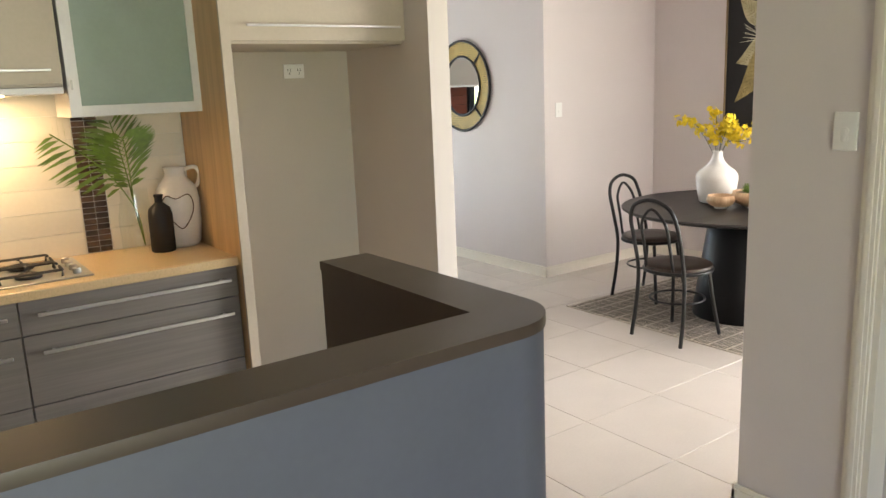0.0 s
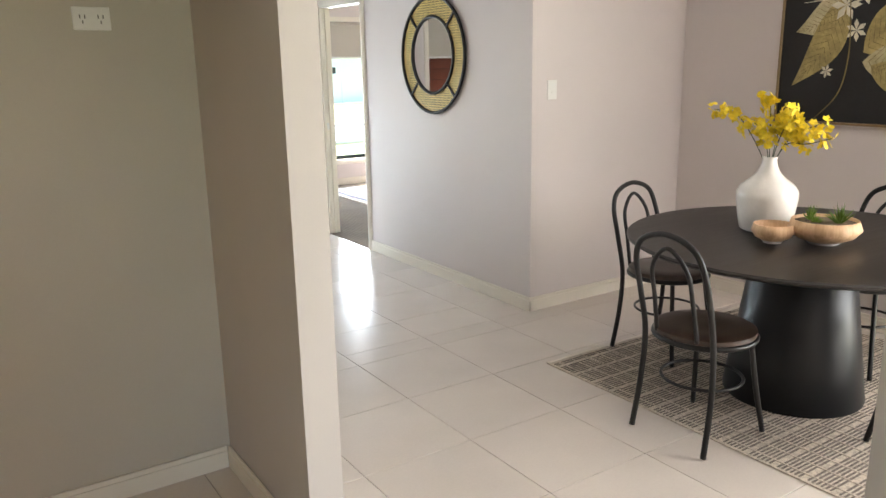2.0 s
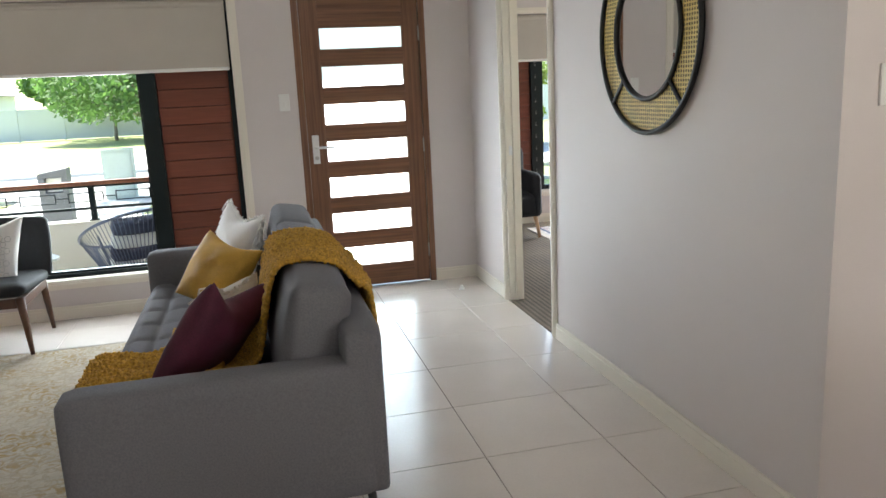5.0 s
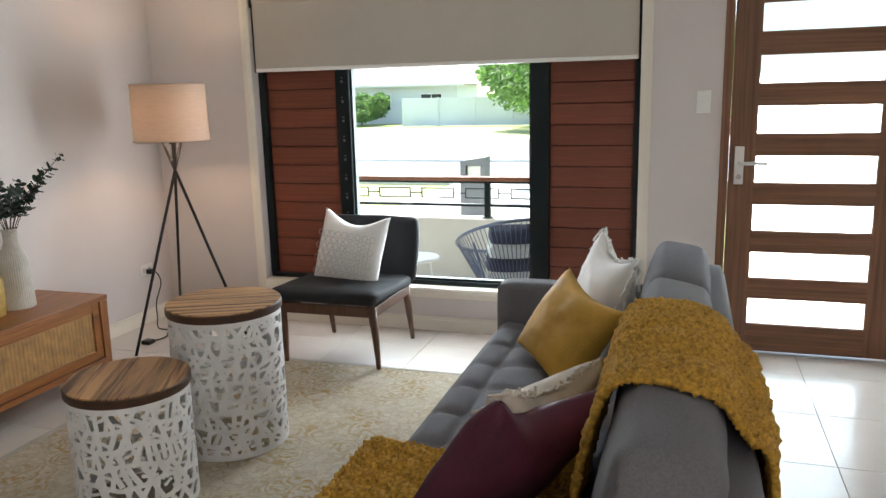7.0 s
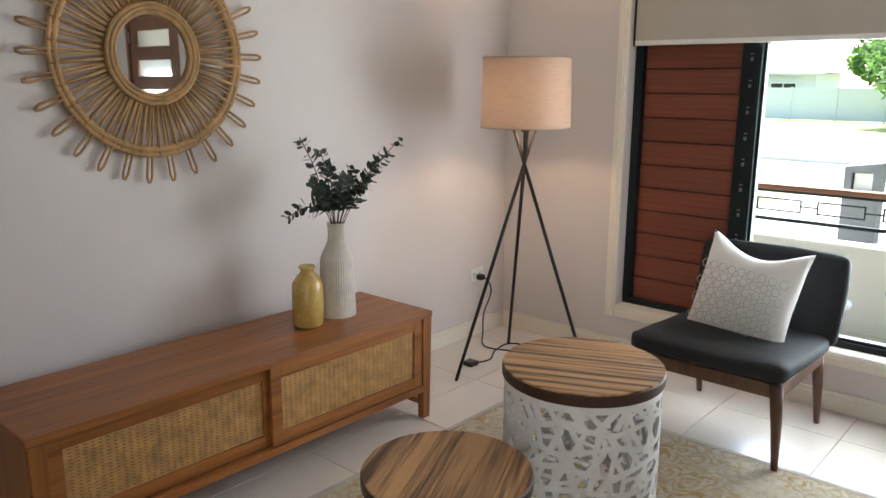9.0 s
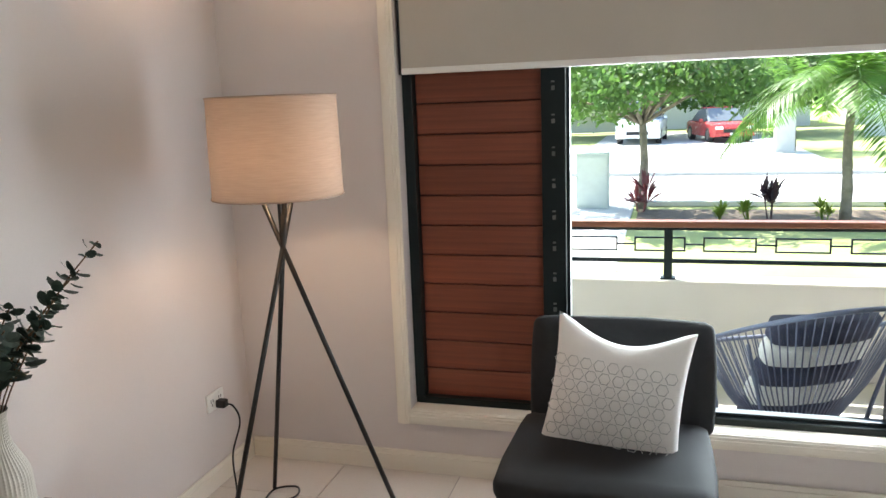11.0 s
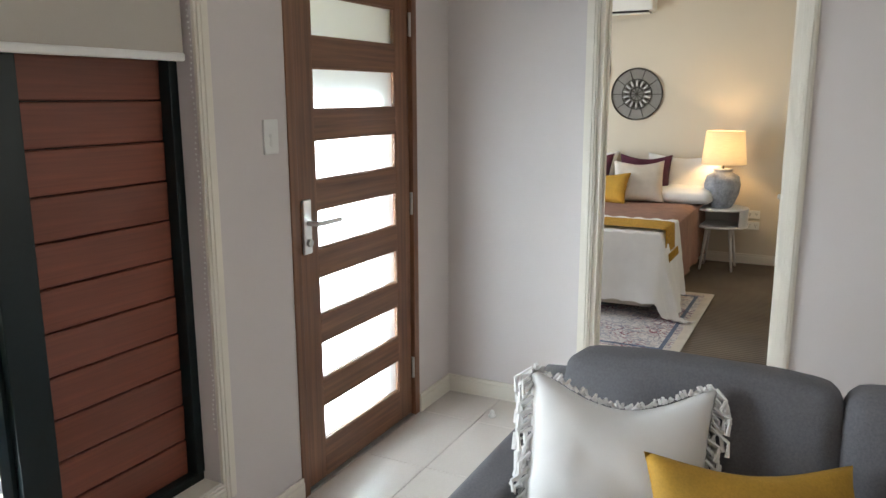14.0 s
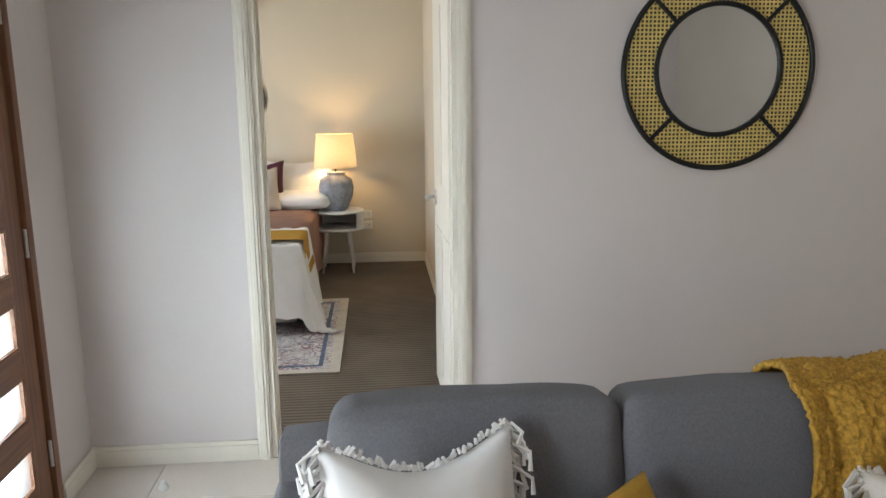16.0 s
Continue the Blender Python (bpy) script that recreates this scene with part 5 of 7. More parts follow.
cushion(pose(-1.775, -1.29, 0.43, -17, 6, -67), 0.44, 0.43, 0.16, M_white_cloth, "white cotton cushion with knotted fringe on the sofa", 1, 0.05, M_white_cloth)
cushion(pose(-1.90, -1.655, 0.43, -35, 7, -57.6), 0.48, 0.365, 0.14, M_mustard, "mustard velvet cushion leaning on the sofa back", 2, 0.02)
cushion(pose(-1.87, -2.49, 0.44, 30, 9, 73), 0.55, 0.345, 0.16, M_cream_cloth, "cream linen cushion with fringed band on the sofa", 3, 0.04, M_cream_cloth)
cushion(pose(-1.89, -2.70, 0.438, 33, 14, 64), 0.45, 0.42, 0.17, M_burgundy, "burgundy velvet cushion against the sofa arm", 4, 0.07)


def lounge_chair():
    c = thing("lounge_chair", (-3.202, -0.452, 0), "charcoal upholstered lounge chair with walnut legs by the window", "chair")
    bm = bmesh.new()
    soft_box(bm, -0.3, 0.3, -0.42, 0.16, 0.355, 0.43, 0.028, 0.014, 2, pose(0, 0, 0.0, -3, 0, 0))
    part("seat", bm, M_charcoal, c, smooth=True)
    bm = bmesh.new()

    soft_box(bm, -0.3, 0.3, -0.035, 0.035, 0.0, 0.375, 0.03, 0.01, 5, pose(0.02, 0.17, 0.375, -15, 0, 0))
    part("backrest", bm, M_charcoal, c, smooth=True)
    part("seat_rail", boxes((-0.27, 0.27, -0.34, -0.315, 0.30, 0.355), (-0.27, 0.27, 0.17, 0.195, 0.30, 0.355), (-0.28, -0.255, -0.315, 0.17, 0.30, 0.355), (0.255, 0.28, -0.315, 0.17, 0.30, 0.355), bevel=0.004), M_walnut, c)
    for x, y, ox, oy in ((-0.262, -0.322, -0.012, 0.02), (0.262, -0.322, 0.012, 0.02), (-0.255, 0.2, -0.005, 0.065), (0.255, 0.2, 0.005, 0.065)):
        bm = bmesh.new()
        tube(bm, [(x, y - 0.02, 0.36), (x + ox * 0.5, y + oy * 0.3, 0.2), (x + ox, y + oy, 0.0)], [0.024, 0.02, 0.012], 12)
        part("leg", bm, M_walnut, c, "tapered walnut leg", True)


lounge_chair()
cu = cushion(pose(-3.21, -0.54, 0.398, -17, 5, -9), 0.43, 0.42, 0.15, M_white_cloth, "white cushion with silver hexagon print on the lounge chair", 7, 0.05)
silver = material("silver_print", (0.5, 0.5, 0.5), 0.35, 0.6, vary=0.1)
bm = bmesh.new()
for r in range(7):
    for q in range(9):
        cx, cz = -0.17 + q * 0.042 + (0.021 if r % 2 else 0), 0.06 + r * 0.036
        if abs(cx) > 0.17:
            continue
        a, b = cx / 0.225, (cz - 0.22) / 0.22
        dep = 0.08 * max(0.0, (1 - a * a) * (1 - b * b)) ** 0.42 + 0.012
        ring = [(cx + 0.018 * math.cos(k * 1.0472), -dep, cz + 0.018 * math.sin(k * 1.0472)) for k in range(6)]
        tube(bm, ring, 0.0016, 4, True)
part("hexagon_print", bm, silver, cu, "silver hexagon outline print", True)


def side_table(x, y, r, h, label, seed, boards):
    t = thing("drum_table", (x, y, 0.012), label, "side table", "drum side tables")
    rnd = random.Random(seed)
    seg = 96
    bm = bmesh.new()

    def bar(a0, z0, a1, z1, w):
        """A flat curved strap on the drum between two points of angle and height."""
        n = max(2, int(abs(a1 - a0) / 0.07) + 1)
        ln = math.hypot((a1 - a0) * r, z1 - z0)
        dx, dz = -(z1 - z0) / ln * w / 2, (a1 - a0) * r / ln * w / 2
        rows = []
        for k in range(n + 1):
            f = k / n
            a, z = a0 + (a1 - a0) * f, z0 + (z1 - z0) * f
            row = []
            for s in (-1, 1):
                aa, zz = a + s * dx / r, z + s * dz
                for rr in (r, r - 0.004):
                    row.append(bm.verts.new((rr * math.cos(aa), rr * math.sin(aa), zz)))
            rows.append(row)
        for p, q in zip(rows, rows[1:]):
            for i, j in ((0, 2), (2, 3), (3, 1), (1, 0)):
                bm.faces.new((p[i], p[j], q[j], q[i]))
    H = h - 0.03
    nrow = max(4, round(H / 0.068))
    dh = (H - 0.03) / nrow
    wob = [0.0] + [rnd.uniform(-0.006, 0.006) for _ in range(nrow - 1)] + [0.0]
    for k in range(nrow + 1):
        z = 0.015 + k * dh
        ph = rnd.uniform(0, 6)
        parts_n = 18
        for j in range(parts_n):
            a = j * 2 * math.pi / parts_n
            b = (j + 1) * 2 * math.pi / parts_n
            amp = 0.0 if k in (0, nrow) else 0.014
            bar(a, z + amp * math.sin(2.5 * a * 2 + ph), b + 0.02, z + amp * math.sin(2.5 * b * 2 + ph), 0.024 if k in (0, nrow) else 0.017)
    for k in range(nrow):
        z0, z1 = 0.015 + k * dh, 0.015 + (k + 1) * dh
        a = rnd.uniform(0, 0.2)
        lean = 1
        while a < 2 * math.pi:
            bar(a, z0, a + lean * rnd.uniform(0.02, 0.26), z1, rnd.uniform(0.014, 0.021))
            if rnd.random() < 0.6:
                zz = z0 + dh * rnd.uniform(0.35, 0.65)
                bar(a + 0.02, zz, a + 0.16, zz + rnd.uniform(-0.02, 0.02), 0.011)
            lean = -lean if rnd.random() < 0.8 else lean
            a += rnd.uniform(0.1, 0.165)
    part("pierced_drum", bm, M_white_metal, t, "white metal drum with cut-out geometric pattern")
    bm = bmesh.new()
    lathe(bm, [(r + 0.002, H - 0.006), (r + 0.006, H), (r + 0.006, h - 0.006), (r + 0.002, h - 0.002)], 0, 0, 64)
    smooth_by_angle(part("rim", bm, M_burnt_edge, t, "dark timber rim"), 40)
    n = 6
    for k in range(n):
        y0, y1 = -r + 2 * r * k / n + 0.0008, -r + 2 * r * (k + 1) / n - 0.0008
        bm = bmesh.new()
        pts = []
        for j in range(13):
            yy = y0 + (y1 - y0) * j / 12
            pts.append((math.sqrt(max(0.0, (r + 0.003) ** 2 - yy * yy)), yy))
        loop = pts + [(-px, py) for px, py in reversed(pts)]
        loop = [p for i, p in enumerate(loop) if i == 0 or (Vector(p) - Vector(loop[i - 1])).length > 1e-4]
        lo = [bm.verts.new((px, py, h - 0.004)) for px, py in loop]
        hi = [bm.verts.new((px, py, h + 0.002)) for px, py in loop]
        bm.faces.new(hi)
        m = len(loop)
        for j in range(m):
            bm.faces.new((lo[j], lo[(j + 1) % m], hi[(j + 1) % m], hi[j]))
        part("board", bm, boards, t, "wire-brushed burnt timber board")
    return t


T1 = side_table(-3.21, -1.69, 0.228, 0.61, "tall white pierced drum table with burnt timber top", 3, M_burnt)
T1.rotation_euler = (0, 0, radians(25))
T2 = side_table(-3.265, -2.225, 0.208, 0.47, "short white pierced drum table with brown timber top", 8, M_oak_top)
T2.rotation_euler = (0, 0, radians(115))


def floor_lamp():
    l = thing("floor_lamp", (-4.262, -0.533, 0), "black tripod floor lamp with lit linen drum shade", "lamp")
    bm = bmesh.new()
    lathe(bm, [(0.211, 1.212), (0.206, 1.528)], 0, 0, 64, cap=False)
    part("shade", bm, M_shade, l, "linen drum shade glowing warm", True)
    for z, r in ((1.212, 0.211), (1.528, 0.206)):
        bm = bmesh.new()
        tube(bm, [(r * math.cos(k * math.pi / 32), r * math.sin(k * math.pi / 32), z) for k in range(64)], 0.0035, 6, True)
        part("shade_rim", bm, M_shade, l)
    for fx, fy in ((-0.128, -0.337), (-0.268, 0.273), (0.372, 0.063)):
        top = Vector((-fx * 0.17, -fy * 0.17, 1.215))
        bm = bmesh.new()
        tube(bm, [top, (fx, fy, 0.0)], [0.009, 0.0085], 10)
        part("leg", bm, M_black, l, "slim dark tripod leg", True)
    bm = bmesh.new()
    tube(bm, [(0, 0, 1.0), (0, 0, 1.27)], 0.008, 8)
    lathe(bm, [(0.02, 1.19), (0.02, 1.25)], 0, 0, 16)
    part("stem", bm, M_black, l)
    bm = bmesh.new()
    for a in (0, 2.094, 4.188):
        tube(bm, [(0.02 * math.cos(a), 0.02 * math.sin(a), 1.24), (0.21 * math.cos(a), 0.21 * math.sin(a), 1.24)], 0.002, 5)
    part("spider", bm, M_black, l)
    c = thing("power_cord", (-4.74, -0.262, 0.345), "black lamp cord with plug and foot switch on the floor", "cord")
    bm = bmesh.new()
    tube(bm, curve_pts([(0.02, 0, 0), (0.06, 0.0, -0.01), (0.075, 0.01, -0.08), (0.05, -0.02, -0.2), (0.07, -0.05, -0.3), (0.14, -0.13, -0.339), (0.26, -0.12, -0.339), (0.33, -0.05, -0.339), (0.3, 0.02, -0.339), (0.22, -0.02, -0.339), (0.24, -0.16, -0.339), (0.3, -0.28, -0.339), (0.27, -0.38, -0.339)], 8), 0.004, 6)
    part("cable", bm, M_black, c, smooth=True)
    part("plug", boxes((-0.012, 0.028, -0.018, 0.018, -0.016, 0.016), bevel=0.006), M_black, c)
    part("foot_switch", boxes((0.24, 0.3, -0.43, -0.37, -0.345, -0.32), bevel=0.006), M_black, c)


floor_lamp()


def sideboard():
    s = thing("sideboard", (-4.435, -2.05, 0), "low brown timber sideboard with sliding rattan doors", "sideboard")
    x0, x1, y0, y1, h = -0.225, 0.225, -0.81, 0.81, 0.475
    part("top", boxes((x0, x1, y0, y1, h - 0.025, h), bevel=0.003), M_acacia, s)
    part("side", boxes((x0, x1 - 0.01, y0 + 0.002, y0 + 0.024, 0.13, h - 0.025), bevel=0.002), M_acacia_z, s)
    part("side", boxes((x0, x1 - 0.01, y1 - 0.024, y1 - 0.002, 0.13, h - 0.025), bevel=0.002), M_acacia_z, s)
    part("bottom", boxes((x0, x1 - 0.01, y0 + 0.024, y1 - 0.024, 0.13, 0.15), bevel=0.002), M_acacia, s)
    part("back", boxes((x0, x0 + 0.01, y0 + 0.024, y1 - 0.024, 0.15, h - 0.025)), M_acacia, s)
    part("front_rail", boxes((x1 - 0.03, x1, y0 + 0.03, y1 - 0.03, 0.125, 0.152), bevel=0.002), M_acacia, s)
    for yy in (y0 + 0.03, y1 - 0.03):
        for xx in (x0 + 0.03, x1 - 0.022):
            bm = bmesh.new()
            box(bm, xx - 0.022, xx + 0.022, yy - 0.026, yy + 0.026, 0.0, h - 0.026, 0.003)
            for v in bm.verts:
                if v.co.z < 0.1:
                    v.co.x = xx + (v.co.x - xx) * 0.75
                    v.co.y = yy + (v.co.y - yy) * 0.75
            part("leg", bm, M_acacia_z, s)
        part("stretcher", boxes((x0 + 0.05, x1 - 0.04, yy - 0.012, yy + 0.012, 0.055, 0.08), bevel=0.002), M_acacia, s)
    part("centre_leg", boxes((x0 + 0.2, x0 + 0.24, -0.02, 0.02, 0.0, 0.13), bevel=0.002), M_acacia_z, s)
    weave = material("pale_rattan_weave", (0.5, 0.275, 0.1), 0.6, vary=0.2, scale=20)
    gap = material("cane_gap_brown", (0.17, 0.085, 0.03), 0.8, vary=0.2)
    for a, b, xo in ((y0 + 0.058, 0.012, -0.026), (-0.012, y1 - 0.058, -0.008)):
        z0, z1 = 0.155, h - 0.028
        X0, X1 = x1 - 0.016 + xo, x1 + xo
        d = part("door", boxes((X0, X1, a, a + 0.045, z0, z1), (X0, X1, b - 0.045, b, z0, z1), (X0, X1, a + 0.045, b - 0.045, z0, z0 + 0.045), (X0, X1, a + 0.045, b - 0.045, z1 - 0.045, z1), bevel=0.002), M_acacia, s)
        part("panel_back", boxes((X0 + 0.001, X0 + 0.003, a + 0.045, b - 0.045, z0 + 0.045, z1 - 0.045)), gap, d)
        bm = bmesh.new()
        ya, yb, za, zb = a + 0.045, b - 0.045, z0 + 0.045, z1 - 0.045
        n = int((yb - ya) / 0.022)
        for k in range(n):
            y = ya + (k + 0.5) * (yb - ya) / n
            box(bm, X0 + 0.004, X0 + 0.0065, y - 0.0055, y + 0.0055, za, zb)
        n = int((zb - za) / 0.0105)
        for k in range(n):
            z = za + (k + 0.5) * (zb - za) / n
            box(bm, X0 + 0.0055, X0 + 0.008, ya, yb, z - 0.0034, z + 0.0034)
        part("rattan_weave", bm, weave, d, "woven pale rattan panel")


sideboard()


def vases():
    v = thing("mustard_vase", (-4.44, -1.715, 0.475), "mustard glazed ceramic bottle vase on the sideboard", "vase")
    bm = bmesh.new()
    lathe(bm, [(0.05, 0), (0.06, 0.008), (0.062, 0.1), (0.06, 0.17), (0.042, 0.2), (0.026, 0.215), (0.026, 0.228), (0.033, 0.236), (0.03, 0.242), (0.022, 0.236)], 0, 0, 40)
    part("body", bm, M_mustard_glaze, v, smooth=True)
    w = thing("eucalyptus_vase", (-4.47, -1.537, 0.475), "tall off-white ribbed vase holding eucalyptus branches", "vase")
    bm = bmesh.new()

    def waffle(u, v):
        # upright ribs broken by fine rings, on a body that narrows upwards
        z = 0.385 * v
        r = 0.074 - 0.035 * z if z < 0.22 else 0.0663 - 0.034 * (1 - math.cos(min(1, (z - 0.22) / 0.11) * math.pi)) / 2
        r += 0.005 * max(0, (z - 0.37) / 0.015)
        r += 0.0022 * max(0.0, math.cos(44 * 2 * math.pi * u)) * (0.25 + 0.75 * abs(math.sin(math.pi * z / 0.0075)))
        return (r * math.cos(2 * math.pi * u), r * math.sin(2 * math.pi * u), z)
    grid(bm, 264, 154, waffle)
    lathe(bm, [(0.0, 0.001), (0.073, 0.001)], 0, 0, 40, cap=False)
    part("body", bm, M_ceramic_matt, w, smooth=True)
    rnd = random.Random(11)
    for tx, ty, tz in ((-0.05, -0.13, 0.73), (-0.06, -0.2, 0.42), (0.0, -0.07, 0.68), (0.10, 0.21, 0.66), (0.12, 0.26, 0.72), (0.07, 0.16, 0.6), (0.0, 0.1, 0.6), (0.1, -0.02, 0.58), (-0.08, 0.03, 0.62), (0.06, -0.16, 0.56), (0.08, 0.12, 0.56)):
        st = curve_pts([(0, 0, 0.3), (tx * 0.2, ty * 0.2, 0.43), (tx * 0.6, ty * 0.6, (tz + 0.45) / 2 + 0.02), (tx, ty, tz)], 8)
        bm = bmesh.new()
        tube(bm, st, 0.002, 5)
        br = part("branch", bm, M_stem, w, "thin eucalyptus twig")
        bm = bmesh.new()
        n = len(st)
        turn = rnd.uniform(0, 3)
        for k in range(13):
            i = min(int(n * 0.36 + (n * 0.63) * k / 13), n - 2)
            p = Vector(st[i])
            tang = (Vector(st[i + 1]) - p).normalized()
            e1 = tang.orthogonal().normalized()
            e2 = tang.cross(e1)
            sc = 1.0 - 0.45 * k / 13
            turn += 1.57 + rnd.uniform(-0.4, 0.4)
            for s in (0, math.pi):
                d = (e1 * math.cos(turn + s) + e2 * math.sin(turn + s) + tang * rnd.uniform(0.1, 0.7)).normalized()
                nn = d.cross(tang + Vector([rnd.uniform(-0.4, 0.4) for _ in range(3)])).normalized()
                L, W = rnd.uniform(0.042, 0.056) * sc, rnd.uniform(0.016, 0.021) * sc
                up = d.cross(nn)
                vs = []
                for j in range(10):
                    an = j * math.pi / 5
                    vs.append(bm.verts.new(p + d * (L * 0.5 * (1 - math.cos(an)) + 0.004) + nn * W * math.sin(an) + up * 0.004 * abs(math.sin(an))))
                bm.faces.new(vs)
        part("leaves", bm, M_euca, br, "round grey-green leaves")


vases()


def sunburst_mirror():
    s = thing("sunburst_mirror", (-4.77, -2.125, 1.508), "round mirror in a natural rattan sunburst frame", "mirror", rz=90)
    # local xz plane on the wall, -y faces the room
    def ring(r, t, y, name="ring"):
        bm = bmesh.new()
        tube(bm, [(r * math.cos(k * math.pi / 40), y, r * math.sin(k * math.pi / 40)) for k in range(80)], t, 8, True)
        part(name, bm, M_rattan, s, smooth=True)
    bm = bmesh.new()
    lathe(bm, [(0.14, 0.0), (0.14, 0.004)], 0, 0, 64)
    o = part("glass", bm, M_mirror, s, "round mirror glass")
    o.matrix_local = pose(0, -0.018, 0, 90)
    for r, t, y in ((0.143, 0.0085, -0.03), (0.157, 0.0085, -0.035), (0.171, 0.0085, -0.032), (0.336, 0.015, -0.016), (0.355, 0.01, -0.02)):
        ring(r, t, y)
    n = 60
    for k in range(n):
        a = 2 * math.pi * k / n
        d, e = Vector((math.cos(a), 0, math.sin(a))), Vector((-math.sin(a), 0, math.cos(a)))
        bm = bmesh.new()
        R = 0.455 if k % 2 == 0 else 0.362
        w = 0.0085
        y = Vector((0, -0.024, 0))
        if k % 2 == 0:
            loop = [d * 0.175 + e * 0.004, d * 0.35 + e * w, d * (R - 0.02) + e * w * 1.1, d * R + e * 0.003, d * R - e * 0.003, d * (R - 0.02) - e * w * 1.1, d * 0.35 - e * w, d * 0.175 - e * 0.004]
            tube(bm, [p + y for p in loop], 0.0048, 6)
        else:
            tube(bm, [d * 0.175 + y, d * R + y], 0.0068, 6)
        part("spoke", bm, M_rattan, s, smooth=True)


def cane_mirror():
    s = thing("cane_mirror", (0.0, -2.597, 1.597), "round mirror in black rings and yellow cane webbing", "mirror", rz=-90)
    R, r = 0.394, 0.259
    bm = bmesh.new()
    lathe(bm, [(r, 0.0), (r, 0.004)], 0, 0, 72)
    o = part("glass", bm, M_mirror, s, "round mirror glass")
    o.matrix_local = pose(0, -0.012, 0, 90)
    for rr, t in ((R, 0.0115), (r, 0.0105)):
        bm = bmesh.new()
        tube(bm, [(rr * math.cos(k * math.pi / 48), -0.02, rr * math.sin(k * math.pi / 48)) for k in range(96)], t, 10, True)
        part("ring", bm, M_black, s, "black cane ring", True)
    for a in (45, 135, 225, 315):
        bm = bmesh.new()
        c, q = math.cos(radians(a)), math.sin(radians(a))
        tube(bm, [(c * r, -0.022, q * r), (c * R, -0.022, q * R)], 0.0085, 8)
        part("brace", bm, M_black, s, "black cross brace")
    cane = material("yellow_cane", (0.78, 0.6, 0.21), 0.5, vary=0.1, scale=30)
    # near-black ring that paints the shade seen through the cane's holes
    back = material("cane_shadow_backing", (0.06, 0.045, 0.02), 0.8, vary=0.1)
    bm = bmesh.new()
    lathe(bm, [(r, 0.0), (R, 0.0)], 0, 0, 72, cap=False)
    o = part("shade_sheet", bm, back, s)
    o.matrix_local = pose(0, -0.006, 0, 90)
    bm = bmesh.new()
    step = 0.0165
    n = int(R / step)
    for k in range(-n, n + 1):
        c = k * step
        spans = []
        L = math.sqrt(max(0, R * R - c * c))
        if abs(c) < r:
            l = math.sqrt(r * r - c * c)
            spans = [(-L, -l), (l, L)]
        else:
            spans = [(-L, L)]
        for a, b in spans:
            box(bm, a, b, -0.0125, -0.0115, c - 0.0034, c + 0.0034)
            box(bm, c - 0.0034, c + 0.0034, -0.0142, -0.0132, a, b)
    part("cane_webbing", bm, cane, s, "open-weave yellow cane")


sunburst_mirror()
cane_mirror()

r = thing("living_rug", (-2.75, -1.9, 0), "worn cream and gold patterned rug under the drum tables", "rug")
bm = bmesh.new()
box(bm, -1.31, 1.05, -1.25, 1.19, 0.0, 0.011, 0.003)
part("woven_field", bm, M_rug, r)
part("border", boxes((-1.31, 1.05, 1.165, 1.192, 0.0, 0.0125), (-1.31, 1.05, -1.252, -1.225, 0.0, 0.0125), (-1.312, -1.285, -1.225, 1.165, 0.0, 0.0125), (1.025, 1.052, -1.225, 1.165, 0.0, 0.0125), bevel=0.002), material("rug_binding", (0.42, 0.39, 0.34), 0.95, vary=0.1, bump=0.5), r, "pale bound rug edge")
d = thing("door_stop", (-0.22, -0.34, 0), "small white plastic door stop on the tiles", "door stop")
bm = bmesh.new()
lathe(bm, [(0.018, 0), (0.02, 0.006), (0.012, 0.012), (0.011, 0.028), (0.006, 0.032)], 0, 0, 16)
part("body", bm, M_white_pl, d, smooth=True)


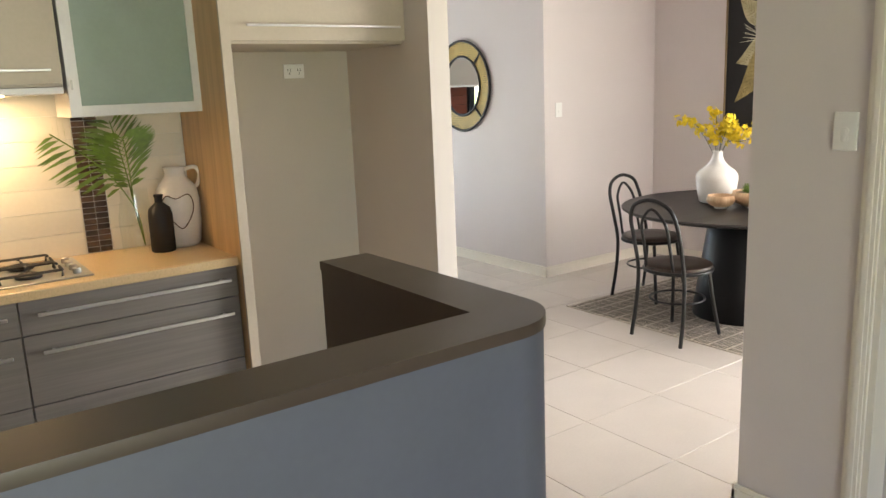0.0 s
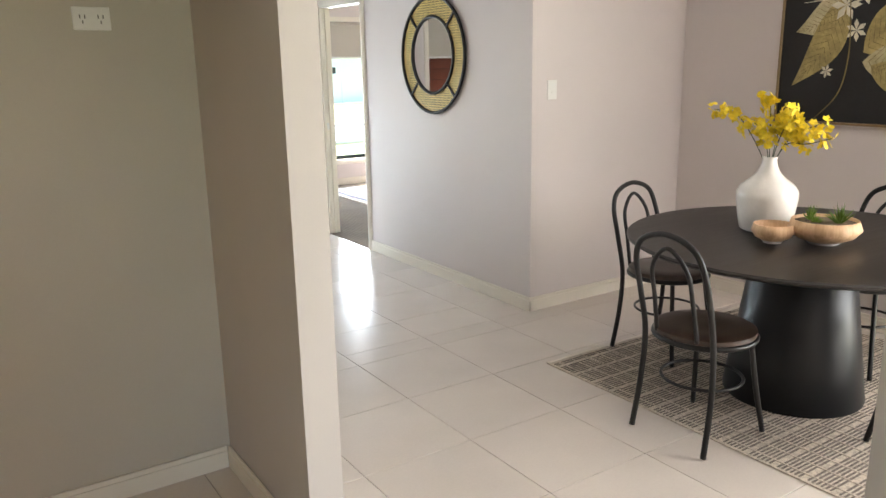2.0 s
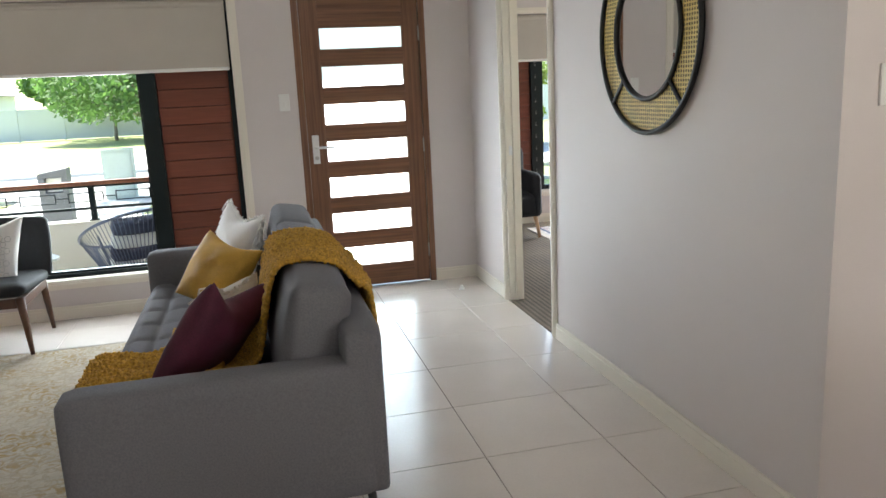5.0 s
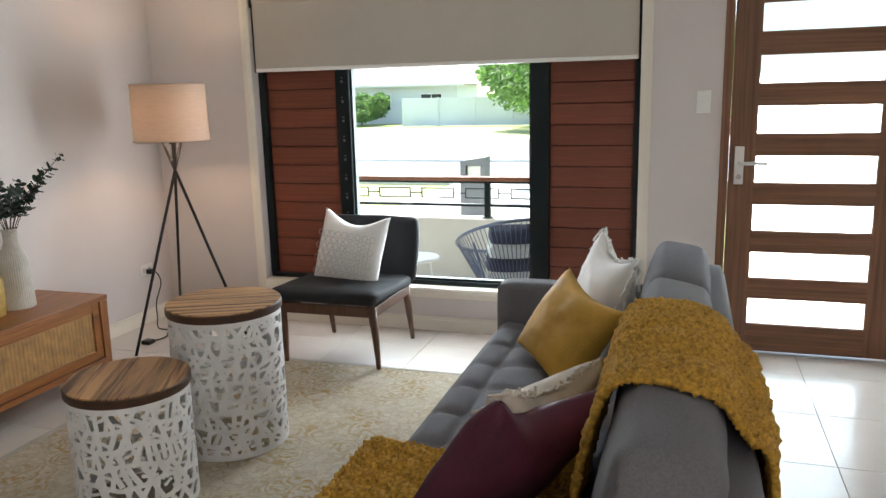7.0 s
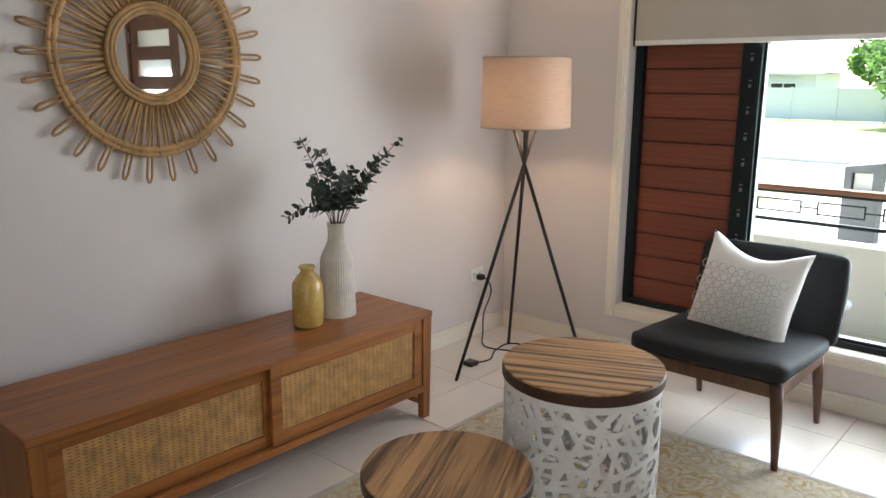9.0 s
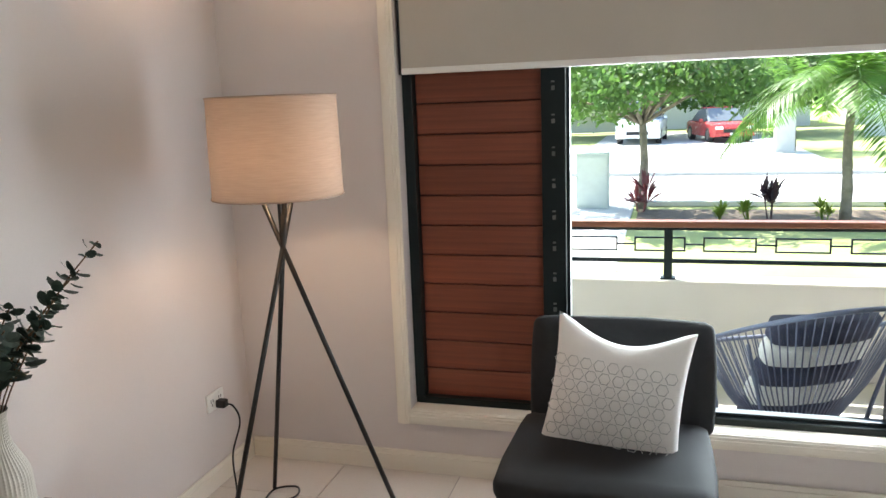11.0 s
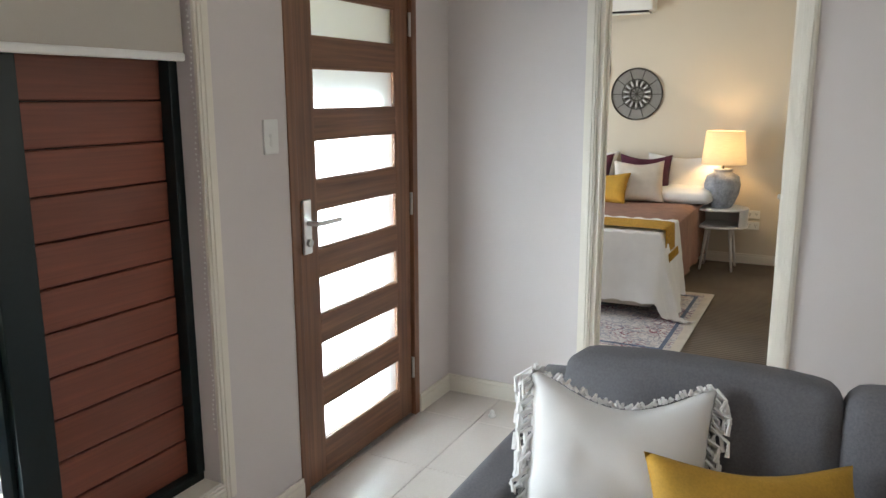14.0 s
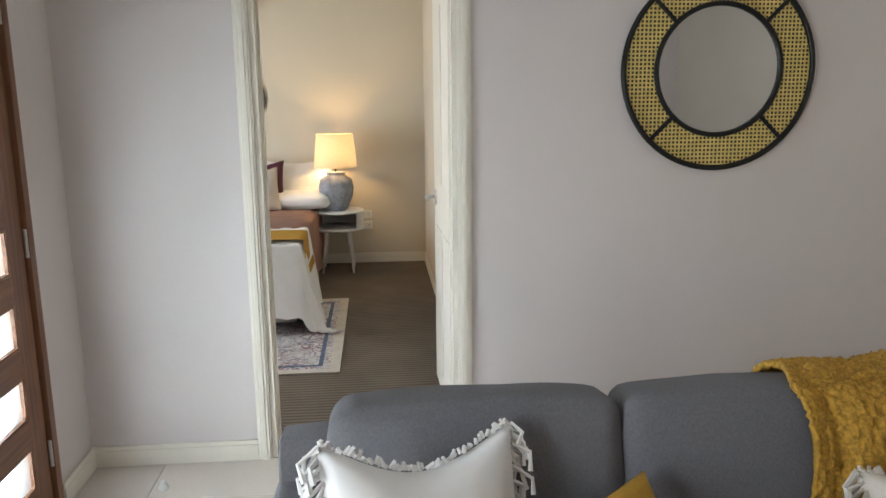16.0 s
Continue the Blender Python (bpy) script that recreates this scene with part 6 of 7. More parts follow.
# ---- bedroom ----
def bed():
    b = thing("bed", (2.78, 0.07, 0), "double bed with blush cover, white quilted throw and cushions", "bed")
    bm = bmesh.new()
    soft_box(bm, -1.0, 1.08, -0.74, 0.74, 0.06, 0.3, 0.03, 0.003)
    part("base", bm, M_cream_cloth, b, "pale upholstered bed base", True)
    bm = bmesh.new()
    soft_box(bm, -1.02, 1.09, -0.77, 0.77, 0.28, 0.57, 0.06, 0.01)
    part("mattress", bm, M_bed_blush, b, "mattress under a blush linen cover", True)
    bm = bmesh.new()

    def side(u, v):
        x = -0.45 + 1.5 * u
        z = 0.56 - 0.46 * v
        return (x, -0.775 - 0.02 * v - 0.012 * math.sin(u * 22) * v, z)
    grid(bm, 40, 12, side)
    part("cover_side", bm, M_bed_blush, b, "blush cover hanging to the floor", True)
    bm = bmesh.new()

    def quilt(u, v):
        # u runs along the bed from beyond the foot, v from the hanging side across
        x = -1.50 + 1.10 * u
        y = -1.33 + 2.18 * v
        z = 0.585
        if y < -0.78:
            d = -0.78 - y
            z -= d
            flare = 0.05 + 0.2 * max(0, 0.75 - u)
            y = -0.785 - flare * d / 0.45 - 0.018 * math.sin(u * 26) * d / 0.4
        if x < -1.03:
            d = -1.03 - x
            z -= d
            x = -1.035 - 0.05 * d / 0.4 - 0.012 * math.sin(v * 30) * d / 0.4
        z = max(z, 0.02 + 0.01 * math.sin(u * 40))
        q = abs(math.sin((u * 1.1 + v * 2.05) * 26)) * abs(math.sin((u * 1.1 - v * 2.05) * 26))
        return (x, y, z + 0.012 * q ** 0.5)
    grid(bm, 110, 130, quilt)
    part("quilt", bm, M_white_cloth, b, "white diamond-quilted bedspread over the foot", True)
    bm = bmesh.new()

    def throw(u, v):
        x = -1.0 + 0.34 * u + 0.03 * math.sin(v * 5)
        y = -0.97 + 1.74 * v
        z = 0.615
        if y < -0.79:
            d = -0.79 - y
            z -= d
            y = -0.80 - 0.06 * d
        return (x, y, z + 0.01 * abs(math.sin(u * 16)))
    grid(bm, 24, 60, throw)
    part("mustard_runner", bm, M_throw, b, "folded mustard throw across the bed", True)
    bm = bmesh.new()
    for k in range(26):
        x = -0.99 + 0.33 * k / 25
        tube(bm, [(x, -0.83, 0.45), (x + 0.006 * math.sin(k * 2.1), -0.838, 0.395)], 0.003, 4)
    part("tassel", bm, M_throw, b, "mustard tassel fringe")


bed()
for x, y, z, rx, rz, w, h, mat, lab, sd in ((3.68, -0.5, 0.575, -24, -90, 0.68, 0.44, M_white_cloth, "white pillow standing against the bedroom wall", 21), (3.70, 0.45, 0.575, -22, -90, 0.68, 0.44, M_white_cloth, "white pillow standing against the bedroom wall", 22),
                                            (3.50, -0.2, 0.575, -26, -84, 0.46, 0.44, M_burgundy, "burgundy cushion on the bed", 23), (3.50, 0.35, 0.575, -26, -94, 0.46, 0.44, M_burgundy, "burgundy cushion on the bed", 24),
                                            (3.33, -0.2, 0.575, -28, -76, 0.44, 0.40, M_cream_cloth, "cream cushion on the bed", 25), (3.2, 0.1, 0.575, -30, -95, 0.44, 0.30, M_mustard, "mustard lumbar cushion on the bed", 26)):
    cushion(pose(x, y, z, rx, 0, rz), w, h, 0.15, mat, lab, sd, 0.03)
bm = bmesh.new()
p = thing("flat_pillow", (3.62, -0.5, 0.575), "white sleeping pillow lying flat on the bed", "pillow")
soft_box(bm, -0.2, 0.24, -0.3, 0.3, 0.0, 0.12, 0.05, 0.02, 3)
part("cover", bm, M_white_cloth, p, smooth=True)


def nightstand():
    n = thing("nightstand", (3.6, -0.86, -0.02), "round white nightstand with open shelf and splayed legs", "nightstand")
    bm = bmesh.new()
    lathe(bm, [(0.225, 0.545), (0.23, 0.55), (0.23, 0.558), (0.225, 0.562)], 0, 0, 48)
    part("top", bm, M_white_metal, n)
    bm = bmesh.new()
    lathe(bm, [(0.225, 0.395), (0.23, 0.4), (0.23, 0.41), (0.225, 0.414)], 0, 0, 48)
    part("shelf", bm, M_white_metal, n)
    bm = bmesh.new()
    for k in range(31):
        a0, a1 = radians(-130 + 260 * k / 31), radians(-130 + 260 * (k + 1) / 31)
        vs = [bm.verts.new((r * math.cos(a), r * math.sin(a), z)) for a in (a0, a1) for r in (0.226, 0.214) for z in (0.412, 0.547)]
        for f in ((0, 1, 5, 4), (2, 3, 7, 6)):
            bm.faces.new([vs[i] for i in f])
    part("side_wall", bm, M_white_metal, n)
    for a in (45, 135, 225, 315):
        c, s = math.cos(radians(a)), math.sin(radians(a))
        bm = bmesh.new()
        tube(bm, [(c * 0.13, s * 0.13, 0.4), (c * 0.19, s * 0.19, 0.0)], [0.016, 0.010], 10)
        part("leg", bm, M_white_metal, n, smooth=True)


def bedside_lamp():
    l = thing("table_lamp", (3.58, -0.86, 0.542), "lit table lamp with weathered grey ceramic base, cream shade", "lamp")
    bm = bmesh.new()
    lathe(bm, [(0.07, 0), (0.09, 0.01), (0.14, 0.12), (0.15, 0.2), (0.135, 0.27), (0.08, 0.305), (0.075, 0.32), (0.085, 0.33), (0.03, 0.335)], 0, 0, 40)
    part("base", bm, M_lamp_base, l, smooth=True)
    bm = bmesh.new()
    tube(bm, [(0, 0, 0.33), (0, 0, 0.42)], 0.008, 8)
    part("neck", bm, M_disc, l)
    bm = bmesh.new()
    lathe(bm, [(0.185, 0.375), (0.155, 0.655)], 0, 0, 48, cap=False)
    part("shade", bm, M_shade_cream, l, "glowing cream fabric shade", True)


nightstand()
bedside_lamp()


def wall_disc(y, z):
    d = thing("wall_disc", (3.9, y, z), "round dark metal wall ornament with pierced starburst", "wall ornament", "discs over the bed", rz=-90)
    for r, t in ((0.232, 0.007), (0.135, 0.004), (0.06, 0.004)):
        bm = bmesh.new()
        tube(bm, [(r * math.cos(k * math.pi / 32), -0.015, r * math.sin(k * math.pi / 32)) for k in range(64)], t, 6, True)
        part("ring", bm, M_disc, d)
    bm = bmesh.new()
    lathe(bm, [(0.23, 0.0), (0.23, 0.002)], 0, 0, 48)
    o = part("mesh_back", bm, M_disc_mesh, d, "grey metal mesh disc")
    o.matrix_local = pose(0, -0.006, 0, 90)
    for k in range(10):
        a = k * math.pi / 5
        bm = bmesh.new()
        tube(bm, [(0.0, -0.012, 0.0), (0.23 * math.cos(a), -0.012, 0.23 * math.sin(a))], 0.003, 5)
        part("spoke", bm, M_disc, d)
    for k in range(28):
        a = k * math.pi / 14
        c, s = math.cos(a), math.sin(a)
        bm = bmesh.new()
        tube(bm, [(0.075 * c, -0.016, 0.075 * s), (0.1 * c, -0.02, 0.1 * s), (0.13 * c, -0.016, 0.13 * s)], [0.003, 0.009, 0.003], 5)
        part("petal", bm, M_white_metal if k % 2 else M_disc, d)


wall_disc(-0.02, 1.505)
wall_disc(0.47, 1.725)
ac = thing("air_conditioner", (3.9, 0.26, 2.2), "white split-system air conditioner high on the bedroom wall", "air conditioner")
part("body", boxes((-0.2, -0.002, -0.43, 0.43, 0.03, 0.3), bevel=0.02), M_white_pl, ac)
part("outlet_slot", boxes((-0.195, -0.03, -0.39, 0.39, 0.018, 0.032), bevel=0.003), M_black, ac, "dark air outlet slot")
part("louvre_flap", boxes((-0.19, -0.12, -0.39, 0.39, 0.006, 0.014), bevel=0.002), M_white_pl, ac)
r = thing("bedroom_rug", (1.79, 0.295, 0.002), "faded blue and red patterned rug under the bed", "rug")
part("woven_field", boxes((-0.74, 0.72, -1.21, 1.3, 0, 0.008)), M_bedrug, r)
part("border", boxes((-0.8, 0.79, -1.27, -1.21, 0, 0.0085), (-0.8, -0.74, -1.21, 1.3, 0, 0.0085), (0.72, 0.79, -1.21, 1.3, 0, 0.0085)), M_cream_cloth, r, "pale rug border")
part("inner_border", boxes((-0.70, 0.68, -1.17, -1.145, 0.004, 0.0095), (-0.70, -0.675, -1.145, 1.28, 0.004, 0.0095), (0.655, 0.68, -1.145, 1.28, 0.004, 0.0095)), material("rug_blue_line", (0.13, 0.16, 0.24), 0.95, vary=0.2, bump=0.4), r, "dark blue rug line")


def armchair():
    a = thing("armchair", (0.62, 1.42, 0.002), "dark grey tub armchair with pale timber legs by the bedroom window", "armchair")
    bm = bmesh.new()
    soft_box(bm, -0.32, 0.32, -0.3, 0.3, 0.2, 0.42, 0.05, 0.02)
    part("seat", bm, M_charcoal, a, smooth=True)
    for m in ((-0.36, -0.26), (0.26, 0.36)):
        bm = bmesh.new()
        soft_box(bm, m[0], m[1], -0.3, 0.32, 0.2, 0.6, 0.045, 0.01)
        part("armrest", bm, M_charcoal, a, smooth=True)
    bm = bmesh.new()
    soft_box(bm, -0.36, 0.36, 0.2, 0.33, 0.2, 0.82, 0.05, 0.02)
    part("backrest", bm, M_charcoal, a, smooth=True)
    for x, y in ((-0.3, -0.24), (0.3, -0.24), (-0.3, 0.26), (0.3, 0.26)):
        bm = bmesh.new()
        tube(bm, [(x, y, 0.22), (x * 1.12, y * 1.12, 0.0)], [0.022, 0.014], 10)
        part("leg", bm, M_bowl, a, smooth=True)


armchair()

# ---- verandah ----
M_paver = material("porch_paver", (0.42, 0.4, 0.37), 0.6, vary=0.08, scale=5, bump=0.1)
M_merbau = wood("oiled_handrail_timber", (0.1, 0.035, 0.02), (0.2, 0.075, 0.04), 0.4, "x", 14)
structure("porch_floor", boxes((-9.0, 0.0, 0.2, 2.05, -0.5, -0.19)), M_paver, "pale tiled porch floor", "porch")
structure("porch_roof", boxes((-9.0, 0.0, 0.2, 2.0, 2.5, 2.6)), M_ceiling, "white lined porch ceiling", "roof")
pw = structure("porch_wall", boxes((-9.0, -1.33, 1.9, 2.05, -0.6, 0.365)), M_render_wall, "low white rendered porch wall", "wall")
part("cap", boxes((-9.0, -1.32, 1.885, 2.065, 0.365, 0.385), bevel=0.004), M_render_wall, pw)
structure("house_roof", boxes((-8.5, 4.6, -9.8, 2.3, 2.75, 2.85), (-8.5, -0.1, 0.0, 2.3, 2.62, 2.75)), material("roof_metal", (0.3, 0.3, 0.3), 0.5), "grey metal house roof", "roof")


def railing():
    r = thing("porch_railing", (-3.02, 1.975, 0.385), "black metal porch railing with timber handrail", "railing")
    part("handrail", boxes((-6.0, 1.70, -0.045, 0.045, 0.318, 0.355), bevel=0.005), M_merbau, r, "oiled red-brown timber handrail")
    part("bottom_rail", boxes((-6.0, 1.64, -0.012, 0.012, 0.095, 0.12), bevel=0.002), M_alu, r)
    part("top_rail", boxes((-6.0, 1.64, -0.012, 0.012, 0.296, 0.316), bevel=0.002), M_alu, r)
    for x in (-5.9, -3.94, -1.97, 0.0, 1.62):
        part("post", boxes((x - 0.025, x + 0.025, -0.025, 0.025, 0.0, 0.30), bevel=0.003), M_alu, r)
        part("foot_plate", boxes((x - 0.045, x + 0.045, -0.045, 0.045, 0.0, 0.008), bevel=0.002), M_alu, r)
    x = -5.8
    while x < 1.45:
        w = 0.30
        bm = bmesh.new()
        t = 0.005
        box(bm, x, x + w, -t, t, 0.245, 0.255)
        box(bm, x, x + w, -t, t, 0.165, 0.175)
        box(bm, x, x + 0.01, -t, t, 0.175, 0.245)
        box(bm, x + w - 0.01, x + w, -t, t, 0.175, 0.245)
        box(bm, x + w, x + w + 0.1, -t, t, 0.205, 0.215)
        part("infill_rectangle", bm, M_alu, r)
        x += w + 0.1


railing()


def cord_chair():
    c = thing("cord_chair", (-2.5, 0.75, -0.19), "blue-grey cord egg chair with striped cushion on the porch", "chair", rz=115)
    # faces +x; the hoop rises to the back
    def hoop(a):
        return Vector((0.44 * math.cos(a), 0.42 * math.sin(a) * (1 - 0.22 * math.cos(a)), 0.64 - 0.19 * math.cos(a) + 0.015 * math.cos(2 * a)))
    low = lambda a: Vector((-0.02 + 0.13 * math.cos(a), 0.13 * math.sin(a), 0.17 - 0.02 * math.cos(a)))
    bm = bmesh.new()
    tube(bm, [hoop(k * math.pi / 36) for k in range(72)], 0.011, 8, True)
    part("hoop", bm, M_cord_blue, c, "wrapped blue-grey hoop", True)
    bm = bmesh.new()
    tube(bm, [low(k * math.pi / 18) for k in range(36)], 0.008, 8, True)
    part("lower_ring", bm, M_cord_blue, c, smooth=True)
    for k in range(88):
        a = 2 * math.pi * k / 88
        p, q = hoop(a), low(a)
        mid = (p + q) / 2 - Vector((0, 0, 0.035))
        bm = bmesh.new()
        tube(bm, [p, mid, q], 0.0032, 5, cap=False)
        part("cord", bm, M_cord_blue, c)
    for s in (-1, 1):
        bm = bmesh.new()
        tube(bm, curve_pts([hoop(2.2 * s) * 0.9 + Vector((0, 0, 0.0)), (-0.2, 0.22 * s, 0.2), (-0.28, 0.26 * s, 0.01), (0.2, 0.24 * s, 0.01), (0.24, 0.2 * s, 0.14), hoop(0.7 * s)], 6), 0.009, 8)
        part("leg", bm, M_cord_blue, c, smooth=True)
    cu = thing("porch_cushion", (-2.48, 0.705, 0.06), "navy and white striped cushion in the cord chair", "cushion", rz=115)
    for k, mat in enumerate((M_navy, M_white_cloth, M_navy, M_white_cloth, M_navy)):
        bm = bmesh.new()
        z0 = 0.115 * k
        soft_box(bm, -0.045, 0.045, -0.23, 0.23, z0, z0 + 0.114, 0.02, 0.008, k, pose(0, 0, 0, 0, -25, 0), 6)
        for v in bm.verts:
            v.co.x += 1.1 * v.co.y ** 2
        part("stripe", bm, mat, cu, smooth=True)


cord_chair()
pt = thing("porch_table", (-3.23, 0.72, -0.19), "small round white porch table", "table")
bm = bmesh.new()
lathe(bm, [(0.16, 0.47), (0.165, 0.475), (0.165, 0.488), (0.16, 0.492)], 0, 0, 32)
part("top", bm, M_white_metal, pt)
for k in range(3):
    a = k * 2.094
    bm = bmesh.new()
    tube(bm, [(0.1 * math.cos(a), 0.1 * math.sin(a), 0.47), (0.15 * math.cos(a), 0.15 * math.sin(a), 0.0)], 0.008, 6)
    part("leg", bm, M_white_metal, pt)

# ---- street ----
GZ = -0.6
M_grass = material("mown_lawn", (0.21, 0.26, 0.075), 0.95, vary=0.3, scale=0.8, bump=0.6, bump_scale=60, tint=(0.3, 0.29, 0.14))
M_road = material("pale_asphalt", (0.42, 0.41, 0.4), 0.9, vary=0.08, scale=2, bump=0.3, bump_scale=80)
M_conc = material("concrete_path", (0.58, 0.56, 0.52), 0.9, vary=0.08, scale=3, bump=0.2)
M_mulch = material("bark_mulch", (0.12, 0.085, 0.06), 0.95, vary=0.4, scale=12, bump=1.0, bump_scale=50)
bm = bmesh.new()
grid(bm, 10, 10, lambda u, v: (-700 + 1400 * u, -600 + 1400 * v, GZ))
structure("ground", bm, M_grass, "mown green lawn reaching the horizon", "lawn")
structure("road", boxes((-120, 120, 12.4, 17.9, GZ - 0.05, GZ + 0.004)), M_road, "pale sunlit asphalt street", "road")
structure("kerb", boxes((-120, 120, 17.9, 18.15, GZ, GZ + 0.1), (-120, -6.5, 12.15, 12.4, GZ, GZ + 0.1), (-3.6, 120, 12.15, 12.4, GZ, GZ + 0.1), bevel=0.02), M_conc, "concrete street kerb", "kerb")
structure("driveway", boxes((-6.5, -3.6, 2.3, 12.4, GZ, GZ + 0.012), (-6.0, 1.6, 18.15, 40, GZ, GZ + 0.012)), M_conc, "pale concrete driveway", "driveway")
structure("garden_bed", boxes((-3.5, 4.6, 9.9, 11.6, GZ - 0.05, GZ + 0.03), bevel=0.02), M_mulch, "bark mulch garden bed along the street", "garden bed")
structure("garden_edging", boxes((-3.5, 4.6, 9.75, 9.9, GZ - 0.02, GZ + 0.06), bevel=0.01), M_conc, "stone garden edging", "edging")

def leafy(m, share=0.45):
    """Thin leaves that let part of the sunlight through."""
    t = m.node_tree
    b, tr, mx = shader(m), t.nodes.new("ShaderNodeBsdfTranslucent"), t.nodes.new("ShaderNodeMixShader")
    t.links.new(b.inputs["Base Color"].links[0].from_socket, tr.inputs[0])
    mx.inputs[0].default_value = share
    t.links.new(b.outputs[0], mx.inputs[1])
    t.links.new(tr.outputs[0], mx.inputs[2])
    t.links.new(mx.outputs[0], t.nodes["Material Output"].inputs[0])
    return m


M_frond = leafy(material("palm_frond", (0.13, 0.26, 0.045), 0.5, vary=0.3, scale=3))
M_bark = material("grey_palm_bark", (0.22, 0.19, 0.15), 0.85, vary=0.25, scale=8, bump=0.6, bump_scale=40)
M_canopy = leafy(material("tree_leaves", (0.11, 0.21, 0.05), 0.6, vary=0.3, scale=1.5))
M_canopy_light = leafy(material("lime_tree_leaves", (0.23, 0.32, 0.04), 0.6, vary=0.35, scale=1.5))
M_red_leaf = material("red_cordyline_leaf", (0.2, 0.04, 0.045), 0.5, vary=0.3, scale=6)
M_pink_leaf = material("pink_bromeliad_leaf", (0.36, 0.13, 0.12), 0.5, vary=0.3, scale=6)
M_dark_leaf = material("dark_cordyline_leaf", (0.05, 0.025, 0.035), 0.5, vary=0.3, scale=6)


def palm(x, y, h, r, n, seed, label):
    p = thing("palm_tree", (x, y, GZ), label, "palm", "street palms")
    rnd = random.Random(seed)
    bm = bmesh.new()
    pts = [(0.015 * math.sin(k * 0.7), 0, h * k / 12) for k in range(13)]
    tube(bm, pts, [0.085 - 0.035 * (k / 12) + (0.008 if k % 2 else 0) for k in range(13)], 12)
    part("trunk", bm, M_bark, p, smooth=True)
    top = Vector(pts[-1])
    for k in range(n):
        a = k * 2.399 + rnd.random() * 0.4
        el = rnd.uniform(0.1, 1.25)
        d = Vector((math.cos(a), math.sin(a), 0))
        L = r * rnd.uniform(0.85, 1.15)
        rib = []
        for j in range(15):
            t = j / 14
            rib.append(top + d * L * t * math.cos(el) ** 0.5 + Vector((0, 0, L * (math.sin(el) * t - (0.35 + 0.65 * (1 - el / 1.3)) * t * t))))
        bm = bmesh.new()
        tube(bm, rib, [0.016 * (1 - 0.8 * j / 14) for j in range(15)], 5)
        side = d.cross(Vector((0, 0, 1)))
        for j in range(2, 60):
            t = j / 60
            i = min(int(t * 14), 13)
            q = rib[i].lerp(rib[i + 1], t * 14 - i)
            tang = (rib[i + 1] - rib[i]).normalized()
            ln = L * 0.30 * math.sin(math.pi * min(1, 0.12 + 0.86 * t)) * rnd.uniform(0.85, 1.1)
            for s in (-1, 1):
                tip = q + side * s * ln * 0.8 + tang * ln * 0.55 - Vector((0, 0, ln * rnd.uniform(0.15, 0.5)))
                w = tang * 0.02
                m = q.lerp(tip, 0.5) + Vector((0, 0, 0.02))
                bm.faces.new([bm.verts.new(c) for c in (q - w * 0.5, m - w, tip, m + w)])
        part("frond", bm, M_frond, p, "arching feathery frond")


def leaves(bm, rnd, c, rad, n, size):
    for _ in range(n):
        d = Vector([rnd.gauss(0, 1) for _ in range(3)]).normalized()
        p = c + Vector((d.x * rad[0], d.y * rad[1], d.z * rad[2])) * rnd.uniform(0.55, 1.0)
        a = Vector([rnd.uniform(-1, 1) for _ in range(3)]).normalized() * size * rnd.uniform(0.6, 1.2)
        b = a.orthogonal().normalized() * size * 0.45
        bm.faces.new([bm.verts.new(q) for q in (p - a, p + b, p + a, p - b)])


def tree(x, y, h, spread, trunk_h, seed, label, mat, size=0.09, count=9000, name="tree"):
    t = thing(name, (x, y, GZ), label, "tree")
    rnd = random.Random(seed)
    bm = bmesh.new()
    tube(bm, [(0, 0, 0), (0.05, 0.02, trunk_h * 0.5), (0.0, 0, trunk_h)], [0.1, 0.075, 0.06], 10)
    clumps = []
    for k in range(16):
        a = k * 2.399
        rr = spread * math.sqrt((k + 0.5) / 16) * rnd.uniform(0.8, 1.05)
        z = trunk_h + (h - trunk_h) * rnd.uniform(0.2, 0.85) * (1 - 0.35 * (rr / spread) ** 2)
        c = Vector((rr * math.cos(a), rr * math.sin(a), z))
        clumps.append(c)
        tube(bm, [(0, 0, trunk_h * 0.9), c * 0.5 + Vector((0, 0, trunk_h * 0.5)), c], [0.045, 0.025, 0.01], 6)
    part("trunk", bm, M_bark, t, smooth=True)
    bm = bmesh.new()
    for c in clumps:
        s = rnd.uniform(0.28, 0.45) * spread
        leaves(bm, rnd, c, (s, s, s * 0.7), count // 16, size)
    part("crown", bm, mat, t, "crown of many small leaves")


palm(-0.33, 10.3, 2.2, 1.9, 24, 4, "young palm with arching green fronds in the garden bed")
palm(3.06, 9.9, 1.75, 1.45, 18, 8, "young palm with arching green fronds by the street")
palm(1.2, 26.0, 1.9, 2.6, 15, 12, "broad green palm beside the far driveway")
tree(-3.45, 11.7, 3.7, 2.1, 1.75, 1, "slim street tree with a flat green crown", M_canopy, 0.08)
tree(-3.2, 37.5, 6.5, 4.2, 1.6, 2, "dense green tree behind the parked cars", M_canopy, 0.22)
tree(2.6, 38.5, 6.0, 4.0, 1.4, 3, "dense green tree behind the parked cars", M_canopy, 0.22)
tree(-8.5, 38.5, 6.5, 4.2, 1.5, 9, "dense green tree across the street", M_canopy, 0.22)
tree(6.35, 18.8, 3.5, 1.6, 0.35, 5, "lime green bushy tree across the street", M_canopy_light, 0.1)
tree(-22.8, 44.5, 2.6, 1.9, 0.3, 7, "rounded flowering hedge bush beside a house", M_canopy, 0.12, 7000, "bush")


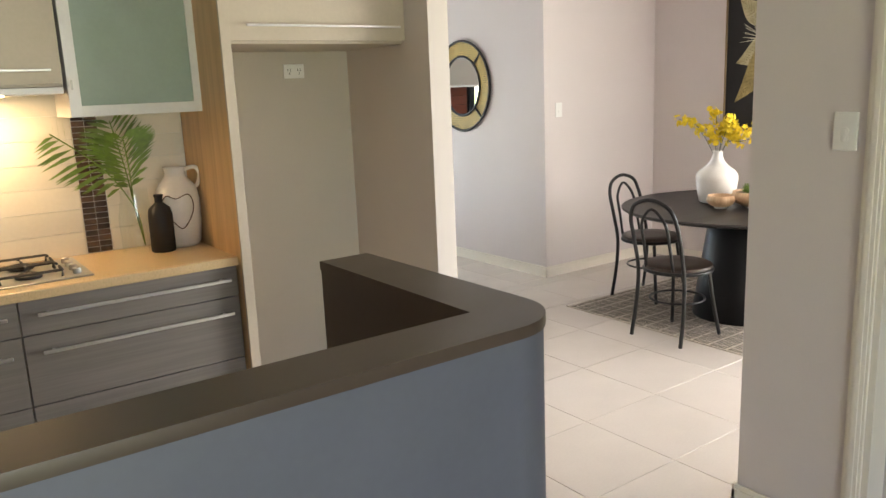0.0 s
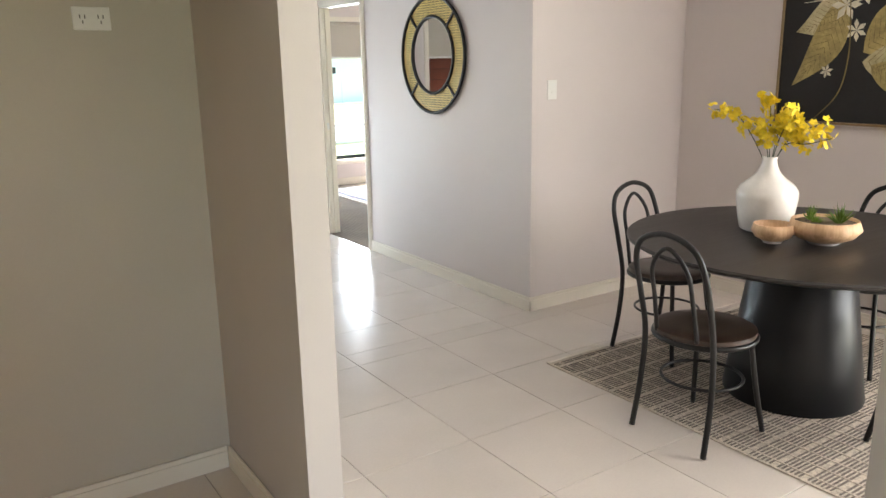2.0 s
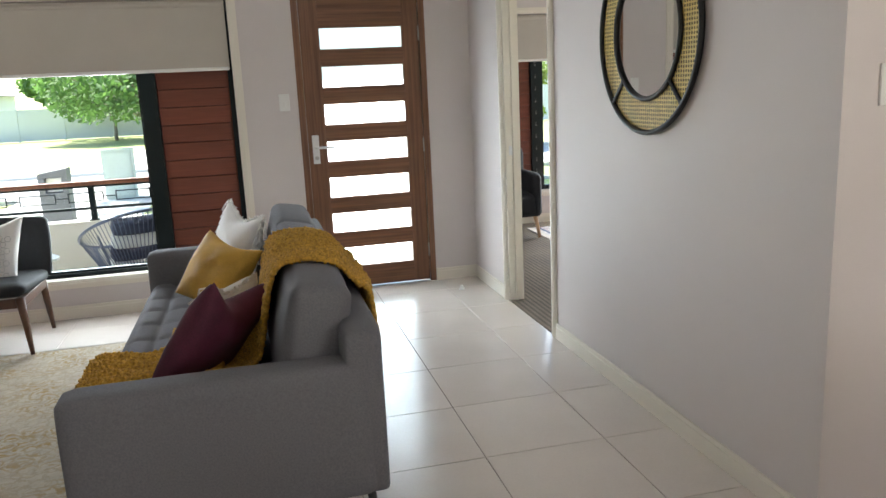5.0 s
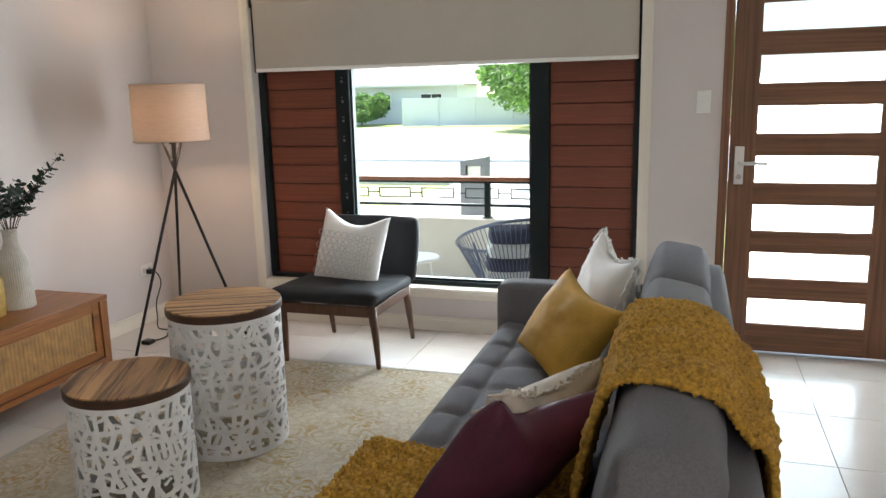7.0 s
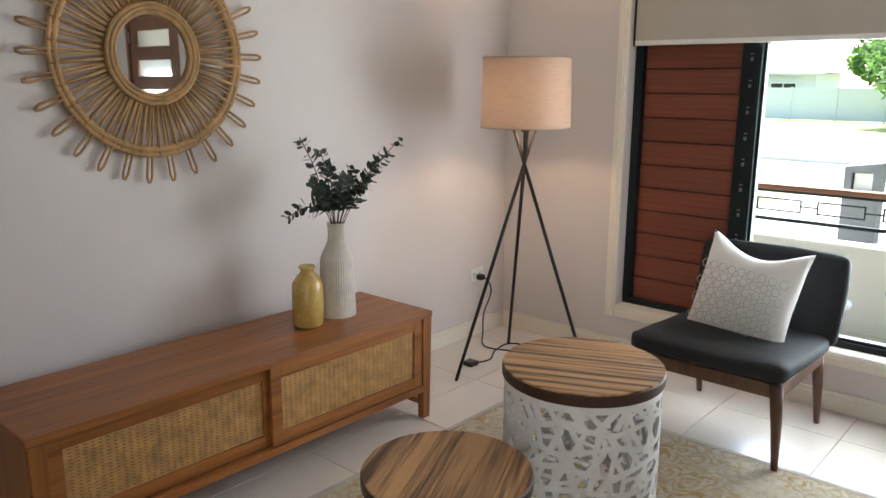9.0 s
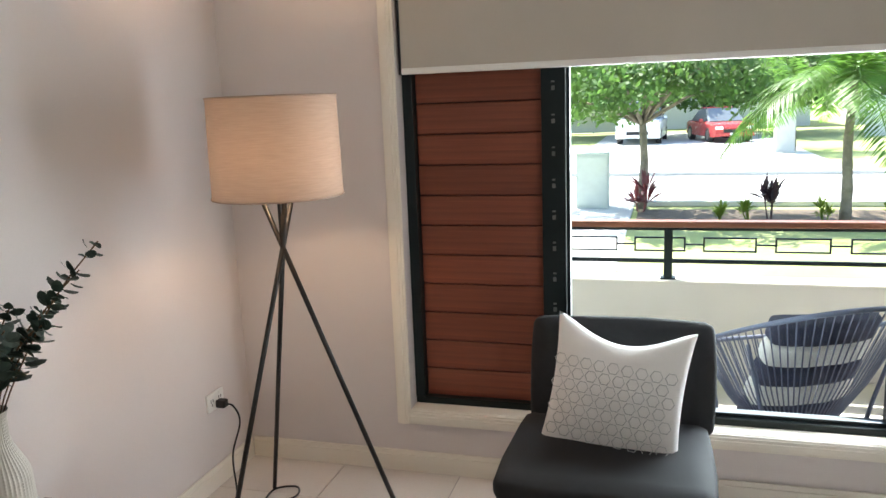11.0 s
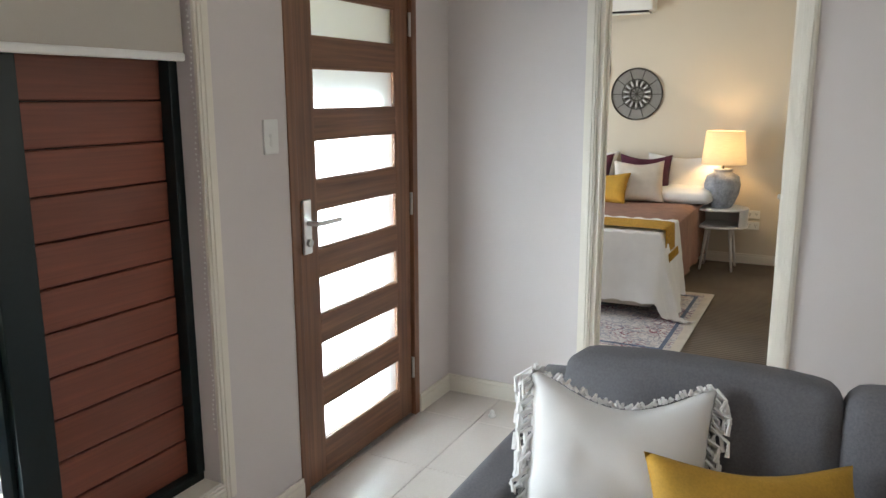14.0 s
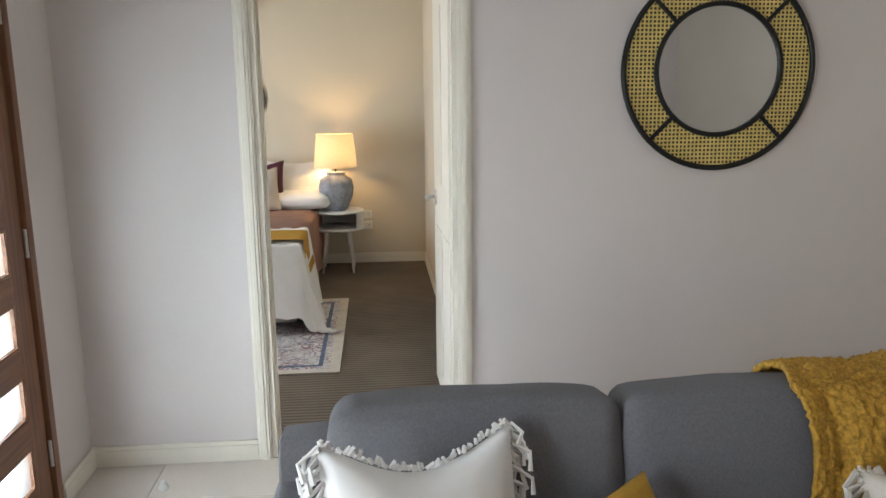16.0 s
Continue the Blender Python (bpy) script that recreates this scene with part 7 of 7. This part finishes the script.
def cordyline(x, y, n, size, mat, seed, label):
    c = thing("cordyline", (x, y, GZ + 0.03), label, "plant", "garden bed plants")
    rnd = random.Random(seed)
    for j in range(3):
        hx, hy = rnd.uniform(-0.12, 0.12), rnd.uniform(-0.1, 0.1)
        hz = size * rnd.uniform(0.2, 0.6)
        bm = bmesh.new()
        tube(bm, [(hx * 0.5, hy * 0.5, 0), (hx, hy, hz)], 0.012, 6)
        for k in range(n):
            a, e = rnd.uniform(0, 6.28), rnd.uniform(0.2, 1.4)
            d = Vector((math.cos(a) * math.cos(e), math.sin(a) * math.cos(e), math.sin(e)))
            p = Vector((hx, hy, hz))
            L = size * rnd.uniform(0.5, 0.8)
            s = d.cross(Vector((0, 0, 1))).normalized() * size * 0.06
            q = p + d * L * 0.55
            tip = p + d * L - Vector((0, 0, L * 0.25 * math.cos(e)))
            bm.faces.new([bm.verts.new(v) for v in (p, q + s, tip, q - s)])
        part("leaf_rosette", bm, mat, c)


cordyline(-1.38, 10.5, 16, 0.62, M_dark_leaf, 1, "dark purple cordyline in the garden bed")
cordyline(-3.45, 11.2, 16, 0.66, M_red_leaf, 2, "red-leaved cordyline in the garden bed")
for k in range(6):
    cordyline(0.95 + 0.26 * k, 10.0 + 0.1 * (k % 2), 18, 0.34, M_pink_leaf, 10 + k, "low pink-red bromeliad in the garden bed")
for k, x in enumerate((-2.2, -1.7, -0.6, 0.4, 0.9)):
    cordyline(x, 10.2 + 0.15 * (k % 2), 22, 0.34, M_canopy_light, 30 + k, "low green strappy plant in the garden bed")


def car(x, y, rz, body, label, name="car", ute=False):
    c = thing(name, (x, y, GZ + 0.012), label, "car", "parked cars", rz)
    paint = material(label.split()[0] + "_car_paint", body, 0.25, vary=0.03)
    dark = M_black_glass
    # glass with a lighter base colour that stands for the reflected sky
    screen = material("sky_pale_car_glass", (0.16, 0.18, 0.2), 0.06, vary=0.02)
    # length along y, front at -y
    W, L = (0.86, 2.1) if not ute else (0.92, 2.5)
    hb, ht = (0.85, 1.42) if not ute else (1.05, 1.8)

    def shell(sections, mat, nm, lab=""):
        bm = bmesh.new()
        rows = []
        for yy, w, z0, z1 in sections:
            rows.append([bm.verts.new(v) for v in ((-w, yy, z0), (-w, yy, z1 - 0.06), (-w + 0.08, yy, z1), (w - 0.08, yy, z1), (w, yy, z1 - 0.06), (w, yy, z0))])
        for a, b in zip(rows, rows[1:]):
            for k in range(6):
                bm.faces.new((a[k], a[(k + 1) % 6], b[(k + 1) % 6], b[k]))
        bm.faces.new(rows[0])
        bm.faces.new(rows[-1][::-1])
        return part(nm, bm, mat, c, lab)
    shell([(-L, W * 0.9, 0.3, hb - 0.22), (-L + 0.12, W, 0.25, hb - 0.1), (-L * 0.45, W, 0.25, hb), (L * 0.8, W, 0.25, hb), (L, W * 0.93, 0.32, hb - 0.05)], paint, "body")
    shell([(-L * 0.5, W * 0.9, hb - 0.02, hb + 0.03), (-L * 0.16, W * 0.76, hb - 0.02, ht), (L * 0.28, W * 0.76, hb - 0.02, ht), (L * (0.74 if not ute else 0.4), W * 0.86, hb - 0.02, hb + 0.06)], screen, "cabin", "glasshouse with the sky's pale reflection put into its colour")
    part("roof", boxes((-W * 0.7, W * 0.7, -L * 0.17, L * 0.3, ht - 0.01, ht + 0.025), bevel=0.012), paint, c)
    part("grille", boxes((-0.45, 0.45, -L - 0.012, -L + 0.03, 0.42, 0.56), bevel=0.01), dark, c)
    part("bumper", boxes((-W * 0.93, W * 0.93, -L - 0.04, -L + 0.06, 0.28, 0.42), bevel=0.02), paint, c)
    part("number_plate", boxes((-0.19, 0.19, -L - 0.055, -L - 0.04, 0.32, 0.41)), M_white_pl, c)
    for s in (-1, 1):
        part("headlight", boxes((s * W * 0.72 - 0.16, s * W * 0.72 + 0.16, -L - 0.012, -L + 0.05, 0.55, 0.68), bevel=0.02), M_white_metal, c)
        part("mirror", boxes((s * (W + 0.09) - 0.07, s * (W + 0.09) + 0.07, -L * 0.33, -L * 0.28, hb, hb + 0.13), bevel=0.02), paint, c)
        for yy in (-L * 0.62, L * 0.62):
            w = part("wheel", (lambda b: (tube(b, [(s * (W - 0.2), yy, 0.31), (s * (W + 0.01), yy, 0.31)], 0.31, 20), b)[1])(bmesh.new()), M_iron, c)
            part("rim", (lambda b: (tube(b, [(s * (W - 0.02), yy, 0.31), (s * (W + 0.02), yy, 0.31)], 0.19, 16), b)[1])(bmesh.new()), M_steel, w)


car(-0.8, 33.1, 14, (0.46, 0.06, 0.06), "red hatchback parked in the far driveway")
car(-4.0, 33.4, -4, (0.75, 0.75, 0.74), "white utility parked in the far driveway", "utility_vehicle", True)

M_house = material("pale_house_render", (0.6, 0.62, 0.63), 0.85, vary=0.05, scale=0.5)
M_roof = material("grey_roof_tiles", (0.16, 0.155, 0.16), 0.7, vary=0.15, scale=2)


def house(x, y, w, d, h, rz, label, n_win):
    o = thing("house", (x, y, GZ), label, "house", "houses across the street", rz)
    part("wall", boxes((-w / 2, w / 2, 0, d, 0, h)), M_house, o)
    bm = bmesh.new()
    e = 0.6
    b = [bm.verts.new(v) for v in ((-w / 2 - e, -e, h), (w / 2 + e, -e, h), (w / 2 + e, d + e, h), (-w / 2 - e, d + e, h))]
    r = [bm.verts.new(v) for v in ((-w / 2 + d / 2, d / 2, h + d * 0.22), (w / 2 - d / 2, d / 2, h + d * 0.22))]
    bm.faces.new((b[0], b[1], r[1], r[0]))
    bm.faces.new((b[2], b[3], r[0], r[1]))
    bm.faces.new((b[1], b[2], r[1]))
    bm.faces.new((b[3], b[0], r[0]))
    bm.faces.new(b[::-1])
    part("roof", bm, M_roof, o, "grey hipped roof")
    part("gutter", boxes((-w / 2 - e, w / 2 + e, -e - 0.1, -e, h - 0.1, h + 0.05)), M_white_metal, o)
    for k in range(n_win):
        cx = -w / 2 + w * (k + 0.5) / n_win
        win = part("window", boxes((cx - 0.8, cx + 0.8, -0.06, 0.02, 0.9, 2.1), bevel=0.01), M_white_metal, o)
        for s in (-1, 1):
            part("pane", boxes((cx + s * 0.38 - 0.35, cx + s * 0.38 + 0.35, -0.075, -0.062, 0.97, 2.03)), M_black_glass, win)


house(-24.5, 47.5, 15, 9, 2.7, 6, "pale rendered house with grey hipped roof across the street", 4)
house(17, 44, 20, 10, 3.0, -8, "pale rendered house with grey hipped roof across the street", 5)
house(-2, 46, 14, 9, 2.8, 0, "pale rendered house behind trees across the street", 4)


def fence(x0, x1, y, h, label):
    f = thing("fence", (x0, y, GZ), label, "fence")
    n = int((x1 - x0) / 2.4)
    for k in range(n + 1):
        part("post", boxes((k * 2.4 - 0.05, k * 2.4 + 0.05, -0.05, 0.05, 0, h + 0.05), bevel=0.01), M_house, f)
    for k in range(n):
        part("panel", boxes((k * 2.4 + 0.05, k * 2.4 + 2.35, -0.02, 0.02, 0.05, h), bevel=0.005), M_house, f)


fence(-19.0, -4.0, 42.5, 1.8, "pale panelled fence across the street")
fence(5.0, 22.0, 33.0, 1.7, "pale blue-grey fence across the street")


def letterbox():
    b = thing("letterbox", (-4.3, 6.25, GZ), "dark grey rendered letterbox pillar with square opening", "letterbox")
    m = material("dark_grey_render", (0.15, 0.15, 0.16), 0.85, vary=0.08, scale=6, bump=0.3)
    part("pillar", boxes((-0.19, 0.19, -0.13, 0.13, 0.0, 0.82), (-0.19, -0.11, -0.13, 0.13, 0.82, 1.03), (0.11, 0.19, -0.13, 0.13, 0.82, 1.03), bevel=0.004), m, b)
    bm = bmesh.new()
    vs = box(bm, -0.19, 0.19, -0.13, 0.13, 1.03, 1.15, 0.0)
    for v in bm.verts:
        if v.co.z > 1.1 and v.co.x < 0:
            v.co.z -= 0.06
    part("cap", bm, m, b, "sloping cap")
    part("slot_box", boxes((-0.1, 0.1, -0.05, 0.12, 0.83, 1.02), bevel=0.004), M_white_metal, b, "pale metal letter slot")


letterbox()
mb = thing("service_cabinet", (-4.35, 14.0 - 2.0, GZ), "pale green roadside service cabinet", "cabinet")
part("body", boxes((-0.3, 0.3, -0.2, 0.2, 0, 1.05), bevel=0.01), material("pale_green_cabinet", (0.5, 0.55, 0.5), 0.6, vary=0.05), mb)
part("door", boxes((-0.27, 0.27, -0.215, -0.2, 0.08, 0.98), bevel=0.005), material("pale_cabinet_door", (0.55, 0.6, 0.55), 0.6, vary=0.05), mb)
gp = thing("gate_pillar", (0.85, 25.6, GZ), "white rendered driveway pillar", "pillar")
part("shaft", boxes((-0.3, 0.3, -0.3, 0.3, 0, 1.55), bevel=0.01), M_render_wall, gp)
part("cap", boxes((-0.36, 0.36, -0.36, 0.36, 1.55, 1.65), bevel=0.02), M_render_wall, gp)


# ---- floor tiles, last ----
def tile_mesh(name, x0, x1, y0, y1):
    bm = bmesh.new()
    box(bm, x0, x1, y0, y1, -0.012, 0.0, 0.0012, seg=1)
    me = bpy.data.meshes.new(name)
    bm.to_mesh(me)
    bm.free()
    me.materials.append(M_tile)
    return me


P = 0.503
GX, GY = -0.306, -0.797
whole = tile_mesh("tile", 0.0015, P - 0.0015, 0.0015, P - 0.0015)


def lay(xa, xb, ya, yb):
    """Tiles over a rectangle of the plan; those at the walls are cut."""
    i0, i1 = math.floor((xa - GX) / P), math.ceil((xb - GX) / P)
    j0, j1 = math.floor((ya - GY) / P), math.ceil((yb - GY) / P)
    for i in range(i0, i1):
        for j in range(j0, j1):
            x, y = GX + i * P, GY + j * P
            cx0, cx1, cy0, cy1 = max(x, xa) - x, min(x + P, xb) - x, max(y, ya) - y, min(y + P, yb) - y
            if cx1 - cx0 < 0.01 or cy1 - cy0 < 0.01:
                continue
            me = whole if (cx1 - cx0 > P - 0.001 and cy1 - cy0 > P - 0.001) else tile_mesh("tile_cut", cx0 + 0.0015, cx1 - 0.0015, cy0 + 0.0015, cy1 - 0.0015)
            o = new("tile", me)
            o.location = (x, y, 0)
            o.parent = floor


lay(-4.77, 0.0, -3.65, 0.0)
lay(-3.4, 1.35, -8.3, -3.65)
lay(-5.4, -3.4, -8.9, -3.65)

sp = structure("splashback", boxes((-5.6, -3.14, -4.432, -4.424, 0.9, 1.65)), M_white_pl, "white tiled kitchen splashback with brown mosaic strip", "splashback")
for row in range(7):
    for x0, x1 in ((-4.83, -4.432), (-4.43, -4.032), (-4.03, -3.632), (-3.518, -3.142)):
        z0 = 0.902 + row * 0.105
        z1 = min(z0 + 0.103, 1.648)
        if z1 - z0 > 0.02:
            part("tile", boxes((x0, x1, -4.436, -4.428, z0, z1), bevel=0.0015), M_white_tile, sp)
for row in range(24):
    for col in range(2):
        z0 = 0.903 + row * 0.0262
        x0 = -3.629 + col * 0.0545
        part("mosaic_tile", boxes((x0, x0 + 0.052, -4.4365, -4.428, z0, z0 + 0.0235), bevel=0.001), M_mosaic, sp)
